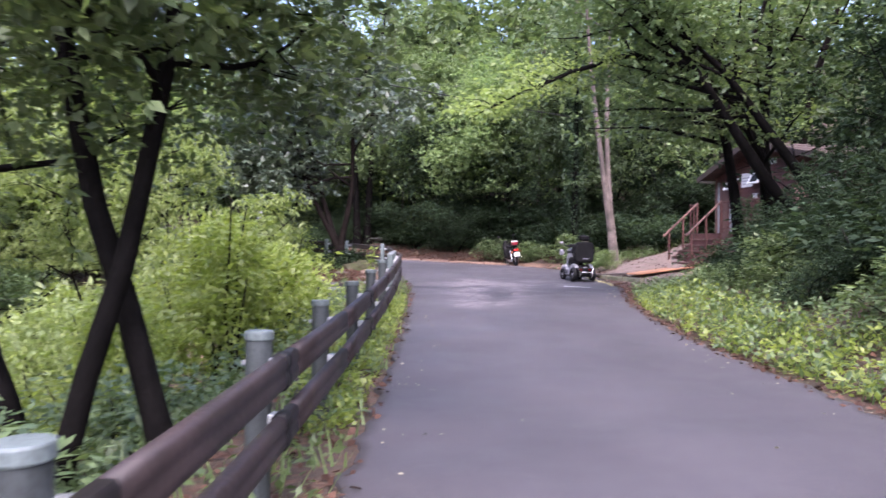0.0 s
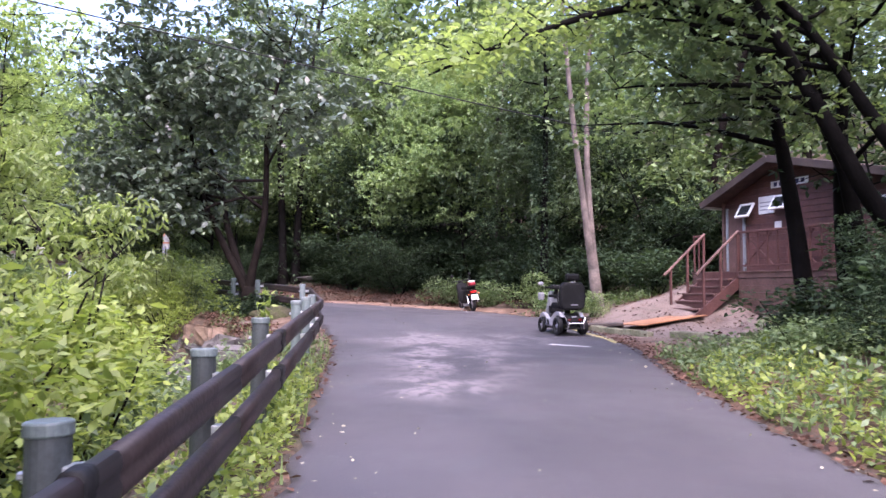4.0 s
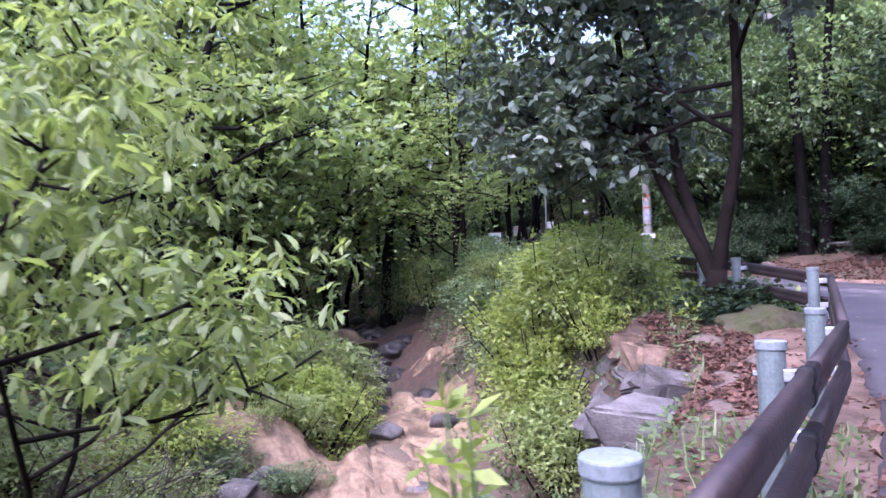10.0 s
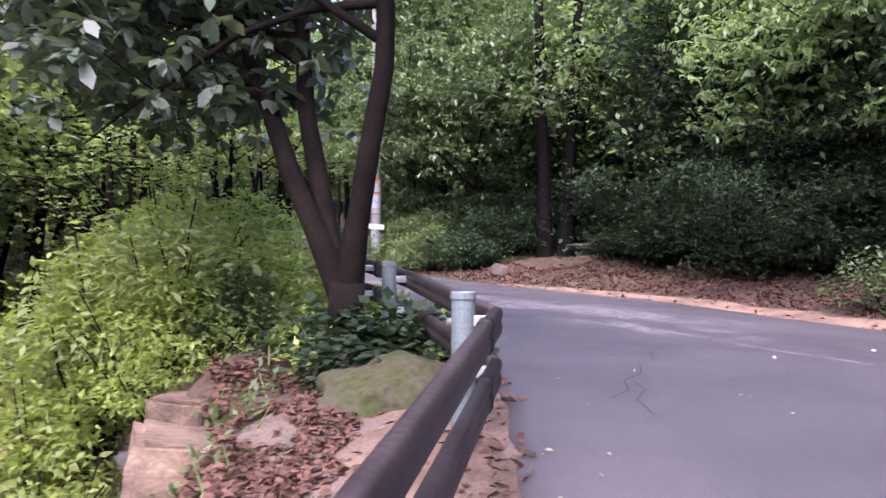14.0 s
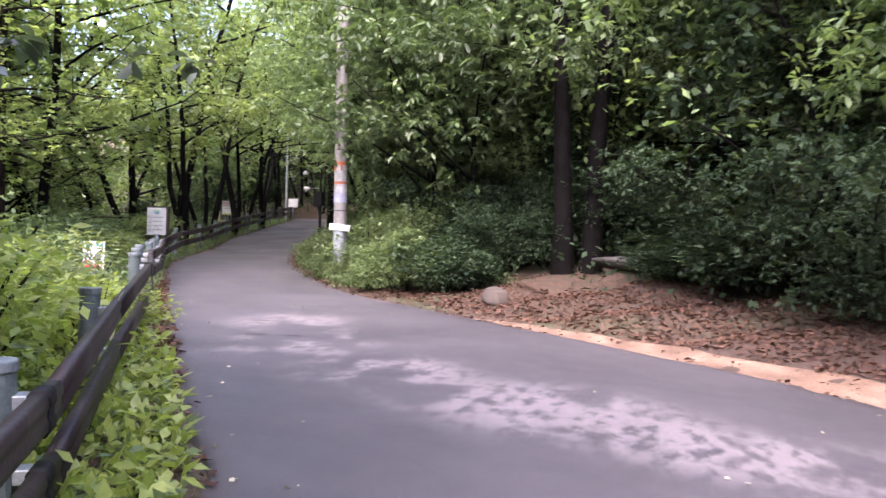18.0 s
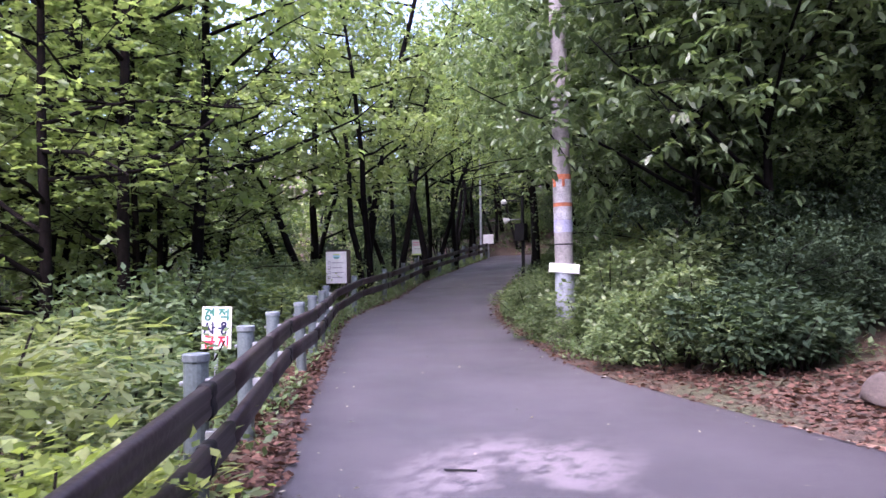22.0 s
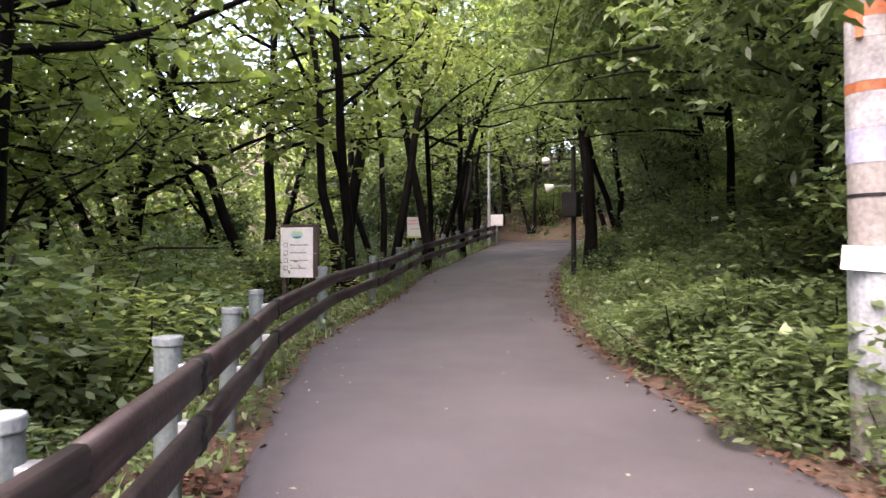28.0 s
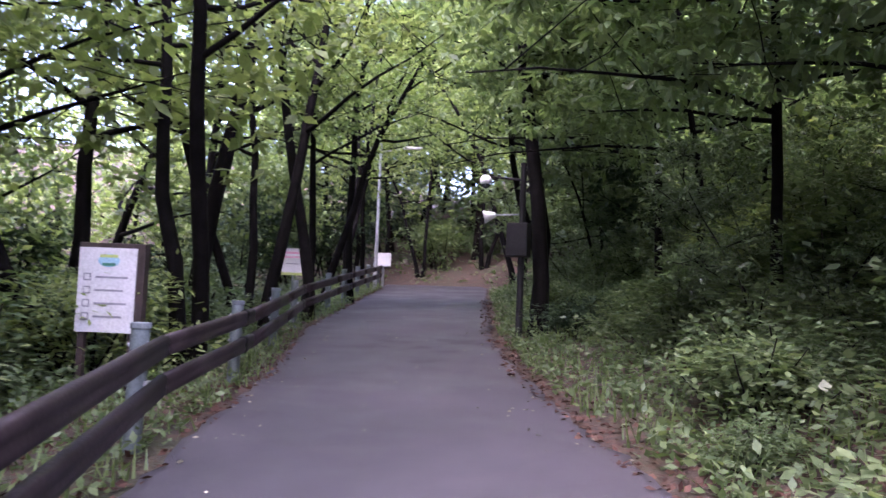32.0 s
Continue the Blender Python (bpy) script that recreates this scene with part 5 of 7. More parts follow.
for x, y in ((-2.3, 42.5), (-7.2, 44.0), (4.4, 33.8)):
    plant_tree(PALE, x, y, RNG.uniform(0, 360), 1.0, "thin pale trunk among the dark trees", group="thin pale trees")

# ---- more materials ----
SIDING = material("red-brown stained boards", (0.085, 0.037, 0.033), 0.7, vary=0.25, scale=2, fine=30, bump=0.3, random=0.14)
TIMBER = material("weathered pink-brown timber", (0.112, 0.064, 0.055), 0.75, vary=0.25, scale=3, fine=26, bump=0.3, random=0.12)
SHINGLE = material("brown roof shingles", (0.062, 0.042, 0.036), 0.85, vary=0.3, scale=5, fine=40, bump=0.6)
WHITE = material("white paint", (0.62, 0.62, 0.62), 0.5, vary=0.08, scale=4, fine=40, bump=0.05)
PALE_FRAME = material("white window frame", (0.72, 0.72, 0.72), 0.4, vary=0.08, bump=0.05)
GLASS = material("dark window glass", (0.03, 0.035, 0.04), 0.08, vary=0.2, bump=0.0, spec=0.6)
PINK = material("pink painted panel", (0.62, 0.30, 0.30), 0.6, vary=0.12, bump=0.1)
SILVER = material("silver plastic", (0.25, 0.25, 0.275), 0.3, vary=0.08, bump=0.05)
BLACK_SEAT = material("black vinyl seat", (0.008, 0.008, 0.009), 0.6, spec=0.15, vary=0.3, bump=0.2)
GREY_PLASTIC = material("grey plastic", (0.20, 0.20, 0.22), 0.4, vary=0.12, bump=0.05)
DARK_LAMP = material("dark red lamp glass", (0.10, 0.012, 0.012), 0.2, vary=0.1, bump=0.0)
RED = material("glossy red plastic", (0.16, 0.010, 0.018), 0.3, vary=0.15, bump=0.03)
RED_LAMP = material("red lamp glass", (0.42, 0.015, 0.012), 0.2, vary=0.1, bump=0.0)
CHROME = material("chrome", (0.6, 0.6, 0.62), 0.15, 1.0, vary=0.08, bump=0.0)
CONCRETE = material("concrete", (0.18, 0.172, 0.165), 0.9, vary=0.3, scale=2, fine=30, bump=0.5, random=0.15)
MOSSY = material("mossy kerb concrete", (0.15, 0.145, 0.10), 0.9, vary=0.4, scale=3, fine=26, bump=0.6, dark=(0.05, 0.065, 0.022))
PLY = material("orange plywood", (0.27, 0.13, 0.066), 0.7, vary=0.25, scale=2, fine=20, bump=0.25)
DARKWOOD = material("dark wet wood", (0.045, 0.032, 0.028), 0.6, vary=0.3, bump=0.3)
GREEN_INK = material("green ink", (0.05, 0.20, 0.14), 0.6, vary=0.1, bump=0.0)
NAVY_INK = material("navy ink", (0.02, 0.02, 0.07), 0.6, vary=0.1, bump=0.0)
RED_INK = material("red ink", (0.60, 0.03, 0.06), 0.6, vary=0.1, bump=0.0)
GREY_INK = material("grey ink", (0.25, 0.25, 0.28), 0.6, vary=0.1, bump=0.0)
LIME_INK = material("yellow-green ink", (0.45, 0.55, 0.18), 0.6, vary=0.1, bump=0.0)
PINK_INK = material("pink ink", (0.70, 0.32, 0.42), 0.6, vary=0.1, bump=0.0)
BLUE_INK = material("pale blue ink", (0.30, 0.52, 0.62), 0.6, vary=0.1, bump=0.0)
ORANGE = material("orange tape", (0.42, 0.13, 0.055), 0.6, vary=0.25, scale=9, bump=0.1)
LILAC = material("faded lilac sheet", (0.30, 0.31, 0.42), 0.7, vary=0.15, scale=6, bump=0.1)
POSTER = material("weathered white poster", (0.36, 0.36, 0.37), 0.75, vary=0.3, scale=7, bump=0.15)
GREYBLUE = material("grey-blue wrap", (0.21, 0.235, 0.255), 0.6, vary=0.2, scale=5, bump=0.15)
PAINT_LINE = material("worn white road paint", (0.66, 0.65, 0.64), 0.7, vary=0.3, scale=7, fine=60, bump=0.2)
FAINT_LINE = material("nearly worn-off road paint", (0.22, 0.205, 0.205), 0.7, vary=0.5, scale=9, fine=60, bump=0.2)
YELLOW_LINE = material("worn yellow road paint", (0.30, 0.26, 0.11), 0.7, vary=0.4, scale=7, fine=60, bump=0.2)
STUMP = material("brown-grey boulder stone", (0.070, 0.055, 0.047), 0.85, vary=0.3, scale=2, fine=20, bump=0.6)


# ---- the hut ----
FLOOR = 1.80
HUT = pose(8.65, 25.1, FLOOR, 0, 0, -74.4)
X0, W, D, EAVE, PEAK, RIDGE_X = 0.75, 5.9, 4.0, 1.82, 2.6, 2.75


def roof_under(x):
    return PEAK - (PEAK - EAVE) * abs(x - RIDGE_X) / (RIDGE_X - X0) * (1 if x < RIDGE_X else 0.64)


def hut():
    ob = thing("hut", HUT, "small red-brown wooden hut with a low gable roof and raised deck", "hut")
    front = part("front_wall", profile([(X0, -0.2), (W, -0.2), (W, roof_under(W)), (RIDGE_X, PEAK), (X0, EAVE)], 0.08, pose(0, 0.12, 0)), SIDING, ob)
    part("back_wall", profile([(X0, -0.9), (W, -0.9), (W, roof_under(W)), (RIDGE_X, PEAK), (X0, EAVE)], 0.1, pose(0, D, 0)), SIDING, ob)
    part("side_wall", box(X0, X0 + 0.1, 0.17, D - 0.06, -0.9, EAVE - 0.02), SIDING, ob)
    part("side_wall", box(W - 0.1, W, 0.17, D - 0.06, -0.9, EAVE - 0.02), SIDING, ob)
    # siding boards on the front, broken at the doors
    for k in range(18):
        z0 = 0.02 + k * 0.145
        spans = [(X0, W)]
        if z0 < 1.60:
            spans = [(X0, 0.84), (1.48, W)]
        for a, b in spans:
            if z0 + 0.14 > EAVE:
                half = (RIDGE_X - X0) * (PEAK - z0 - 0.14) / (PEAK - EAVE)
                a, b = max(a, RIDGE_X - half), min(b, RIDGE_X + half / 0.64)
            if b - a > 0.1:
                part("board", box(a, b, 0.045, 0.08, z0, z0 + 0.138, 0.006), SIDING, front)
    door = part("door", box(0.90, 1.42, 0.03, 0.075, 0.03, 1.62, 0.006), TIMBER, ob, "plain brown door")
    part("door_handle", rod((1.36, -0.02, 0.85), (1.36, 0.03, 0.85), 0.02), CHROME, door, "round metal handle")
    for x0, x1 in ((0.84, 0.90), (1.42, 1.49)):
        part("door_post", box(x0, x1, 0.0, 0.09, 0, 1.66, 0.006), GREYBLUE, ob, "pale grey door post")
    part("corner_post", box(X0 - 0.05, X0 + 0.03, 0.0, 0.16, -0.9, EAVE, 0.008), TIMBER, ob, "brown corner trim")
    # roof
    for s in (-1, 1):
        run = RIDGE_X - X0 + 0.3 if s < 0 else W - RIDGE_X + 0.3
        slope = math.atan2(PEAK - EAVE, RIDGE_X - X0) if s < 0 else math.atan2((PEAK - EAVE) * 0.64, RIDGE_X - X0)
        m = Matrix.Translation((RIDGE_X, 0, PEAK + 0.03)) @ Matrix.Rotation(s * slope, 4, "Y") @ Matrix.Diagonal((s, 1, 1, 1))
        ln = run / math.cos(slope)
        slab = part("roof_slope", box(0, ln, -0.45, D + 0.3, 0, 0.06, m=m), SHINGLE, ob)
        for r in range(9):
            part("shingle_course", box(ln * r / 9, ln * (r + 1) / 9 + 0.03, -0.46, D + 0.31, 0.062 + 0.012 * (r % 2), 0.08 + 0.012 * (r % 2), 0.003, m=m), SHINGLE, slab)
        part("barge_board", box(0, ln, -0.50, -0.45, -0.08, 0.09, 0.006, m=m), DARKWOOD, ob)
        part("gutter", box(ln - 0.02, ln + 0.05, -0.45, D + 0.3, -0.05, 0.03, 0.01, m=m), WHITE, ob, "white gutter")
    # deck
    deck = part("deck_frame", box(0.75, 5.9, -1.0, 0.0, -0.16, -0.035), TIMBER, ob)
    for k in range(8):
        part("deck_board", box(0.73, 5.92, -1.02 + k * 0.127, -1.02 + k * 0.127 + 0.12, -0.035, 0.0, 0.004), TIMBER, deck)
    for k in range(5):
        part("skirt_board", box(2.34, 5.9, -0.99, -0.96, -0.33 - k * 0.16, -0.175 - k * 0.16, 0.005), TIMBER, deck)
        part("skirt_board", box(0.75, 1.16, -0.99, -0.96, -0.33 - k * 0.16, -0.175 - k * 0.16, 0.005), TIMBER, deck)
    for x in (0.8, 2.4, 3.5, 4.6, 5.8):
        part("deck_post", box(x - 0.05, x + 0.05, -0.96, -0.87, -1.15, -0.16, 0.006), DARKWOOD, deck)
    # railing along the deck
    part("top_bar", box(2.3, 5.9, -1.01, -0.92, 0.88, 0.93, 0.008), SIDING, ob)
    part("bottom_bar", box(2.3, 5.9, -0.99, -0.94, 0.10, 0.14, 0.006), SIDING, ob)
    for k in range(13):
        x = 2.34 + k * 0.29
        part("baluster", box(x - 0.02, x + 0.02, -0.985, -0.945, 0.0 if k % 4 == 0 else 0.12, 0.89, 0.005), SIDING, ob)
    for x0, x1 in ((2.5, 3.3), (3.65, 4.45)):
        part("brace", rod((x0, -0.92, 0.14), (x1, -0.92, 0.85), 0.02, sides=6), SIDING, ob)
        part("brace", rod((x1, -0.90, 0.14), (x0, -0.90, 0.85), 0.02, sides=6), SIDING, ob)
    # stairs
    for k in range(5):
        y1 = -1.0 - k * 0.22
        z = -0.175 * (k + 1)
        part("step", box(1.2, 2.3, y1 - 0.26, y1, z - 0.045, z, 0.008), TIMBER, ob)
        part("riser", box(1.22, 2.28, y1 - 0.02, y1, z, z + 0.17), SIDING, ob)
    for x in (1.17, 2.33):
        part("stringer", profile([(0, -0.16), (0, -0.42), (-1.1, -1.2), (-1.3, -1.2), (-1.3, -1.05), (-0.05, -0.16)], 0.05, Matrix.Translation((x, -1.0, 0)) @ Matrix.Rotation(radians(90), 4, "Z")), SIDING, ob)
        part("handrail", rod((x, -2.2, -0.10), (x, -0.97, 0.95), 0.035, sides=8), TIMBER, ob, "pale round handrail")
        for y in (-2.0, -1.5, -1.0):
            u = (y + 0.97) / -1.23
            part("rail_post", box(x - 0.025, x + 0.025, y - 0.025, y + 0.025, -0.95 * u - 0.12, 0.93 - 1.05 * u, 0.005), SIDING, ob)
    part("end_bar", box(0.75, 1.15, -0.99, -0.93, 0.88, 0.93, 0.006), SIDING, ob)
    for x in (0.78, 0.95):
        part("baluster", box(x - 0.02, x + 0.02, -0.98, -0.94, 0.0, 0.89, 0.005), SIDING, ob)
    return ob


def awning_window(x, z, w, h, tilt):
    ob = thing("awning_window", HUT @ pose(x, 0.0, z + h, -tilt, 0, 0), "white framed top-hung window, tilted open", "window", "tilted windows of the hut")
    t = 0.05
    for a in ((-w / 2, w / 2, -t, 0), (-w / 2, w / 2, -h, -h + t)):
        part("frame_bar", box(a[0], a[1], -0.03, 0.02, a[2], a[3], 0.006), PALE_FRAME, ob)
    for a in ((-w / 2, -w / 2 + t), (w / 2 - t, w / 2)):
        part("frame_bar", box(a[0], a[1], -0.03, 0.02, -h + t, -t, 0.006), PALE_FRAME, ob)
    part("pane", box(-w / 2 + t, w / 2 - t, -0.012, 0.0, -h + t, -t), GLASS, ob, "dark glass pane")
    return ob


def sign_board(m, w, h, name, label, parts, depth=0.02, base=None):
    """A flat board in local x and z, facing local -y, with printed bars and shapes on it."""
    ob = thing(name, m, label, "sign")
    part("panel", box(-w / 2, w / 2, 0, depth, -h / 2, h / 2, 0.003), base or WHITE, ob)
    for pname, mat, x0, x1, z0, z1 in parts:
        part(pname, box(x0, x1, -0.004, 0.001, z0, z1), mat, ob)
    return ob


hut()
for x, z, t in ((1.62, 1.30, 32), (2.72, 1.40, 32)):
    awning_window(x, z, 0.46, 0.40, t)
awning_window(5.35, 1.15, 0.6, 0.34, 4)
sign_board(HUT @ pose(2.2, 0.02, 1.62), 0.5, 0.42, "notice_board", "white notice board between the hut's windows", [("print_bar", GREY_INK, -0.2, 0.2, 0.05 - k * 0.09, 0.08 - k * 0.09) for k in range(3)])
sign_board(HUT @ pose(2.9, 0.02, 2.08), 1.1, 0.16, "name_board", "long white name board under the gable", [("letter_bar", NAVY_INK, -0.45 + k * 0.16, -0.35 + k * 0.16, -0.05, 0.05) for k in range(6)])
sign_board(HUT @ pose(2.55, 0.02, 1.12), 0.2, 0.15, "paper_notice", "small white paper notice on the wall", [])


def pictogram():
    ob = thing("toilet_pictogram", HUT @ pose(4.3, 0.035, 0.35), "flat pink figure-shaped sign on the hut wall", "sign")
    bm = bmesh.new()
    bmesh.ops.create_cone(bm, cap_ends=True, segments=20, radius1=0.115, radius2=0.115, depth=0.02)
    bmesh.ops.transform(bm, matrix=pose(0, 0, 1.17, 90), verts=bm.verts)
    profile([(-0.12, 0.98), (0.12, 0.98), (0.28, 0.45), (-0.28, 0.45)], 0.02, Matrix(), bm)
    profile([(-0.06, 0.448), (0.06, 0.448), (0.05, 0.0), (-0.05, 0.0)], 0.02, Matrix(), bm)
    part("plate", bm, PINK, ob)
    return ob


pictogram()


# ---- vehicles ----
def wheel(parent, c, r, w, tyre=BLACK, rim=SILVER, spokes=5):
    """A wheel that turns about local x."""
    bm = bmesh.new()
    sect = [(r - 0.35 * w, -w / 2), (r - 0.06 * w, -w * 0.42), (r, -w * 0.2), (r, w * 0.2), (r - 0.06 * w, w * 0.42), (r - 0.35 * w, w / 2), (r * 0.62, w * 0.38), (r * 0.62, -w * 0.38)]
    n = 24
    rings = [[bm.verts.new((c[0] + x, c[1] + q * math.cos(2 * math.pi * i / n), c[2] + q * math.sin(2 * math.pi * i / n))) for q, x in sect] for i in range(n)]
    for i in range(n):
        for k in range(len(sect)):
            bm.faces.new((rings[i][k], rings[(i + 1) % n][k], rings[(i + 1) % n][(k + 1) % len(sect)], rings[i][(k + 1) % len(sect)]))
    bmesh.ops.recalc_face_normals(bm, faces=bm.faces[:])
    tyre_ob = part("tyre", bm, tyre, parent, smooth=True)
    bm = rod((c[0] - w * 0.3, c[1], c[2]), (c[0] + w * 0.3, c[1], c[2]), r * 0.2, sides=14)
    for k in range(spokes):
        a = 2 * math.pi * k / spokes
        rod(c, (c[0], c[1] + r * 0.63 * math.cos(a), c[2] + r * 0.63 * math.sin(a)), w * 0.16, w * 0.12, 6, bm)
    part("rim", bm, rim, tyre_ob, "silver spoked rim")


def mobility_scooter(m):
    ob = thing("mobility_scooter", m, "silver four-wheeled mobility scooter with a high black seat", "mobility scooter")
    side = Matrix.Rotation(radians(90), 4, "Z")
    for x in (-0.27, 0.27):
        wheel(ob, (x, -0.46, 0.18), 0.18, 0.12)
        wheel(ob, (x * 0.9, 0.46, 0.165), 0.165, 0.10)
    part("foot_deck", box(-0.22, 0.22, -0.14, 0.36, 0.14, 0.19, 0.02), SILVER, ob)
    part("foot_mat", box(-0.18, 0.18, -0.1, 0.3, 0.19, 0.2), BLACK, ob, "black ribbed mat")
    part("chassis", box(-0.17, 0.17, -0.60, 0.5, 0.11, 0.2, 0.02), BLACK, ob, "black chassis")
    # sweeping side panels, each with two black inserts
    for x in (-0.21, 0.21):
        panel = part("side_panel", profile([(-0.60, 0.36), (-0.48, 0.46), (-0.30, 0.47), (-0.14, 0.40), (0.02, 0.30), (0.20, 0.33), (0.30, 0.40), (0.44, 0.44), (0.56, 0.40), (0.62, 0.30), (0.60, 0.26), (0.46, 0.36), (0.34, 0.32), (0.27, 0.18), (-0.22, 0.15), (-0.28, 0.30), (-0.40, 0.39), (-0.52, 0.37)], 0.10, Matrix.Translation((x, 0, 0)) @ side, bevel=0.015), SILVER, ob, "pearl silver side panel")
        out = 0.052 if x > 0 else -0.052
        part("insert", profile([(0.20, 0.20), (0.27, 0.21), (0.30, 0.37), (0.23, 0.33)], 0.012, Matrix.Translation((x + out, 0, 0)) @ side), BLACK, panel, "black panel insert")
        part("insert", profile([(0.02, 0.19), (0.13, 0.19), (0.16, 0.30), (0.05, 0.28)], 0.012, Matrix.Translation((x + out, 0, 0)) @ side), BLACK, panel, "black panel insert")
    part("rear_body", profile([(-0.68, 0.22), (-0.64, 0.36), (-0.52, 0.44), (-0.16, 0.43), (-0.10, 0.2)], 0.32, side, bevel=0.03), BLACK_SEAT, ob, "black rear housing")
    for x in (-0.12, 0.12):
        part("tail_lamp", box(x - 0.04, x + 0.04, -0.695, -0.665, 0.29, 0.335, 0.01), DARK_LAMP, ob, "dark tail lamp")
    part("badge", box(-0.05, 0.05, -0.675, -0.655, 0.36, 0.385, 0.004), SILVER, ob, "small silver badge")
    bm = rod((-0.16, -0.76, 0.24), (0.16, -0.76, 0.24), 0.018)
    for s in (-1, 1):
        rod((s * 0.16, -0.76, 0.24), (s * 0.22, -0.72, 0.36), 0.016, bm=bm)
        rod((s * 0.16, -0.76, 0.24), (s * 0.18, -0.74, 0.13), 0.016, bm=bm)
        rod((s * 0.2, -0.58, 0.2), (s * 0.17, -0.76, 0.23), 0.014, bm=bm)
    part("bumper", bm, CHROME, ob, "chrome tube rear bumper")
    part("front_cowl", profile([(0.34, 0.15), (0.64, 0.2), (0.68, 0.32), (0.60, 0.44), (0.50, 0.60), (0.42, 0.86), (0.34, 0.90), (0.32, 0.60), (0.36, 0.3)], 0.27, side, bevel=0.03), GREY_PLASTIC, ob, "grey front shroud")
    part("knee_box", box(-0.15, 0.15, 0.20, 0.36, 0.42, 0.58, 0.03), BLACK, ob, "black knee box")
    part("tiller", rod((0, 0.40, 0.7), (0, 0.22, 0.98), 0.05, 0.04), BLACK, ob)
    part("console", box(-0.13, 0.13, 0.12, 0.34, 0.92, 1.02, 0.03), BLACK, ob)
    part("headlamp", ball((0, 0.50, 0.84), 0.07, (1, 0.7, 0.9)), CHROME, ob, "front lamp", smooth=True)
    for s in (-1, 1):
        part("handlebar", rod((s * 0.30, 0.12, 0.97), (s * 0.12, 0.22, 0.96), 0.02), BLACK, ob)
    for x in (-0.36, 0.36):
        mir = part("mirror_stem", rod((x * 0.7, 0.2, 0.97), (x, 0.26, 1.03), 0.008, sides=6), CHROME, ob)
        part("mirror", ball((x, 0.26, 1.05), 0.06, (1.1, 0.35, 0.7)), GREY_PLASTIC, mir, "grey mirror", smooth=True)
    part("side_bag", box(-0.42, -0.32, 0.12, 0.30, 0.70, 0.86, 0.03), GREY_PLASTIC, ob, "pale hanging bag")
    part("seat_post", rod((0, -0.32, 0.4), (0, -0.32, 0.56), 0.06), BLACK, ob)
    part("seat", box(-0.26, 0.26, -0.52, -0.04, 0.52, 0.66, 0.05), BLACK_SEAT, ob)
    outline = [(-0.20, 0.50), (0.20, 0.50), (0.265, 0.58), (0.285, 0.78), (0.27, 0.98), (0.20, 1.07), (-0.20, 1.07), (-0.27, 0.98), (-0.285, 0.78), (-0.265, 0.58)]
    back = part("backrest", profile(outline, 0.12, Matrix.Translation((0, -0.56, 0)), bevel=0.035), BLACK_SEAT, ob)
    part("back_shell", profile([(0.86 * a, 0.78 + 0.86 * (b - 0.78)) for a, b in outline], 0.02, Matrix.Translation((0, -0.625, 0)), bevel=0.006), BLACK, back, "matt black back shell")
    part("headrest", box(-0.15, 0.15, -0.63, -0.52, 1.10, 1.25, 0.045), BLACK_SEAT, ob)
    for x in (-0.06, 0.06):
        part("headrest_bar", rod((x, -0.57, 1.04), (x, -0.57, 1.13), 0.012), CHROME, ob)
    for x in (-0.31, 0.31):
        part("armrest", box(x - 0.035, x + 0.035, -0.52, -0.12, 0.76, 0.82, 0.02), BLACK_SEAT, ob)
        part("armrest_bar", rod((x, -0.5, 0.78), (x * 0.85, -0.52, 0.6), 0.014), BLACK, ob)
    part("reflector_strip", box(-0.06, 0.10, -0.64, -0.634, 0.60, 0.625), GREY_PLASTIC, ob, "pale reflector strip")
    return ob


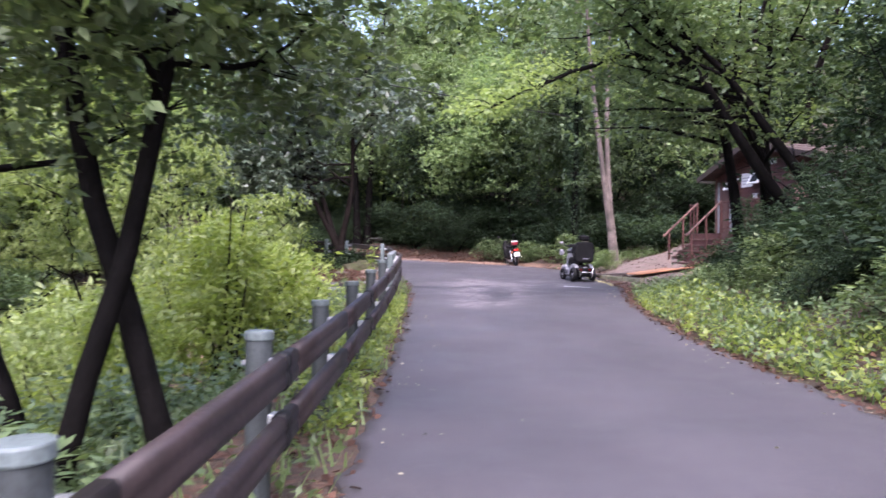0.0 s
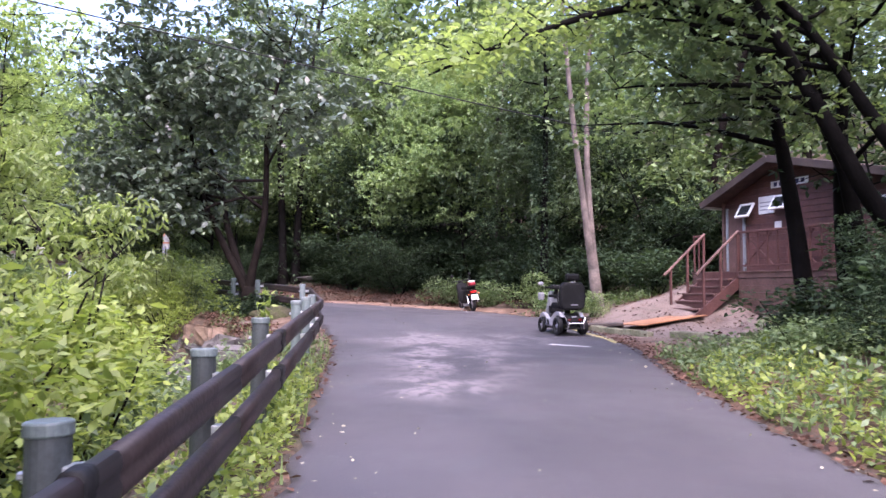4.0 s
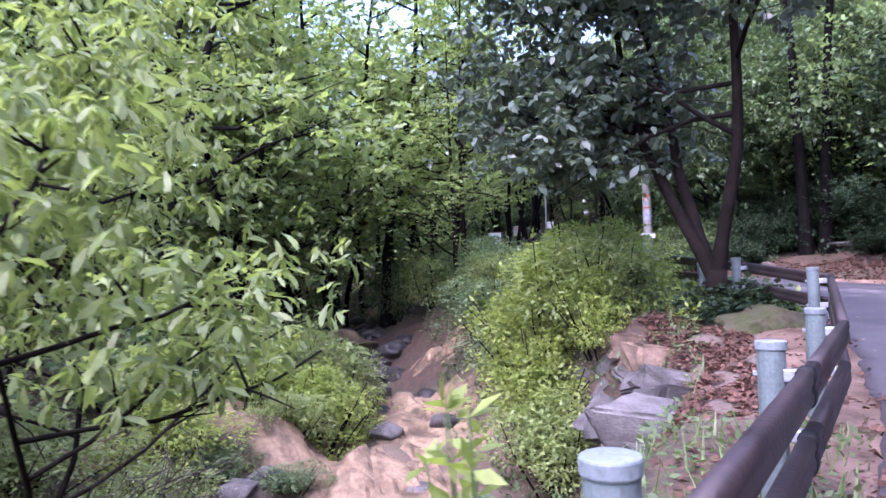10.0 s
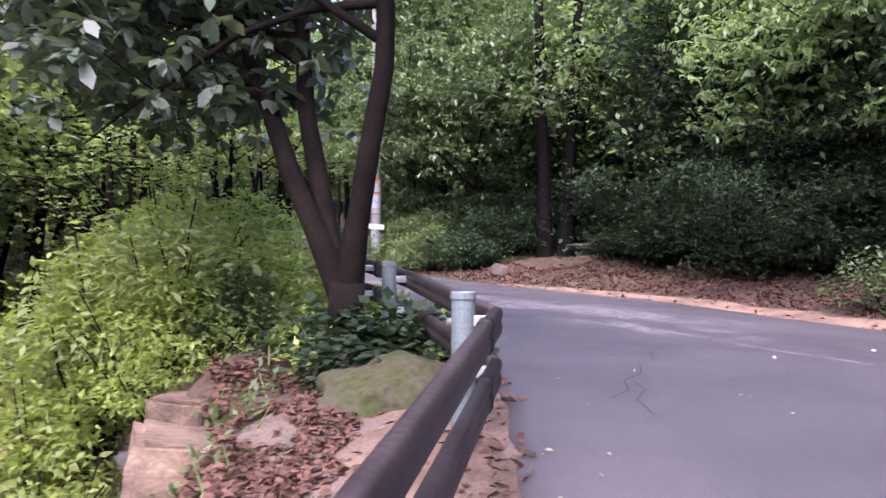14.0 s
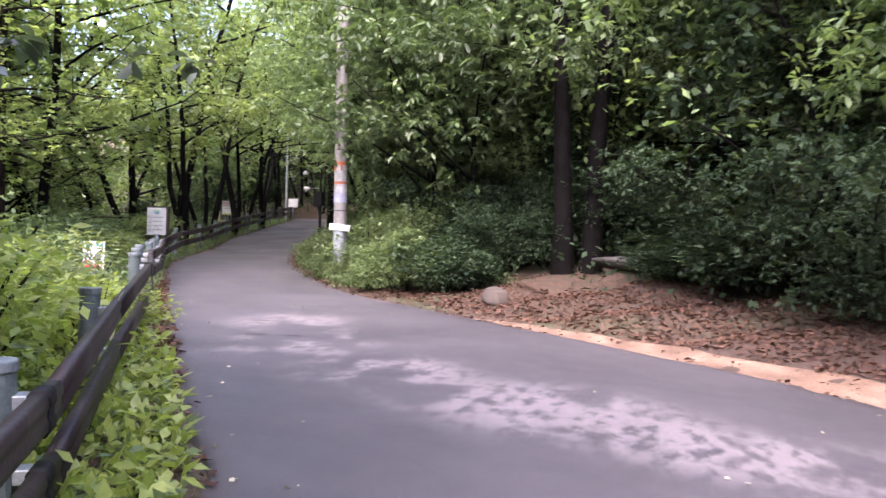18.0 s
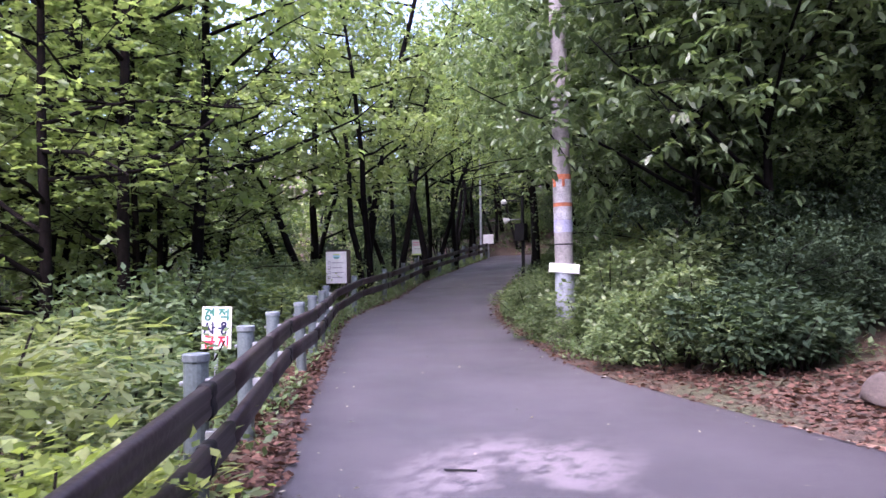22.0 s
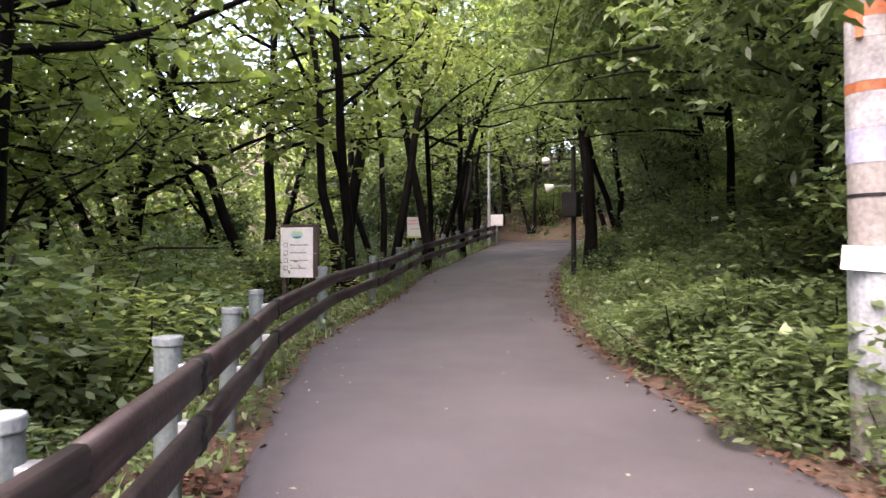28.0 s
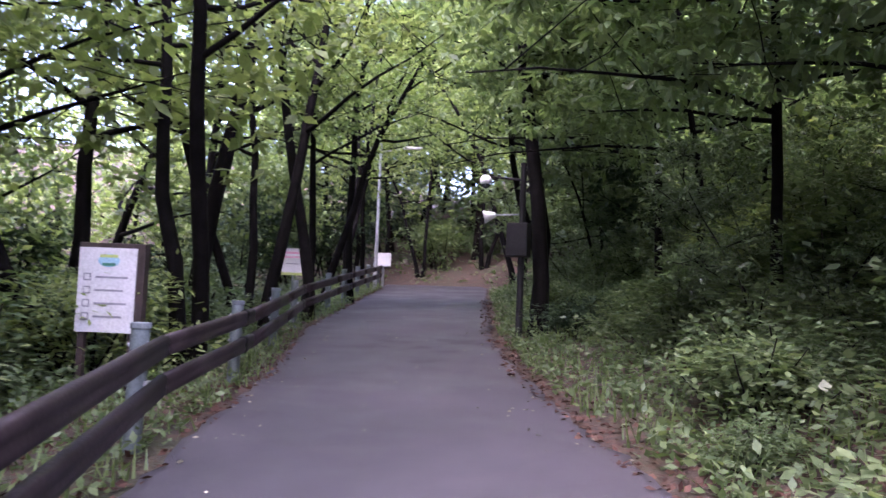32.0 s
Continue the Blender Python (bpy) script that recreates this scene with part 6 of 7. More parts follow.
def motorcycle(m):
    ob = thing("motorcycle", m, "small black and red motorcycle leaning on its stand", "motorcycle")
    wheel(ob, (0, -0.60, 0.27), 0.27, 0.10)
    wheel(ob, (0, 0.64, 0.27), 0.27, 0.09)
    part("side_body", profile([(-0.85, 0.70), (-0.2, 0.66), (0.02, 0.40), (0.30, 0.34), (0.34, 0.26), (-0.30, 0.24), (-0.55, 0.45), (-0.82, 0.58)], 0.26, Matrix.Rotation(radians(90), 4, "Z"), bevel=0.03), BLACK_SEAT, ob, "black side cover")
    part("leg_shield", profile([(0.30, 0.30), (0.48, 0.42), (0.42, 0.88), (0.34, 0.92), (0.30, 0.6)], 0.34, Matrix.Rotation(radians(90), 4, "Z"), bevel=0.03), BLACK_SEAT, ob, "black leg shield")
    part("seat", box(-0.14, 0.14, -0.75, 0.0, 0.70, 0.79, 0.035), BLACK_SEAT, ob, smooth=True)
    part("top_box", box(-0.11, 0.11, -0.90, -0.70, 0.82, 0.94, 0.03), RED, ob, "red top box")
    part("box_lid", box(-0.10, 0.10, -0.89, -0.71, 0.943, 0.98, 0.015), WHITE, ob, "white lid")
    part("rack", box(-0.10, 0.10, -0.95, -0.6, 0.795, 0.815), BLACK, ob)
    part("tail_lamp", box(-0.10, 0.10, -0.90, -0.84, 0.58, 0.66, 0.015), RED_LAMP, ob, "red tail lamp")
    part("number_plate", box(-0.11, 0.11, -0.945, -0.94, 0.38, 0.54), WHITE, ob, "white number plate")
    part("plate_holder", box(-0.06, 0.06, -0.94, -0.80, 0.42, 0.6), BLACK, ob)
    part("rear_guard", profile([(-0.88, 0.42), (-0.80, 0.58), (-0.6, 0.60), (-0.6, 0.57), (-0.78, 0.55), (-0.86, 0.41)], 0.12, Matrix.Rotation(radians(90), 4, "Z")), BLACK, ob)
    part("front_guard", profile([(0.34, 0.38), (0.5, 0.56), (0.74, 0.56), (0.9, 0.42), (0.88, 0.40), (0.73, 0.53), (0.52, 0.53), (0.37, 0.37)], 0.12, Matrix.Rotation(radians(90), 4, "Z")), RED, ob)
    for x in (-0.07, 0.07):
        part("fork", rod((x, 0.64, 0.27), (x, 0.40, 0.92), 0.022), CHROME, ob)
        part("shock", rod((x * 1.7, -0.6, 0.27), (x * 1.7, -0.5, 0.62), 0.025), CHROME, ob)
    part("handlebar", rod((-0.33, 0.30, 0.98), (0.33, 0.30, 0.98), 0.016), BLACK, ob)
    part("headlamp", ball((0, 0.44, 0.92), 0.10, (1, 0.8, 0.9)), BLACK, ob, smooth=True)
    for x in (-0.3, 0.3):
        mir = part("mirror_stem", rod((x * 0.8, 0.3, 0.98), (x, 0.28, 1.14), 0.007, sides=6), BLACK, ob)
        part("mirror", ball((x, 0.27, 1.17), 0.055, (1, 0.35, 0.8)), BLACK, mir, smooth=True)
        part("indicator", ball((x * 0.55, -0.88, 0.56), 0.03), ORANGE, ob, "orange indicator")
    part("engine", box(-0.12, 0.12, -0.35, 0.1, 0.16, 0.36, 0.03), STEEL, ob)
    part("silencer", rod((0.14, -0.85, 0.33), (0.14, -0.1, 0.24), 0.05, 0.035, bevel=0.01), CHROME, ob)
    part("stand", rod((-0.1, -0.1, 0.2), (-0.24, -0.02, 0.02), 0.012, sides=6), STEEL, ob)
    return ob


sx, sy = 3.78, 21.3
mobility_scooter(pose(sx, sy, float(road_z(sx, sy)) + 0.004, 0, 0, 9))
mx, my = 2.78, 29.7
motorcycle(pose(mx, my, float(road_z(mx, my)) + 0.004, 0, -9, 10))


# ---- stones ----
def stone_mesh(seed, mat, rough=0.22, flat=0.6, subdiv=3):
    """A worn block: a ball pushed about and cut by planes."""
    rng = np.random.default_rng(seed)
    bm = bmesh.new()
    bmesh.ops.create_icosphere(bm, subdivisions=subdiv, radius=0.62)
    cuts = [(Vector(rng.normal(size=3)).normalized(), rng.uniform(0.34, 0.5)) for _ in range(9)]
    off = Vector(rng.uniform(-50, 50, 3))
    for v in bm.verts:
        for nrm, d in cuts:
            k = v.co.dot(nrm) - d
            if k > 0:
                v.co -= nrm * k * 0.92
        v.co *= 1 + rough * 0.5 * noise.noise(v.co * 2.2 + off) + rough * 0.18 * noise.noise(v.co * 7 + off)
        v.co.z *= flat
    return bm_mesh("stone", bm, mat, True)


MOSS_ROCK = material("mossy brown rock", (0.042, 0.037, 0.026), 0.9, spec=0.1, vary=0.5, scale=4, fine=16, bump=1.0, dark=(0.035, 0.042, 0.016))
STONE_BROWN = material("brown stained stone", (0.115, 0.080, 0.056), 0.85, vary=0.45, scale=2, fine=16, bump=0.8, random=0.3)


def block_mesh(seed, mat):
    """A split, squared block with chipped edges."""
    rng = np.random.default_rng(seed)
    bm = bmesh.new()
    bmesh.ops.create_cube(bm, size=1)
    for v in bm.verts:
        v.co += Vector(rng.normal(0, 0.095, 3))
    bmesh.ops.bevel(bm, geom=bm.edges[:], offset=0.08, segments=2, affect="EDGES")
    bmesh.ops.subdivide_edges(bm, edges=bm.edges[:], cuts=2, use_grid_fill=True)
    off = Vector(rng.uniform(-50, 50, 3))
    for v in bm.verts:
        v.co += v.normal * (0.09 * noise.noise(v.co * 2.2 + off) + 0.035 * noise.noise(v.co * 6 + off))
    return bm_mesh("stone", bm, mat)


SQUARED = [block_mesh(260 + i, (STONE, STONE_BROWN, STONE, STONE_BROWN, STONE)[i % 5]) for i in range(7)]
BLOCKS = [stone_mesh(200 + i, STONE) for i in range(5)]
SLABS = [stone_mesh(210 + i, STONE_TAN, 0.2, 0.34) for i in range(4)]
DARKS = [stone_mesh(220 + i, STONE_DARK, 0.55, 0.6) for i in range(4)]


def stone(kind, x, y, z, size, turn, label, group, name="boulder", tilt=(0, 0)):
    ob = new(name, kind)
    s = size if isinstance(size, tuple) else (size, size, size)
    ob.matrix_world = pose(x, y, z, tilt[0], tilt[1], turn) @ Matrix.Diagonal((*s, 1))
    return tagged(ob, label, "rock", group)


stone(stone_mesh(240, STUMP, 0.15, 0.85), -5.05, 36.25, gz(-5.05, 36.25) + 0.11, (0.38, 0.36, 0.43), 20, "round grey-brown boulder on the dirt shoulder", "")
stone(BLOCKS[1], -3.2, 38.75, gz(-3.2, 38.75) + 0.12, (1.15, 0.7, 0.55), 30, "flat grey rock among fallen leaves", "")
stone(BLOCKS[2], -2.3, 39.4, gz(-2.3, 39.4) + 0.06, 0.5, 70, "small grey rock among fallen leaves", "")
stone(stone_mesh(243, MOSS_ROCK, 0.6, 0.5, 4), -2.62, 24.0, gz(-2.62, 24.0) + 0.04, (0.85, 1.05, 0.8), 58, "large mossy grey rock at the foot of the tree", "", tilt=(8, -14))
# the dry stone wall that holds the bank by the stream
for row in range(5):
    for k in range(6):
        y = 20.6 + k * 0.92 + 0.45 * (row % 2) + RNG.normal(0, 0.06)
        x = float(np.interp(y, (19, 21.4, 24.1, 25.9), (-2.45, -2.85, -4.25, -5.75))) - 0.12 * row + RNG.normal(0, 0.13)
        z = float(road_z(-2.2, y)) - 0.47 - row * 0.39
        slant = 32 if y > 21.4 else 18
        stone(SQUARED[(k * 2 + row * 3) % 7], x, y, z, (RNG.uniform(0.5, 0.95), RNG.uniform(0.62, 1.02), RNG.uniform(0.30, 0.46)), RNG.choice((0, 180)) + slant + RNG.normal(0, 16), "rough squared block of the dry stone bank wall", "bank wall stones", "wall_stone", (RNG.normal(0, 8), RNG.normal(-4, 9)))
# bedrock and boulders in the stream bed
def bedrock():
    """Terraced bedrock that floors the stream, its rim sunk in the soil."""
    u, y = np.meshgrid(np.arange(-3.4, 3.41, 0.08), np.arange(13.5, 30, 0.08))
    x = np.interp(y, GULLY_Y, GULLY_X) + u / 0.75
    v = 2.6 * wander(x * 0.7, y * 1.1, 5.0, 31) + 0.30 * wander(x, y, 1.1, 32) + 0.10 * wander(x, y, 0.4, 35)
    f = v - np.floor(v)
    step = np.floor(v) + np.clip((f - 0.94) / 0.06, 0, 1)
    crack = np.exp(-(wander(x * 1.6, y, 2.6, 36) / 0.07) ** 2) + np.exp(-(wander(x, y * 1.5, 3.1, 37) / 0.06) ** 2)
    rim = np.clip((np.abs(u) + 0.5 * wander(x, y, 1.6, 33) - 2.3) / 0.9, 0, 1)
    z = ground_z(x, y) - np.clip(gaps(x, y)[0] - 4, 0, 2) * 0.09 * wander(x, y, 1.1, 4) - 0.07 * crack + 0.16 + 0.17 * step + 0.04 * f + 0.006 * wander(x, y, 0.7, 34) - 0.10 * np.clip(1 - np.abs(f - 0.06) / 0.06, 0, 1) - 0.95 * rim ** 2
    ny, nx = x.shape
    idx = np.arange(ny * nx).reshape(ny, nx)
    faces = np.stack((idx[:-1, :-1], idx[:-1, 1:], idx[1:, 1:], idx[1:, :-1]), -1).reshape(-1, 4)
    tagged(new("bedrock", mesh("bedrock", np.stack((x, y, z), -1).reshape(-1, 3), faces, STONE_TAN)), "broad tan bedrock shelves of the dry stream bed", "rock", kind="structure")


bedrock()
for k in range(104):
    y = RNG.uniform(25.5, 46)
    x = float(np.interp(y, GULLY_Y, GULLY_X)) + RNG.normal(0, 1.25)
    s = RNG.uniform(0.3, 0.95)
    stone(DARKS[k % 4], x, y, gz(x, y) + 0.1 * s, s, RNG.uniform(0, 360), "dark wet boulder in the stream bed, gully shade put in its colour", "stream boulders", tilt=tuple(RNG.normal(0, 10, 2)))
for k in range(10):
    y = RNG.uniform(33, 46)
    x = float(np.interp(y, GULLY_Y, GULLY_X)) + RNG.normal(0, 0.9)
    stone(SLABS[k % 4], x, y, gz(x, y) + 0.22, RNG.uniform(0.9, 1.6), RNG.uniform(0, 360), "pale flat rock in the stream bed", "pale stream rocks", tilt=tuple(RNG.normal(0, 8, 2)))
for k in range(14):
    y = RNG.uniform(16, 28)
    x = float(edge_left(y)) - RNG.uniform(3.9, 9)
    s = RNG.uniform(0.3, 0.8)
    stone(BLOCKS[k % 5], x, y, gz(x, y) + 0.06, s, RNG.uniform(0, 360), "grey boulder beside the stream bed", "stream boulders", tilt=tuple(RNG.normal(0, 8, 2)))

# ---- kerb and ramp by the hut ----
KERB = [Vector((4.55, 22.7, 0)), Vector((5.35, 20.35, 0)), Vector((5.55, 19.75, 0)), Vector((6.55, 17.6, 0))]


def kerb_stone(a, b, w=0.16):
    d = (b - a).length
    c = (a + b) / 2
    z = gz(c.x, c.y) - 0.1
    ob = new("kerb_stone", bm_mesh("kerb_stone", box(-w / 2, w / 2, -d / 2 + 0.01, d / 2 - 0.01, 0, 0.22, 0.02), MOSSY))
    ob.matrix_world = pose(c.x, c.y, z, RNG.normal(0, 1), RNG.normal(0, 2), math.degrees(math.atan2(-(b - a).x, (b - a).y)))
    return tagged(ob, "mossy concrete kerb stone at the edge of the dirt apron", "kerb", "kerb stones")


for a, b, n in ((KERB[0], KERB[1], 3), (KERB[2], KERB[3], 3)):
    for k in range(n):
        kerb_stone(a.lerp(b, k / n), a.lerp(b, (k + 1) / n))
px, py = 4.95, 22.35
ob = new("drain_plate", bm_mesh("drain_plate", box(-0.5, 0.5, -0.28, 0.28, 0, 0.06, 0.01), DARKWOOD))
ob.matrix_world = pose(px, py, gz(px, py) + 0.07, 0, -3, -20)
tagged(ob, "dark weathered board laid over the gutter", "board")
px, py = 6.35, 22.15
ob = new("plywood_sheet", bm_mesh("plywood_sheet", box(-0.95, 0.95, -0.36, 0.36, 0, 0.025, 0.004), PLY))
ob.matrix_world = pose(px, py, gz(px, py) + 0.06, 0, -6, 22)
tagged(ob, "orange plywood sheet lying on the dirt as a ramp", "board")

# ---- utility pole ----
PX, PY_ = -9.62, 39.2
PZ = gz(PX, PY_)
pole = thing("utility_pole", pose(PX, PY_, PZ, 0.3, -0.4, 0), "pale concrete utility pole with faded posters and orange tape", "utility pole")
part("shaft", rod((0, 0, -0.4), (0, 0, 9.2), 0.152, 0.115, 22), CONCRETE, pole, smooth=False)
for pname, mat, z0, z1, lab in (("lower_wrap", GREYBLUE, 0.38, 1.16, "grey-blue plastic wrap"), ("poster_band", LILAC, 1.72, 1.92, "faded lilac poster"), ("poster_band", POSTER, 1.92, 2.13, "white poster"), ("tape_band", ORANGE, 2.13, 2.19, "orange tape"), ("poster_band", POSTER, 2.19, 2.44, "white poster"), ("tape_band", ORANGE, 2.56, 2.64, "orange tape"), ("poster_band", POSTER, 2.44, 2.56, "white poster"), ("tie", BLACK, 1.52, 1.545, "thin wire tie"), ("tie", BLACK, 3.9, 3.93, "thin wire tie")):
    bm = bmesh.new()
    r = 0.152 - 0.004 * (z0 + z1) / 2 + 0.004
    bmesh.ops.create_cone(bm, cap_ends=False, segments=22, radius1=r, radius2=r, depth=z1 - z0 - 0.004)
    bmesh.ops.translate(bm, vec=(0, 0, (z0 + z1) / 2), verts=bm.verts)
    part(pname, bm, mat, pole, lab)
for x in (-0.055, 0.1):
    part("tape_strip", box(x - 0.02, x + 0.02, -0.162, -0.14, 2.44, 2.56), ORANGE, pole, "torn orange tape")
part("address_plate", box(-0.24, 0.24, -0.19, -0.165, 1.09, 1.23, 0.004, m=pose(-0.07, 0, 0, 0, 5, 14)), WHITE, pole, "white address plate, slightly tilted")
part("plate_print", box(-0.16, 0.16, -0.194, -0.189, 1.135, 1.185, m=pose(-0.07, 0, 0, 0, 5, 14)), BLUE_INK, pole)

cable = bpy.data.curves.new("overhead_cable", "CURVE")
cable.dimensions, cable.bevel_depth = "3D", 0.013
run = cable.splines.new("POLY")
run.points.add(24)
for k in range(25):
    u = k / 24
    run.points[k].co = (-20 + 28.9 * u, 14 + 9.5 * u, 8.1 - 3.5 * u - 0.25 * math.sin(math.pi * u), 1)
cable.materials.append(BLACK)
tagged(new("overhead_cable", cable), "thin black overhead cable that runs to the hut", "cable")

# ---- signs ----
# two columns of three syllables, read down: drawn stroke by stroke
STROKES = {
    "gyeong": ((.12, .92, .50, .92), (.50, .92, .20, .52), (.55, .78, .82, .78), (.55, .62, .82, .62), (.82, .98, .82, .40), (.35, .22, "o", .19)),
    "jeok": ((.10, .92, .58, .92), (.34, .92, .12, .50), (.34, .80, .58, .50), (.60, .72, .84, .72), (.84, .98, .84, .40), (.25, .30, .84, .30), (.84, .30, .84, .02)),
    "sa": ((.34, .92, .08, .15), (.34, .70, .62, .15), (.78, .98, .78, .02), (.78, .55, .98, .55)),
    "yong": ((.50, .82, "o", .16), (.36, .64, .36, .48), (.64, .64, .64, .48), (.06, .48, .94, .48), (.50, .20, "o", .18)),
    "geum": ((.18, .94, .80, .94), (.80, .94, .76, .62), (.04, .50, .96, .50), (.20, .32, .80, .32), (.20, .32, .20, .02), (.80, .32, .80, .02), (.20, .02, .80, .02)),
    "ji": ((.08, .86, .62, .86), (.36, .86, .06, .12), (.36, .62, .64, .12), (.84, .98, .84, .02)),
}


def syllable(key, x, z, w, h):
    bm = bmesh.new()
    for s in STROKES[key]:
        segs = []
        if s[2] == "o":
            ring = [(s[0] + s[3] * math.cos(a), s[1] + s[3] * math.sin(a)) for a in np.linspace(0, 2 * math.pi, 15)]
            segs = list(zip(ring[:-1], ring[1:]))
        else:
            segs = [((s[0], s[1]), (s[2], s[3]))]
        for (a, b), (c, d) in segs:
            p, q = Vector((x + a * w, 0, z + b * h)), Vector((x + c * w, 0, z + d * h))
            u = (q - p).normalized()
            v = Vector((-u.z, 0, u.x)) * 0.0115
            e = u * 0.006
            vs = [bm.verts.new(k) for k in (p - e - v, q + e - v, q + e + v, p - e + v)]
            f = bm.faces.new(vs)
            out = bmesh.ops.extrude_face_region(bm, geom=[f])
            bmesh.ops.translate(bm, vec=(0, -0.003, 0), verts=[g for g in out["geom"] if isinstance(g, bmesh.types.BMVert)])
    return bm


def horn_sign():
    m = pose(-11.40, 33.94, 1.68, 0, 1.5, 41)
    ob = thing("horn_sign", m, "white sign with green, navy and red Korean lettering beside the rail", "sign")
    part("panel", box(-0.165, 0.165, 0, 0.012, -0.24, 0.24, 0.003), WHITE, ob)
    for col, keys in ((-0.145, ("gyeong", "sa", "geum")), (0.015, ("jeok", "yong", "ji"))):
        for r, k in enumerate(keys):
            part("syllable", syllable(k, col, 0.085 - r * 0.155, 0.13, 0.135), (GREEN_INK, NAVY_INK, RED_INK)[r], ob, ("green syllable", "navy syllable", "red syllable")[r])
    part("stake", box(-0.02, 0.02, 0.012, 0.04, -1.25, 0.2, 0.004), STEEL, ob, "thin steel stake")
    return ob


horn_sign()


def info_board():
    ob = thing("park_board", pose(-18.63, 43.32, 2.46, 0, 0, 22) @ Matrix.Scale(0.88, 4), "white park notice board in a dark frame behind the rail", "sign")
    part("case", box(-0.37, 0.42, 0.01, 0.14, -0.52, 0.54, 0.01), DARKWOOD, ob, "dark wooden case")
    part("panel", box(-0.36, 0.33, -0.01, 0.008, -0.52, 0.48, 0.003), WHITE, ob)
    bm = bmesh.new()
    bmesh.ops.create_cone(bm, cap_ends=True, segments=24, radius1=0.13, radius2=0.13, depth=0.006)
    bmesh.ops.transform(bm, matrix=Matrix.Translation((0, -0.012, 0.33)) @ Matrix.Rotation(radians(90), 4, "X") @ Matrix.Diagonal((1, 0.6, 1, 1)), verts=bm.verts)
    emblem = part("emblem", bm, BLUE_INK, ob, "blue and green oval emblem")
    part("emblem_arc", box(-0.11, 0.11, -0.017, -0.014, 0.365, 0.40, 0.0), LIME_INK, emblem)
    part("emblem_hill", box(-0.08, 0.08, -0.017, -0.014, 0.265, 0.30, 0.0), GREEN_INK, emblem)
    for k in range(4):
        z = 0.13 - k * 0.155
        part("icon", box(-0.29, -0.20, -0.016, -0.0105, z - 0.045, z + 0.045), GREY_INK, ob, "framed icon")
        part("icon_face", box(-0.275, -0.215, -0.019, -0.0165, z - 0.03, z + 0.03), WHITE, ob)
        part("text_bar", box(-0.15, 0.24 - 0.05 * (k % 2), -0.015, -0.0105, z - 0.012, z + 0.012), GREY_INK, ob)
    for x in (-0.3, 0.3):
        part("leg", box(x - 0.04, x + 0.04, 0.03, 0.11, -1.6, -0.52, 0.006), DARKWOOD, ob)
    return ob


info_board()
sign_board(pose(-22.05, 51.4, 3.26, 0, 0, 24), 0.47, 0.6, "pink_notice", "white notice with pink print and a green lower edge", [("print_bar", PINK_INK, -0.2, 0.2, 0.17, 0.22), ("print_bar", PINK_INK, -0.2, 0.2, 0.08, 0.12), ("print_bar", GREY_INK, -0.14, 0.14, -0.06, -0.04), ("green_edge", LIME_INK, -0.26, 0.26, -0.31, -0.25)])
ob = thing("notice_stake", pose(-22.06, 51.45, gz(-22.06, 51.45)), "thin steel stake that holds the pink notice", "stake")
part("rod", rod((0, 0, -0.2), (0, 0, 3.3 - gz(-22.06, 51.45)), 0.02, sides=8), STEEL, ob)
bx, by = -25.3, 61.8
ob = thing("meter_box", pose(bx, by, gz(bx, by), 0, 0, 24), "white metal box on a post beside the rail's end", "box")
part("casing", box(-0.28, 0.28, -0.1, 0.1, 0.75, 1.25, 0.02), WHITE, ob)
part("post", rod((0, 0, -0.2), (0, 0, 0.75), 0.05), STEEL, ob)


def camera_mast(x, y):
    ob = thing("surveillance_mast", pose(x, y, gz(x, y)), "dark mast with a white dome and a small white loudspeaker", "mast")
    part("mast", rod((0, 0, -0.2), (0, 0, 2.9), 0.06, 0.05, 12), BLACK, ob)
    arm = part("arm", rod((0, 0, 2.62), (-0.62, -0.1, 2.68), 0.02, sides=8), BLACK, ob)
    part("dome", ball((-0.62, -0.1, 2.62), 0.10, (1, 1, 0.9), 3), WHITE, arm, "white dome", smooth=True)
    part("dome_lens", ball((-0.62, -0.1, 2.54), 0.075, (1, 1, 0.8), 2), GLASS, arm, "dark dome lens", smooth=True)
    part("control_box", box(-0.22, 0.14, -0.16, 0.08, 1.35, 1.9, 0.02), BLACK, ob)
    part("speaker", rod((-0.62, -0.12, 2.0), (-0.45, -0.05, 2.05), 0.11, 0.04, 14), WHITE, ob, "white horn loudspeaker")
    part("speaker_bar", rod((0, 0, 2.05), (-0.5, -0.06, 2.04), 0.015, sides=6), STEEL, ob)
    return ob


camera_mast(-15.95, 49.05)


def street_lamp(x, y):
    ob = thing("street_lamp", pose(x, y, gz(x, y), 0, 0, 20), "slim grey street lamp with a flat white head", "street lamp")
    part("mast", rod((0, 0, -0.2), (0, 0, 5.2), 0.07, 0.05, 12), STEEL, ob)
    part("arm", rod((0, 0, 4.9), (1.0, 0, 5.05), 0.025, sides=8), STEEL, ob)
    part("head", box(0.8, 1.5, -0.09, 0.09, 5.02, 5.1, 0.02), WHITE, ob, "flat white lamp head")
    return ob


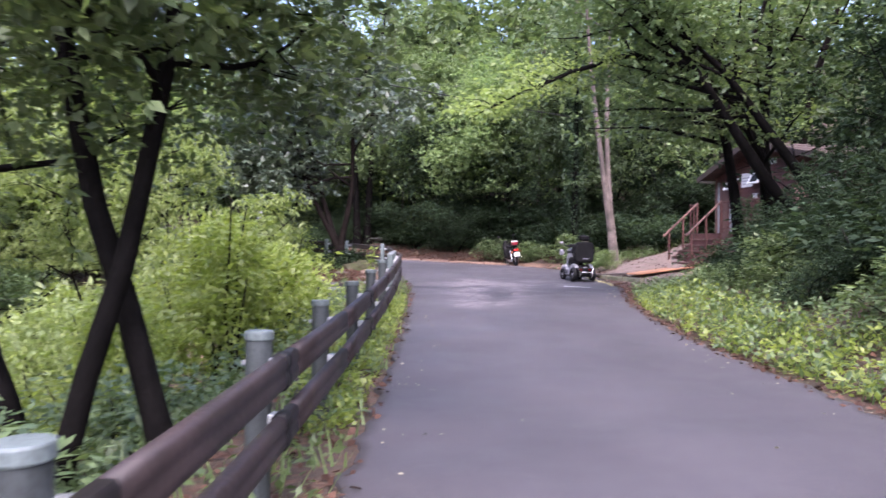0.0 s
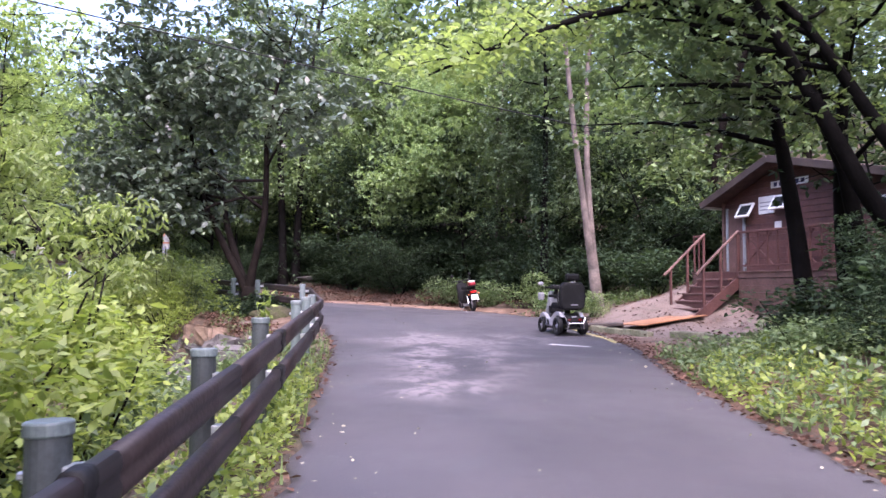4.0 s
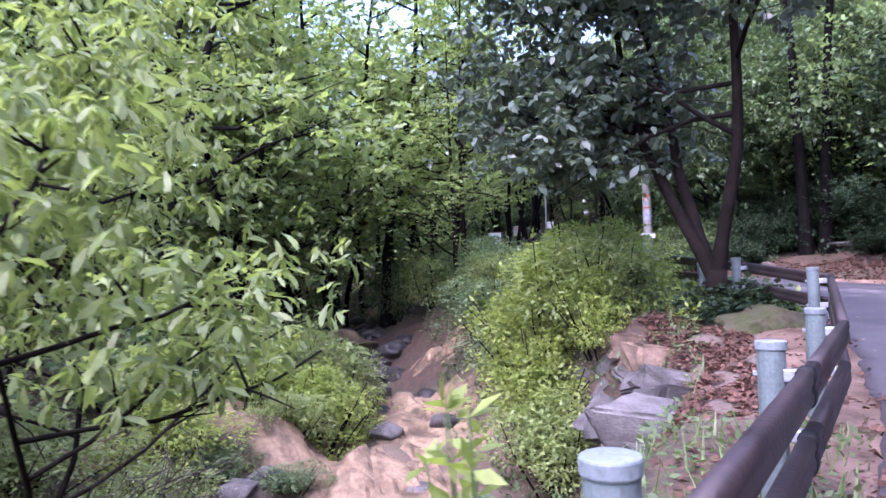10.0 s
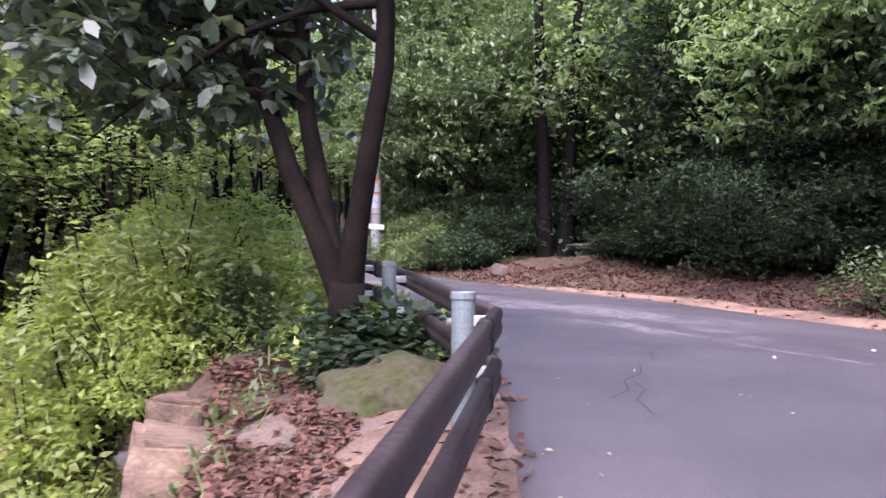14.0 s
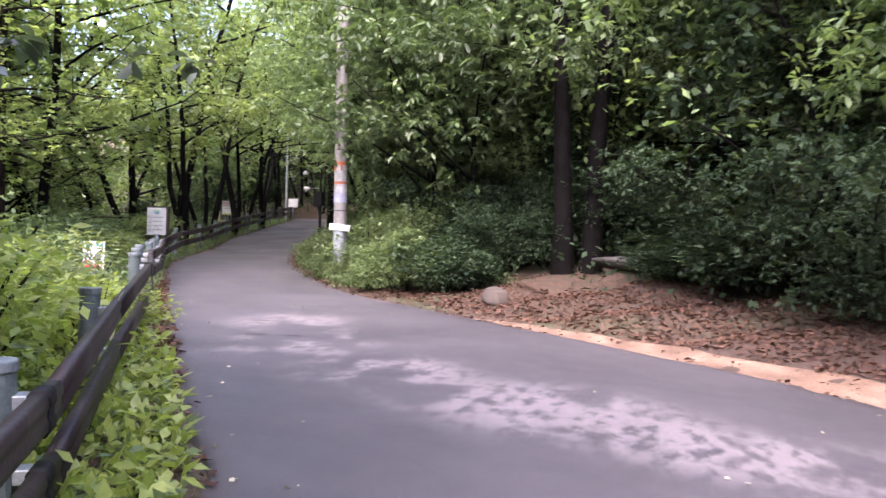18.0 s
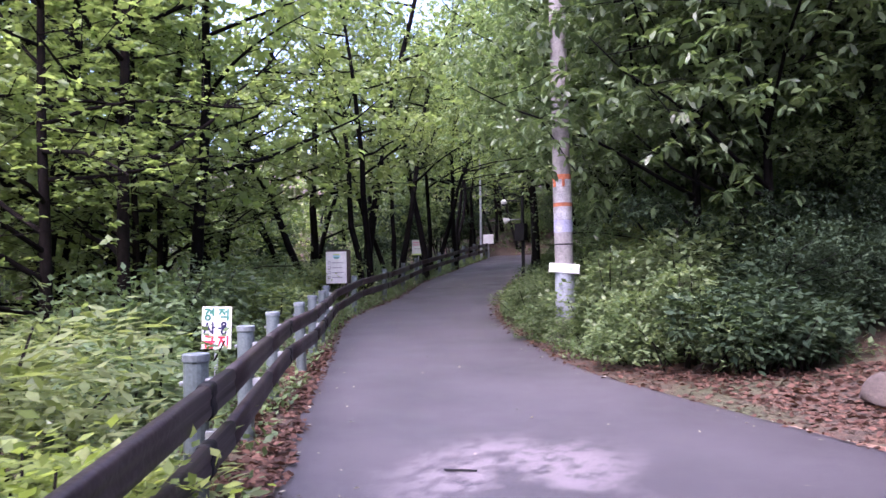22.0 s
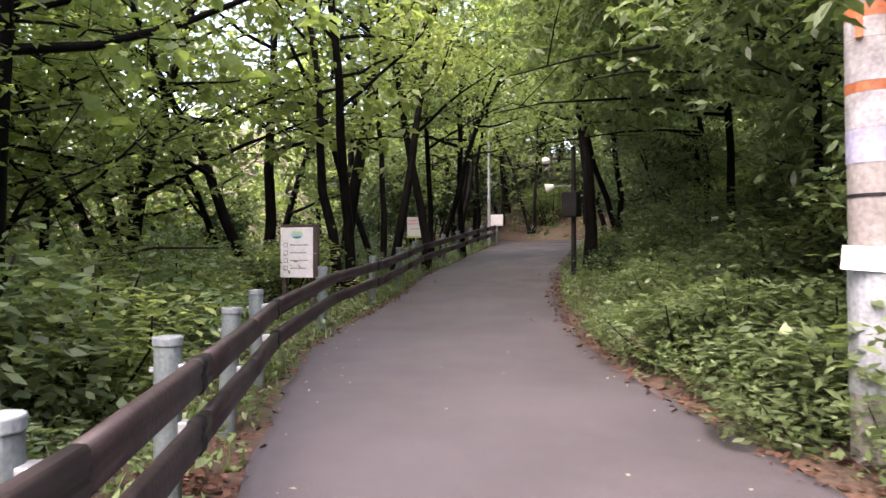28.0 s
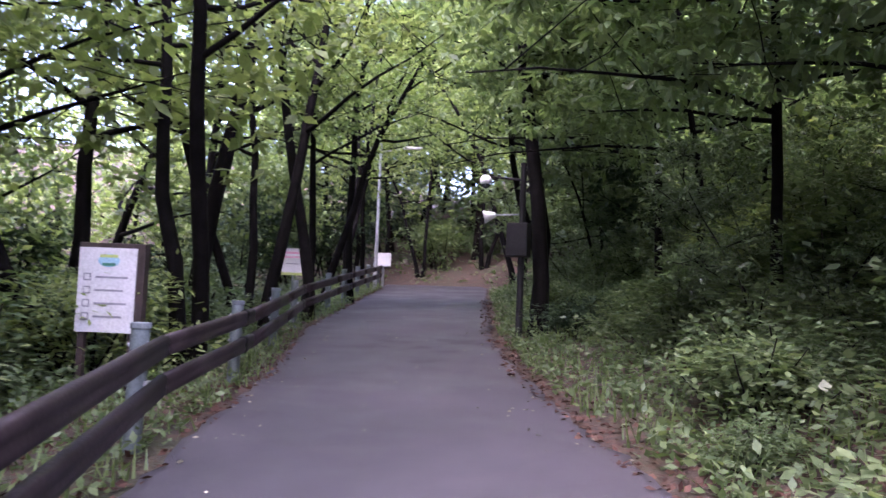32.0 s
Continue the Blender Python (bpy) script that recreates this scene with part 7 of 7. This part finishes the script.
street_lamp(-24.8, 60.3)
sh = thing("shed", pose(-18.3, 68.2, gz(-18.3, 68.2) - 0.1, 0, 0, 15), "dark wooden shed with a pale railing on the slope", "shed")
part("wall", box(-2.0, 2.0, 0, 2.6, -0.6, 2.0), DARKWOOD, sh)
part("roof", profile([(-2.5, 1.9), (0, 2.9), (2.5, 1.9), (2.5, 2.05), (0, 3.07), (-2.5, 2.05)], 3.6, pose(0, 1.3, 0)), DARKWOOD, sh)
for k in range(7):
    part("baluster", box(-1.2 + k * 0.4, -1.16 + k * 0.4, -0.9, -0.86, 0.0, 0.9), STEEL, sh)
part("railing", box(-1.3, 1.4, -0.92, -0.84, 0.9, 0.97), STEEL, sh)
part("platform", box(-1.6, 1.6, -1.0, 0.0, -0.5, 0.0), DARKWOOD, sh)

# ---- marks on the road ----
def paint(name, pts, w, mat, label):
    """A painted stroke that lies 4 mm above the asphalt."""
    vs, fs = [], []
    for i, (x, y) in enumerate(pts):
        q, p = pts[min(i + 1, len(pts) - 1)], pts[max(i - 1, 0)]
        d = Vector((q[0] - p[0], q[1] - p[1], 0)).normalized()
        for s in (-1, 1):
            a, b = x - d.y * w / 2 * s, y + d.x * w / 2 * s
            vs.append((a, b, float(road_z(a, b)) + 0.008 * float(wander(a, b, 1.8, 15)) + 0.006))
    fs = [(2 * i, 2 * i + 1, 2 * i + 3, 2 * i + 2) for i in range(len(pts) - 1)]
    return tagged(new(name, mesh(name, vs, fs, mat)), label, "road marking", kind="structure")


paint("road_marking", [(3.02, 19.05), (3.2, 18.85), (3.42, 18.66), (3.6, 18.5)], 0.10, PAINT_LINE, "short worn white stroke painted on the asphalt")
for k in range(7):
    a, b = -0.9 + k * 0.45, 27.75 - k * 0.31
    if k != 4:
        paint("road_line", [(a, b), (a + 0.2, b - 0.135), (a + 0.40, b - 0.275)], 0.06, FAINT_LINE, "worn white edge line on the asphalt")
paint("edge_line", [(4.25, 22.2), (4.32, 21.2), (4.4, 20.2), (4.3, 19.2)], 0.12, YELLOW_LINE, "worn yellow line at the road's edge")

for a, b in (((-7.28, 32.64), (-7.10, 32.76)), ((-6.62, 31.58), (-6.42, 31.70)), ((-6.24, 31.80), (-6.06, 31.90)), ((-19.5, 50.35), (-19.1, 50.55)), ((-18.8, 51.5), (-18.5, 51.7))):
    paint("road_crack", [a, ((a[0] + b[0]) / 2, (a[1] + b[1]) / 2 + 0.01), b], 0.05, BLACK, "short dark hole broken in the asphalt")

for run_ in (((-0.93, 26.4), (-0.99, 26.0), (-0.95, 25.7), (-1.04, 25.4), (-1.0, 25.05), (-1.1, 24.75), (-1.05, 24.5), (-1.16, 24.2)), ((-1.04, 24.75), (-0.94, 24.55), (-0.98, 24.3), (-0.85, 23.97)), ((-1.0, 25.4), (-0.8, 25.25), (-0.62, 25.3))):
    paint("road_crack", list(run_), 0.007, BLACK, "thin branching crack in the asphalt")

# ---- ground cover, too fine to count ----
def scatter(n, x0, x1, y0, y1, keep, rng):
    xs, ys, got = [], [], 0
    for k in range(40):
        x, y = rng.uniform(x0, x1, n * 2), rng.uniform(y0, y1, n * 2)
        ok = keep(x, y)
        xs.append(x[ok])
        ys.append(y[ok])
        got += ok.sum()
        if got >= n:
            break
    return np.concatenate(xs)[:n], np.concatenate(ys)[:n]


def stuff(name, verts, mat, label, category):
    return tagged(new(name, quads(name, verts, mat)), label, category, kind="stuff")


def weeds(name, n, keep, leaf, high, mat, label, seed, patch=1.4, lo=-0.2, area=(-30, 14, -6, 62), width=0.5, slim=0.0):
    rng = np.random.default_rng(seed)
    x, y = scatter(n, *area, lambda a, b: keep(a, b) & (wander(a, b, patch, seed) > lo), rng)
    z = ground_z(x, y)
    h = rng.uniform(0.02, 1, len(x)) ** 1.3 * high * (0.75 + 0.35 * wander(x, y, 0.8, seed + 1))
    c = np.stack((x, y, z + np.clip(h, 0.01, None)), -1)
    up = np.zeros((len(x), 3))
    up[:, 2] = 0.35
    return stuff(name, leaves(c, rng.uniform(0.6, 1.35, len(x)) * leaf, rng, width, -slim, up), mat, label, "weeds")


def blades(name, n, keep, high, mat, label, seed, patch=1.2, lo=0.0, area=(-30, 14, -6, 62), w=0.012):
    rng = np.random.default_rng(seed)
    x, y = scatter(n, *area, lambda a, b: keep(a, b) & (wander(a, b, patch, seed) > lo), rng)
    z = ground_z(x, y)
    n = len(x)
    h = rng.uniform(0.45, 1.2, n) * high
    a = rng.uniform(0, 6.28, n)
    lean = rng.uniform(0.1, 0.7, n) * h
    v = np.empty((n, 4, 3))
    base = np.stack((x, y, z - 0.02), -1)
    side = np.stack((-np.sin(a), np.cos(a), 0 * a), -1) * w
    out = np.stack((np.cos(a) * lean, np.sin(a) * lean, h), -1)
    v[:, 0], v[:, 1] = base - side, base + side
    v[:, 2], v[:, 3] = base + out + side * 0.25, base + out - side * 0.25
    return stuff(name, v, mat, label, "grass")


def near_left(lo, hi):
    return lambda x, y: (gaps(x, y)[0] > lo) & (gaps(x, y)[0] < hi) & ~((y > 19.5) & (y < 25) & (gaps(x, y)[0] < 1.5)) & ~((y > 29.5) & (y < 37) & (gaps(x, y)[0] < 0.5))


def near_right(lo, hi):
    return lambda x, y: (gaps(x, y)[1] > lo) & (gaps(x, y)[1] < hi) & ~((y > 17.2) & (y < 25.5) & (x < 12)) & ~((y > 28) & (y < 37.8) & (gaps(x, y)[1] < 4.2))


weeds("verge_weeds", 24000, near_left(0.05, 2.2), 0.075, 0.30, GRASS, "low bright weeds along the verge under the rail", 301, lo=-0.5)
blades("verge_grass", 3600, near_left(0.02, 1.6), 0.22, GRASS, "long grass along the verge under the rail", 302, lo=-0.3)
weeds("rail_herbs", 5200, lambda x, y: (gaps(x, y)[0] > 0.08) & (gaps(x, y)[0] < 0.72) & (y > 6) & (y < 15.3), 0.07, 0.26, LEAF_LIME, "bright herbs crowding the verge under the rail", 310, lo=-0.4, area=(-4, 0, 5, 21))
weeds("late_herbs", 9000, lambda x, y: (gaps(x, y)[0] > 0.1) & (gaps(x, y)[0] < 1.6), 0.085, 0.2, LEAF_SHRUB, "low broad-leaved herbs under the rail", 311, lo=-0.3, area=(-28, -4, 27, 60))
weeds("bend_herbs", 5200, lambda x, y: (gaps(x, y)[0] > 0.05) & (gaps(x, y)[0] < 1.5) & (y > 24.6), 0.10, 0.34, LEAF_LIME, "bright broad-leaved herbs under the rail at the bend", 312, lo=-0.6, area=(-7.5, -2, 24.6, 29.5))
weeds("stream_herbs", 9000, lambda x, y: (gaps(x, y)[0] > 6.0) & (gaps(x, y)[0] < 13) & ~in_gully(x, y, 1.5), 0.11, 0.5, LEAF_SOFT, "light green herbs on the low stream bank", 313, lo=-0.3, area=(-16, -6, 12, 25))
weeds("bank_weeds", 30000, lambda x, y: (gaps(x, y)[0] > 1.2) & (gaps(x, y)[0] < 7.5) & ~in_gully(x, y, 2.0) & ~((y > 16) & (y < 24.5) & (gaps(x, y)[0] > 4.4)) & ~((y > 17) & (y < 25.5) & (gaps(x, y)[0] < 2.4)), 0.11, 0.55, LEAF_SHRUB, "leafy weeds and creepers on the bank", 303, lo=-0.4)
weeds("right_weeds", 40000, near_right(0.12, 3.2), 0.085, 0.38, LEAF_SHRUB, "leafy weeds along the other side of the lane", 304, lo=-0.5, area=(-22, 13, -6, 60))
weeds("right_herbs", 16000, near_right(0.1, 2.4), 0.09, 0.30, GRASS, "bright green herbs at the lane's edge", 305, lo=0.0, area=(-22, 13, -6, 60))
blades("right_grass", 4500, near_right(0.15, 2.8), 0.27, GRASS, "long grass at the lane's edge", 306, lo=0.15, area=(-22, 13, -6, 60))
weeds("slope_herbs", 7000, lambda x, y: (gaps(x, y)[1] > 0.1) & (gaps(x, y)[1] < 1.15), 0.085, 0.28, LEAF_LIME, "lush bright herbs along the foot of the slope", 314, lo=-0.5, area=(3, 6, -4, 15))
# undergrowth in the wood uses leaves pre-darkened for shade
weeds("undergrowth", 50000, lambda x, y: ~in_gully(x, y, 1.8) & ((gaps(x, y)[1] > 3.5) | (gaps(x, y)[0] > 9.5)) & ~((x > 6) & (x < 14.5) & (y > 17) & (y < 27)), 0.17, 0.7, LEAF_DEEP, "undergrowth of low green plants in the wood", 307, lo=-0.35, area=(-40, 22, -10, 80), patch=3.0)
# lighter leaves here replace light that does not reach the ground
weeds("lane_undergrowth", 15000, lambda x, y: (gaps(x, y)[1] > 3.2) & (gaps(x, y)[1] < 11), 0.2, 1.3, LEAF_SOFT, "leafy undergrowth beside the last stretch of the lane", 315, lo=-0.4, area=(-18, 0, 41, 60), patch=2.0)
weeds("tall_undergrowth", 26000, lambda x, y: ~in_gully(x, y, 2.2) & ((gaps(x, y)[1] > 5.5) | (gaps(x, y)[0] > 12)) & ~((x > 6) & (x < 14.5) & (y > 15) & (y < 27)), 0.26, 1.8, LEAF_DEEP, "taller undergrowth deep in the wood, shade put in its colour", 308, lo=0.0, area=(-44, 26, -14, 84), patch=5.0)


weeds("end_weeds", 9000, lambda x, y: (y > 64) | (gaps(x, y)[1] > 1.5) | (gaps(x, y)[0] > 1.5), 0.2, 0.6, LEAF_MID, "low plants on the slope at the lane's end", 309, lo=-0.1, area=(-36, -8, 58, 82), patch=2.0)


def litter(name, n, keep, seed, label, area=(-24, 13, -4, 60), leaf=0.095):
    rng = np.random.default_rng(seed)
    x, y = scatter(n, *area, keep, rng)
    g = np.maximum(*gaps(x, y))
    z = np.where(g > 0, ground_z(x, y) + rng.uniform(0.0, 0.03, len(x)), road_z(x, y) + 0.012)
    c = np.stack((x, y, z), -1)
    flat = np.zeros((len(x), 3))
    v = leaves(c, rng.uniform(0.5, 1.3, len(x)) * leaf, rng, 0.6, 0.0, flat, flat=0.85)
    return stuff(name, v, LITTER, label, "leaves")


litter("leaf_litter", 22000, lambda x, y: (np.maximum(*gaps(x, y)) > -0.02) & (np.maximum(*gaps(x, y)) < 5) & (wander(x, y, 1.9, 401) > -0.1), 401, "brown fallen leaves along the lane's edges", leaf=0.08)
litter("shoulder_litter", 19000, lambda x, y: (gaps(x, y)[1] > 0.55 + 0.5 * np.clip((x + 4.5) / 3, 0, 1) * (1 + 0.5 * wander(x, y, 1.1, 9))) & (gaps(x, y)[1] < 5.4) & (y > 27.5) & (y < 37.5), 402, "red-brown fallen leaves on the dirt shoulder", area=(-9, 5, 30, 40), leaf=0.075)
litter("oak_litter", 9000, lambda x, y: (gaps(x, y)[0] > 0.9) & (gaps(x, y)[0] < 2.1) & (wander(x, y, 1.2, 7) > -0.3), 403, "dead leaves heaped under the tree", area=(-6, -1.5, 20, 26), leaf=0.068)
litter("verge_litter", 6000, lambda x, y: (gaps(x, y)[0] > -0.08) & (gaps(x, y)[0] < 1.0) & (wander(x, y, 1.3, 5) > -0.3), 406, "red-brown fallen leaves between rail and asphalt", area=(-28, -0.5, 4, 60), leaf=0.07)
litter("rail_litter", 4200, lambda x, y: (gaps(x, y)[0] > -0.06) & (gaps(x, y)[0] < 0.62) & (wander(x, y, 1.0, 15) > -0.5), 407, "red-brown fallen leaves heaped under the rail", area=(-13.5, -6.0, 29.5, 37), leaf=0.075)
litter("edge_litter", 7000, lambda x, y: (gaps(x, y)[1] > -0.12) & (gaps(x, y)[1] < 0.5) & ~((y > 28) & (y < 34.5)), 404, "fallen leaves in a strip along the asphalt", area=(-20, 5, -4, 56), leaf=0.065)


def road_flecks():
    rng = np.random.default_rng(405)
    x, y = scatter(190, -20, 4.5, 1, 52, lambda a, b: np.maximum(*gaps(a, b)) < -0.05, rng)
    x2, y2 = scatter(420, -20, 4.5, 1, 52, lambda a, b: (np.maximum(*gaps(a, b)) < -0.01) & (np.maximum(*gaps(a, b)) > -0.5), rng)
    x, y = np.concatenate((x, x2)), np.concatenate((y, y2))
    c = np.stack((x, y, road_z(x, y) + 0.014), -1)
    v = leaves(c, rng.uniform(0.02, 0.055, len(x)), rng, 0.6, 0.0, np.zeros((len(x), 3)), flat=0.97)
    return stuff("road_leaves", v, LEAF_PALE, "pale scattered leaves lying on the asphalt", "leaves")


road_flecks()


def far_woods():
    """Masses of leaf clumps that fill the wood beyond the near trees."""
    rng = np.random.default_rng(500)
    n = 9500
    a, r = rng.uniform(0, 6.28, n * 3), rng.uniform(0, 1, n * 3) ** 0.6 * 62
    x, y = -9 + r * np.cos(a), 28 + 1.1 * r * np.sin(a)
    gl, gr = gaps(x, y)
    ok = np.where(y > 68, True, (gl > 17) | ((gr > 10) & ~((x < 16) & (x > 4) & (y > 12) & (y < 30))))
    x, y = x[ok][:n], y[ok][:n]
    z = ground_z(x, y) + rng.uniform(0, 1, len(x)) ** 0.9 * 12.5
    c = np.repeat(np.stack((x, y, z), -1), 13, 0)
    c = c + rng.normal(size=c.shape) * np.array((0.95, 0.95, 0.5))
    v = leaves(c, rng.uniform(0.4, 0.8, len(c)), rng, 0.55, 0.3)
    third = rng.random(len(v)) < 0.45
    # foliage west of this line is coloured lighter to look backlit
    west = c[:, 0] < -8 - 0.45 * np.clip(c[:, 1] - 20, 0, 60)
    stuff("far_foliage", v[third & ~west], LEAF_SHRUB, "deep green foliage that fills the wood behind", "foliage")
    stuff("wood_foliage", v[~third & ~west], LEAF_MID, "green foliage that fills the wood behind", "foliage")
    stuff("bank_foliage", v[west], LEAF_GLOW, "foliage that fills the wood beyond the stream, lightened as if backlit", "foliage")


far_woods()


def clumps(name, n, each, box_, keep, high, size, mat, label, seed, low=0.0, over=0.0):
    """Leaf clumps hung through a stretch of wood."""
    rng = np.random.default_rng(seed)
    x, y = scatter(n, *box_, keep, rng)
    z = ground_z(x, y) + low + rng.uniform(0, 1, len(x)) * (high + over)
    c = np.repeat(np.stack((x, y, z), -1), each, 0)
    c = c + rng.normal(size=c.shape) * np.array((0.55, 0.55, 0.3))
    stuff(name, leaves(c, rng.uniform(0.7, 1.3, len(c)) * size, rng, 0.55, 0.3), mat, label, "foliage")


clumps("end_foliage", 800, 14, (-40, -8, 67, 84), lambda x, y: x < 99, 9, 0.4, LEAF_MID, "green foliage that closes the wood beyond the lane", 511)
clumps("slope_foliage", 1500, 15, (-36, -16, 30, 62), lambda x, y: (gaps(x, y)[0] > 6.5) & (gaps(x, y)[0] < 18) & ~in_gully(x, y, 2.2), 6.0, 0.24, LEAF_GLOW, "light green leaves of saplings beyond the rail", 512)
clumps("stream_foliage", 500, 16, (-26, -11, 4, 32), lambda x, y: (gaps(x, y)[0] > 10.5) & ~in_gully(x, y, 2.6), 4.0, 0.2, LEAF_SOFT, "light green leaves of saplings on the far bank", 513)
# sapling leaves coloured light to brighten the dim wood beside the lane
clumps("lane_foliage", 620, 15, (-18, -2, 41.5, 60), lambda x, y: (gaps(x, y)[1] > 3.8) & (gaps(x, y)[1] < 11), 3.6, 0.19, LEAF_GLOW, "leaves of saplings beside the last stretch of the lane", 515, 0.9)
# thicket leaves darkened in colour to stand for shade at the lane's end
clumps("end_thicket", 420, 15, (-32, -12, 66, 74), lambda x, y: x < 99, 6.0, 0.26, LEAF_WOOD, "thicket that closes the view beyond the lane, shade put in its colour", 517)
clumps("end_canopy", 520, 16, (-34, -10, 57, 72), lambda x, y: x < 99, 5.5, 0.3, LEAF_MID, "high foliage that shades the lane's end", 516, 5.0)
clumps("edge_foliage", 1300, 14, (-22, 10, 28, 62), lambda x, y: (gaps(x, y)[1] > 3.6) & (gaps(x, y)[1] < 9.5) & (y > 29), 1.0, 0.2, LEAF_BOUGH, "leaves of boughs along the forest edge", 514, 2.2, 4.0)
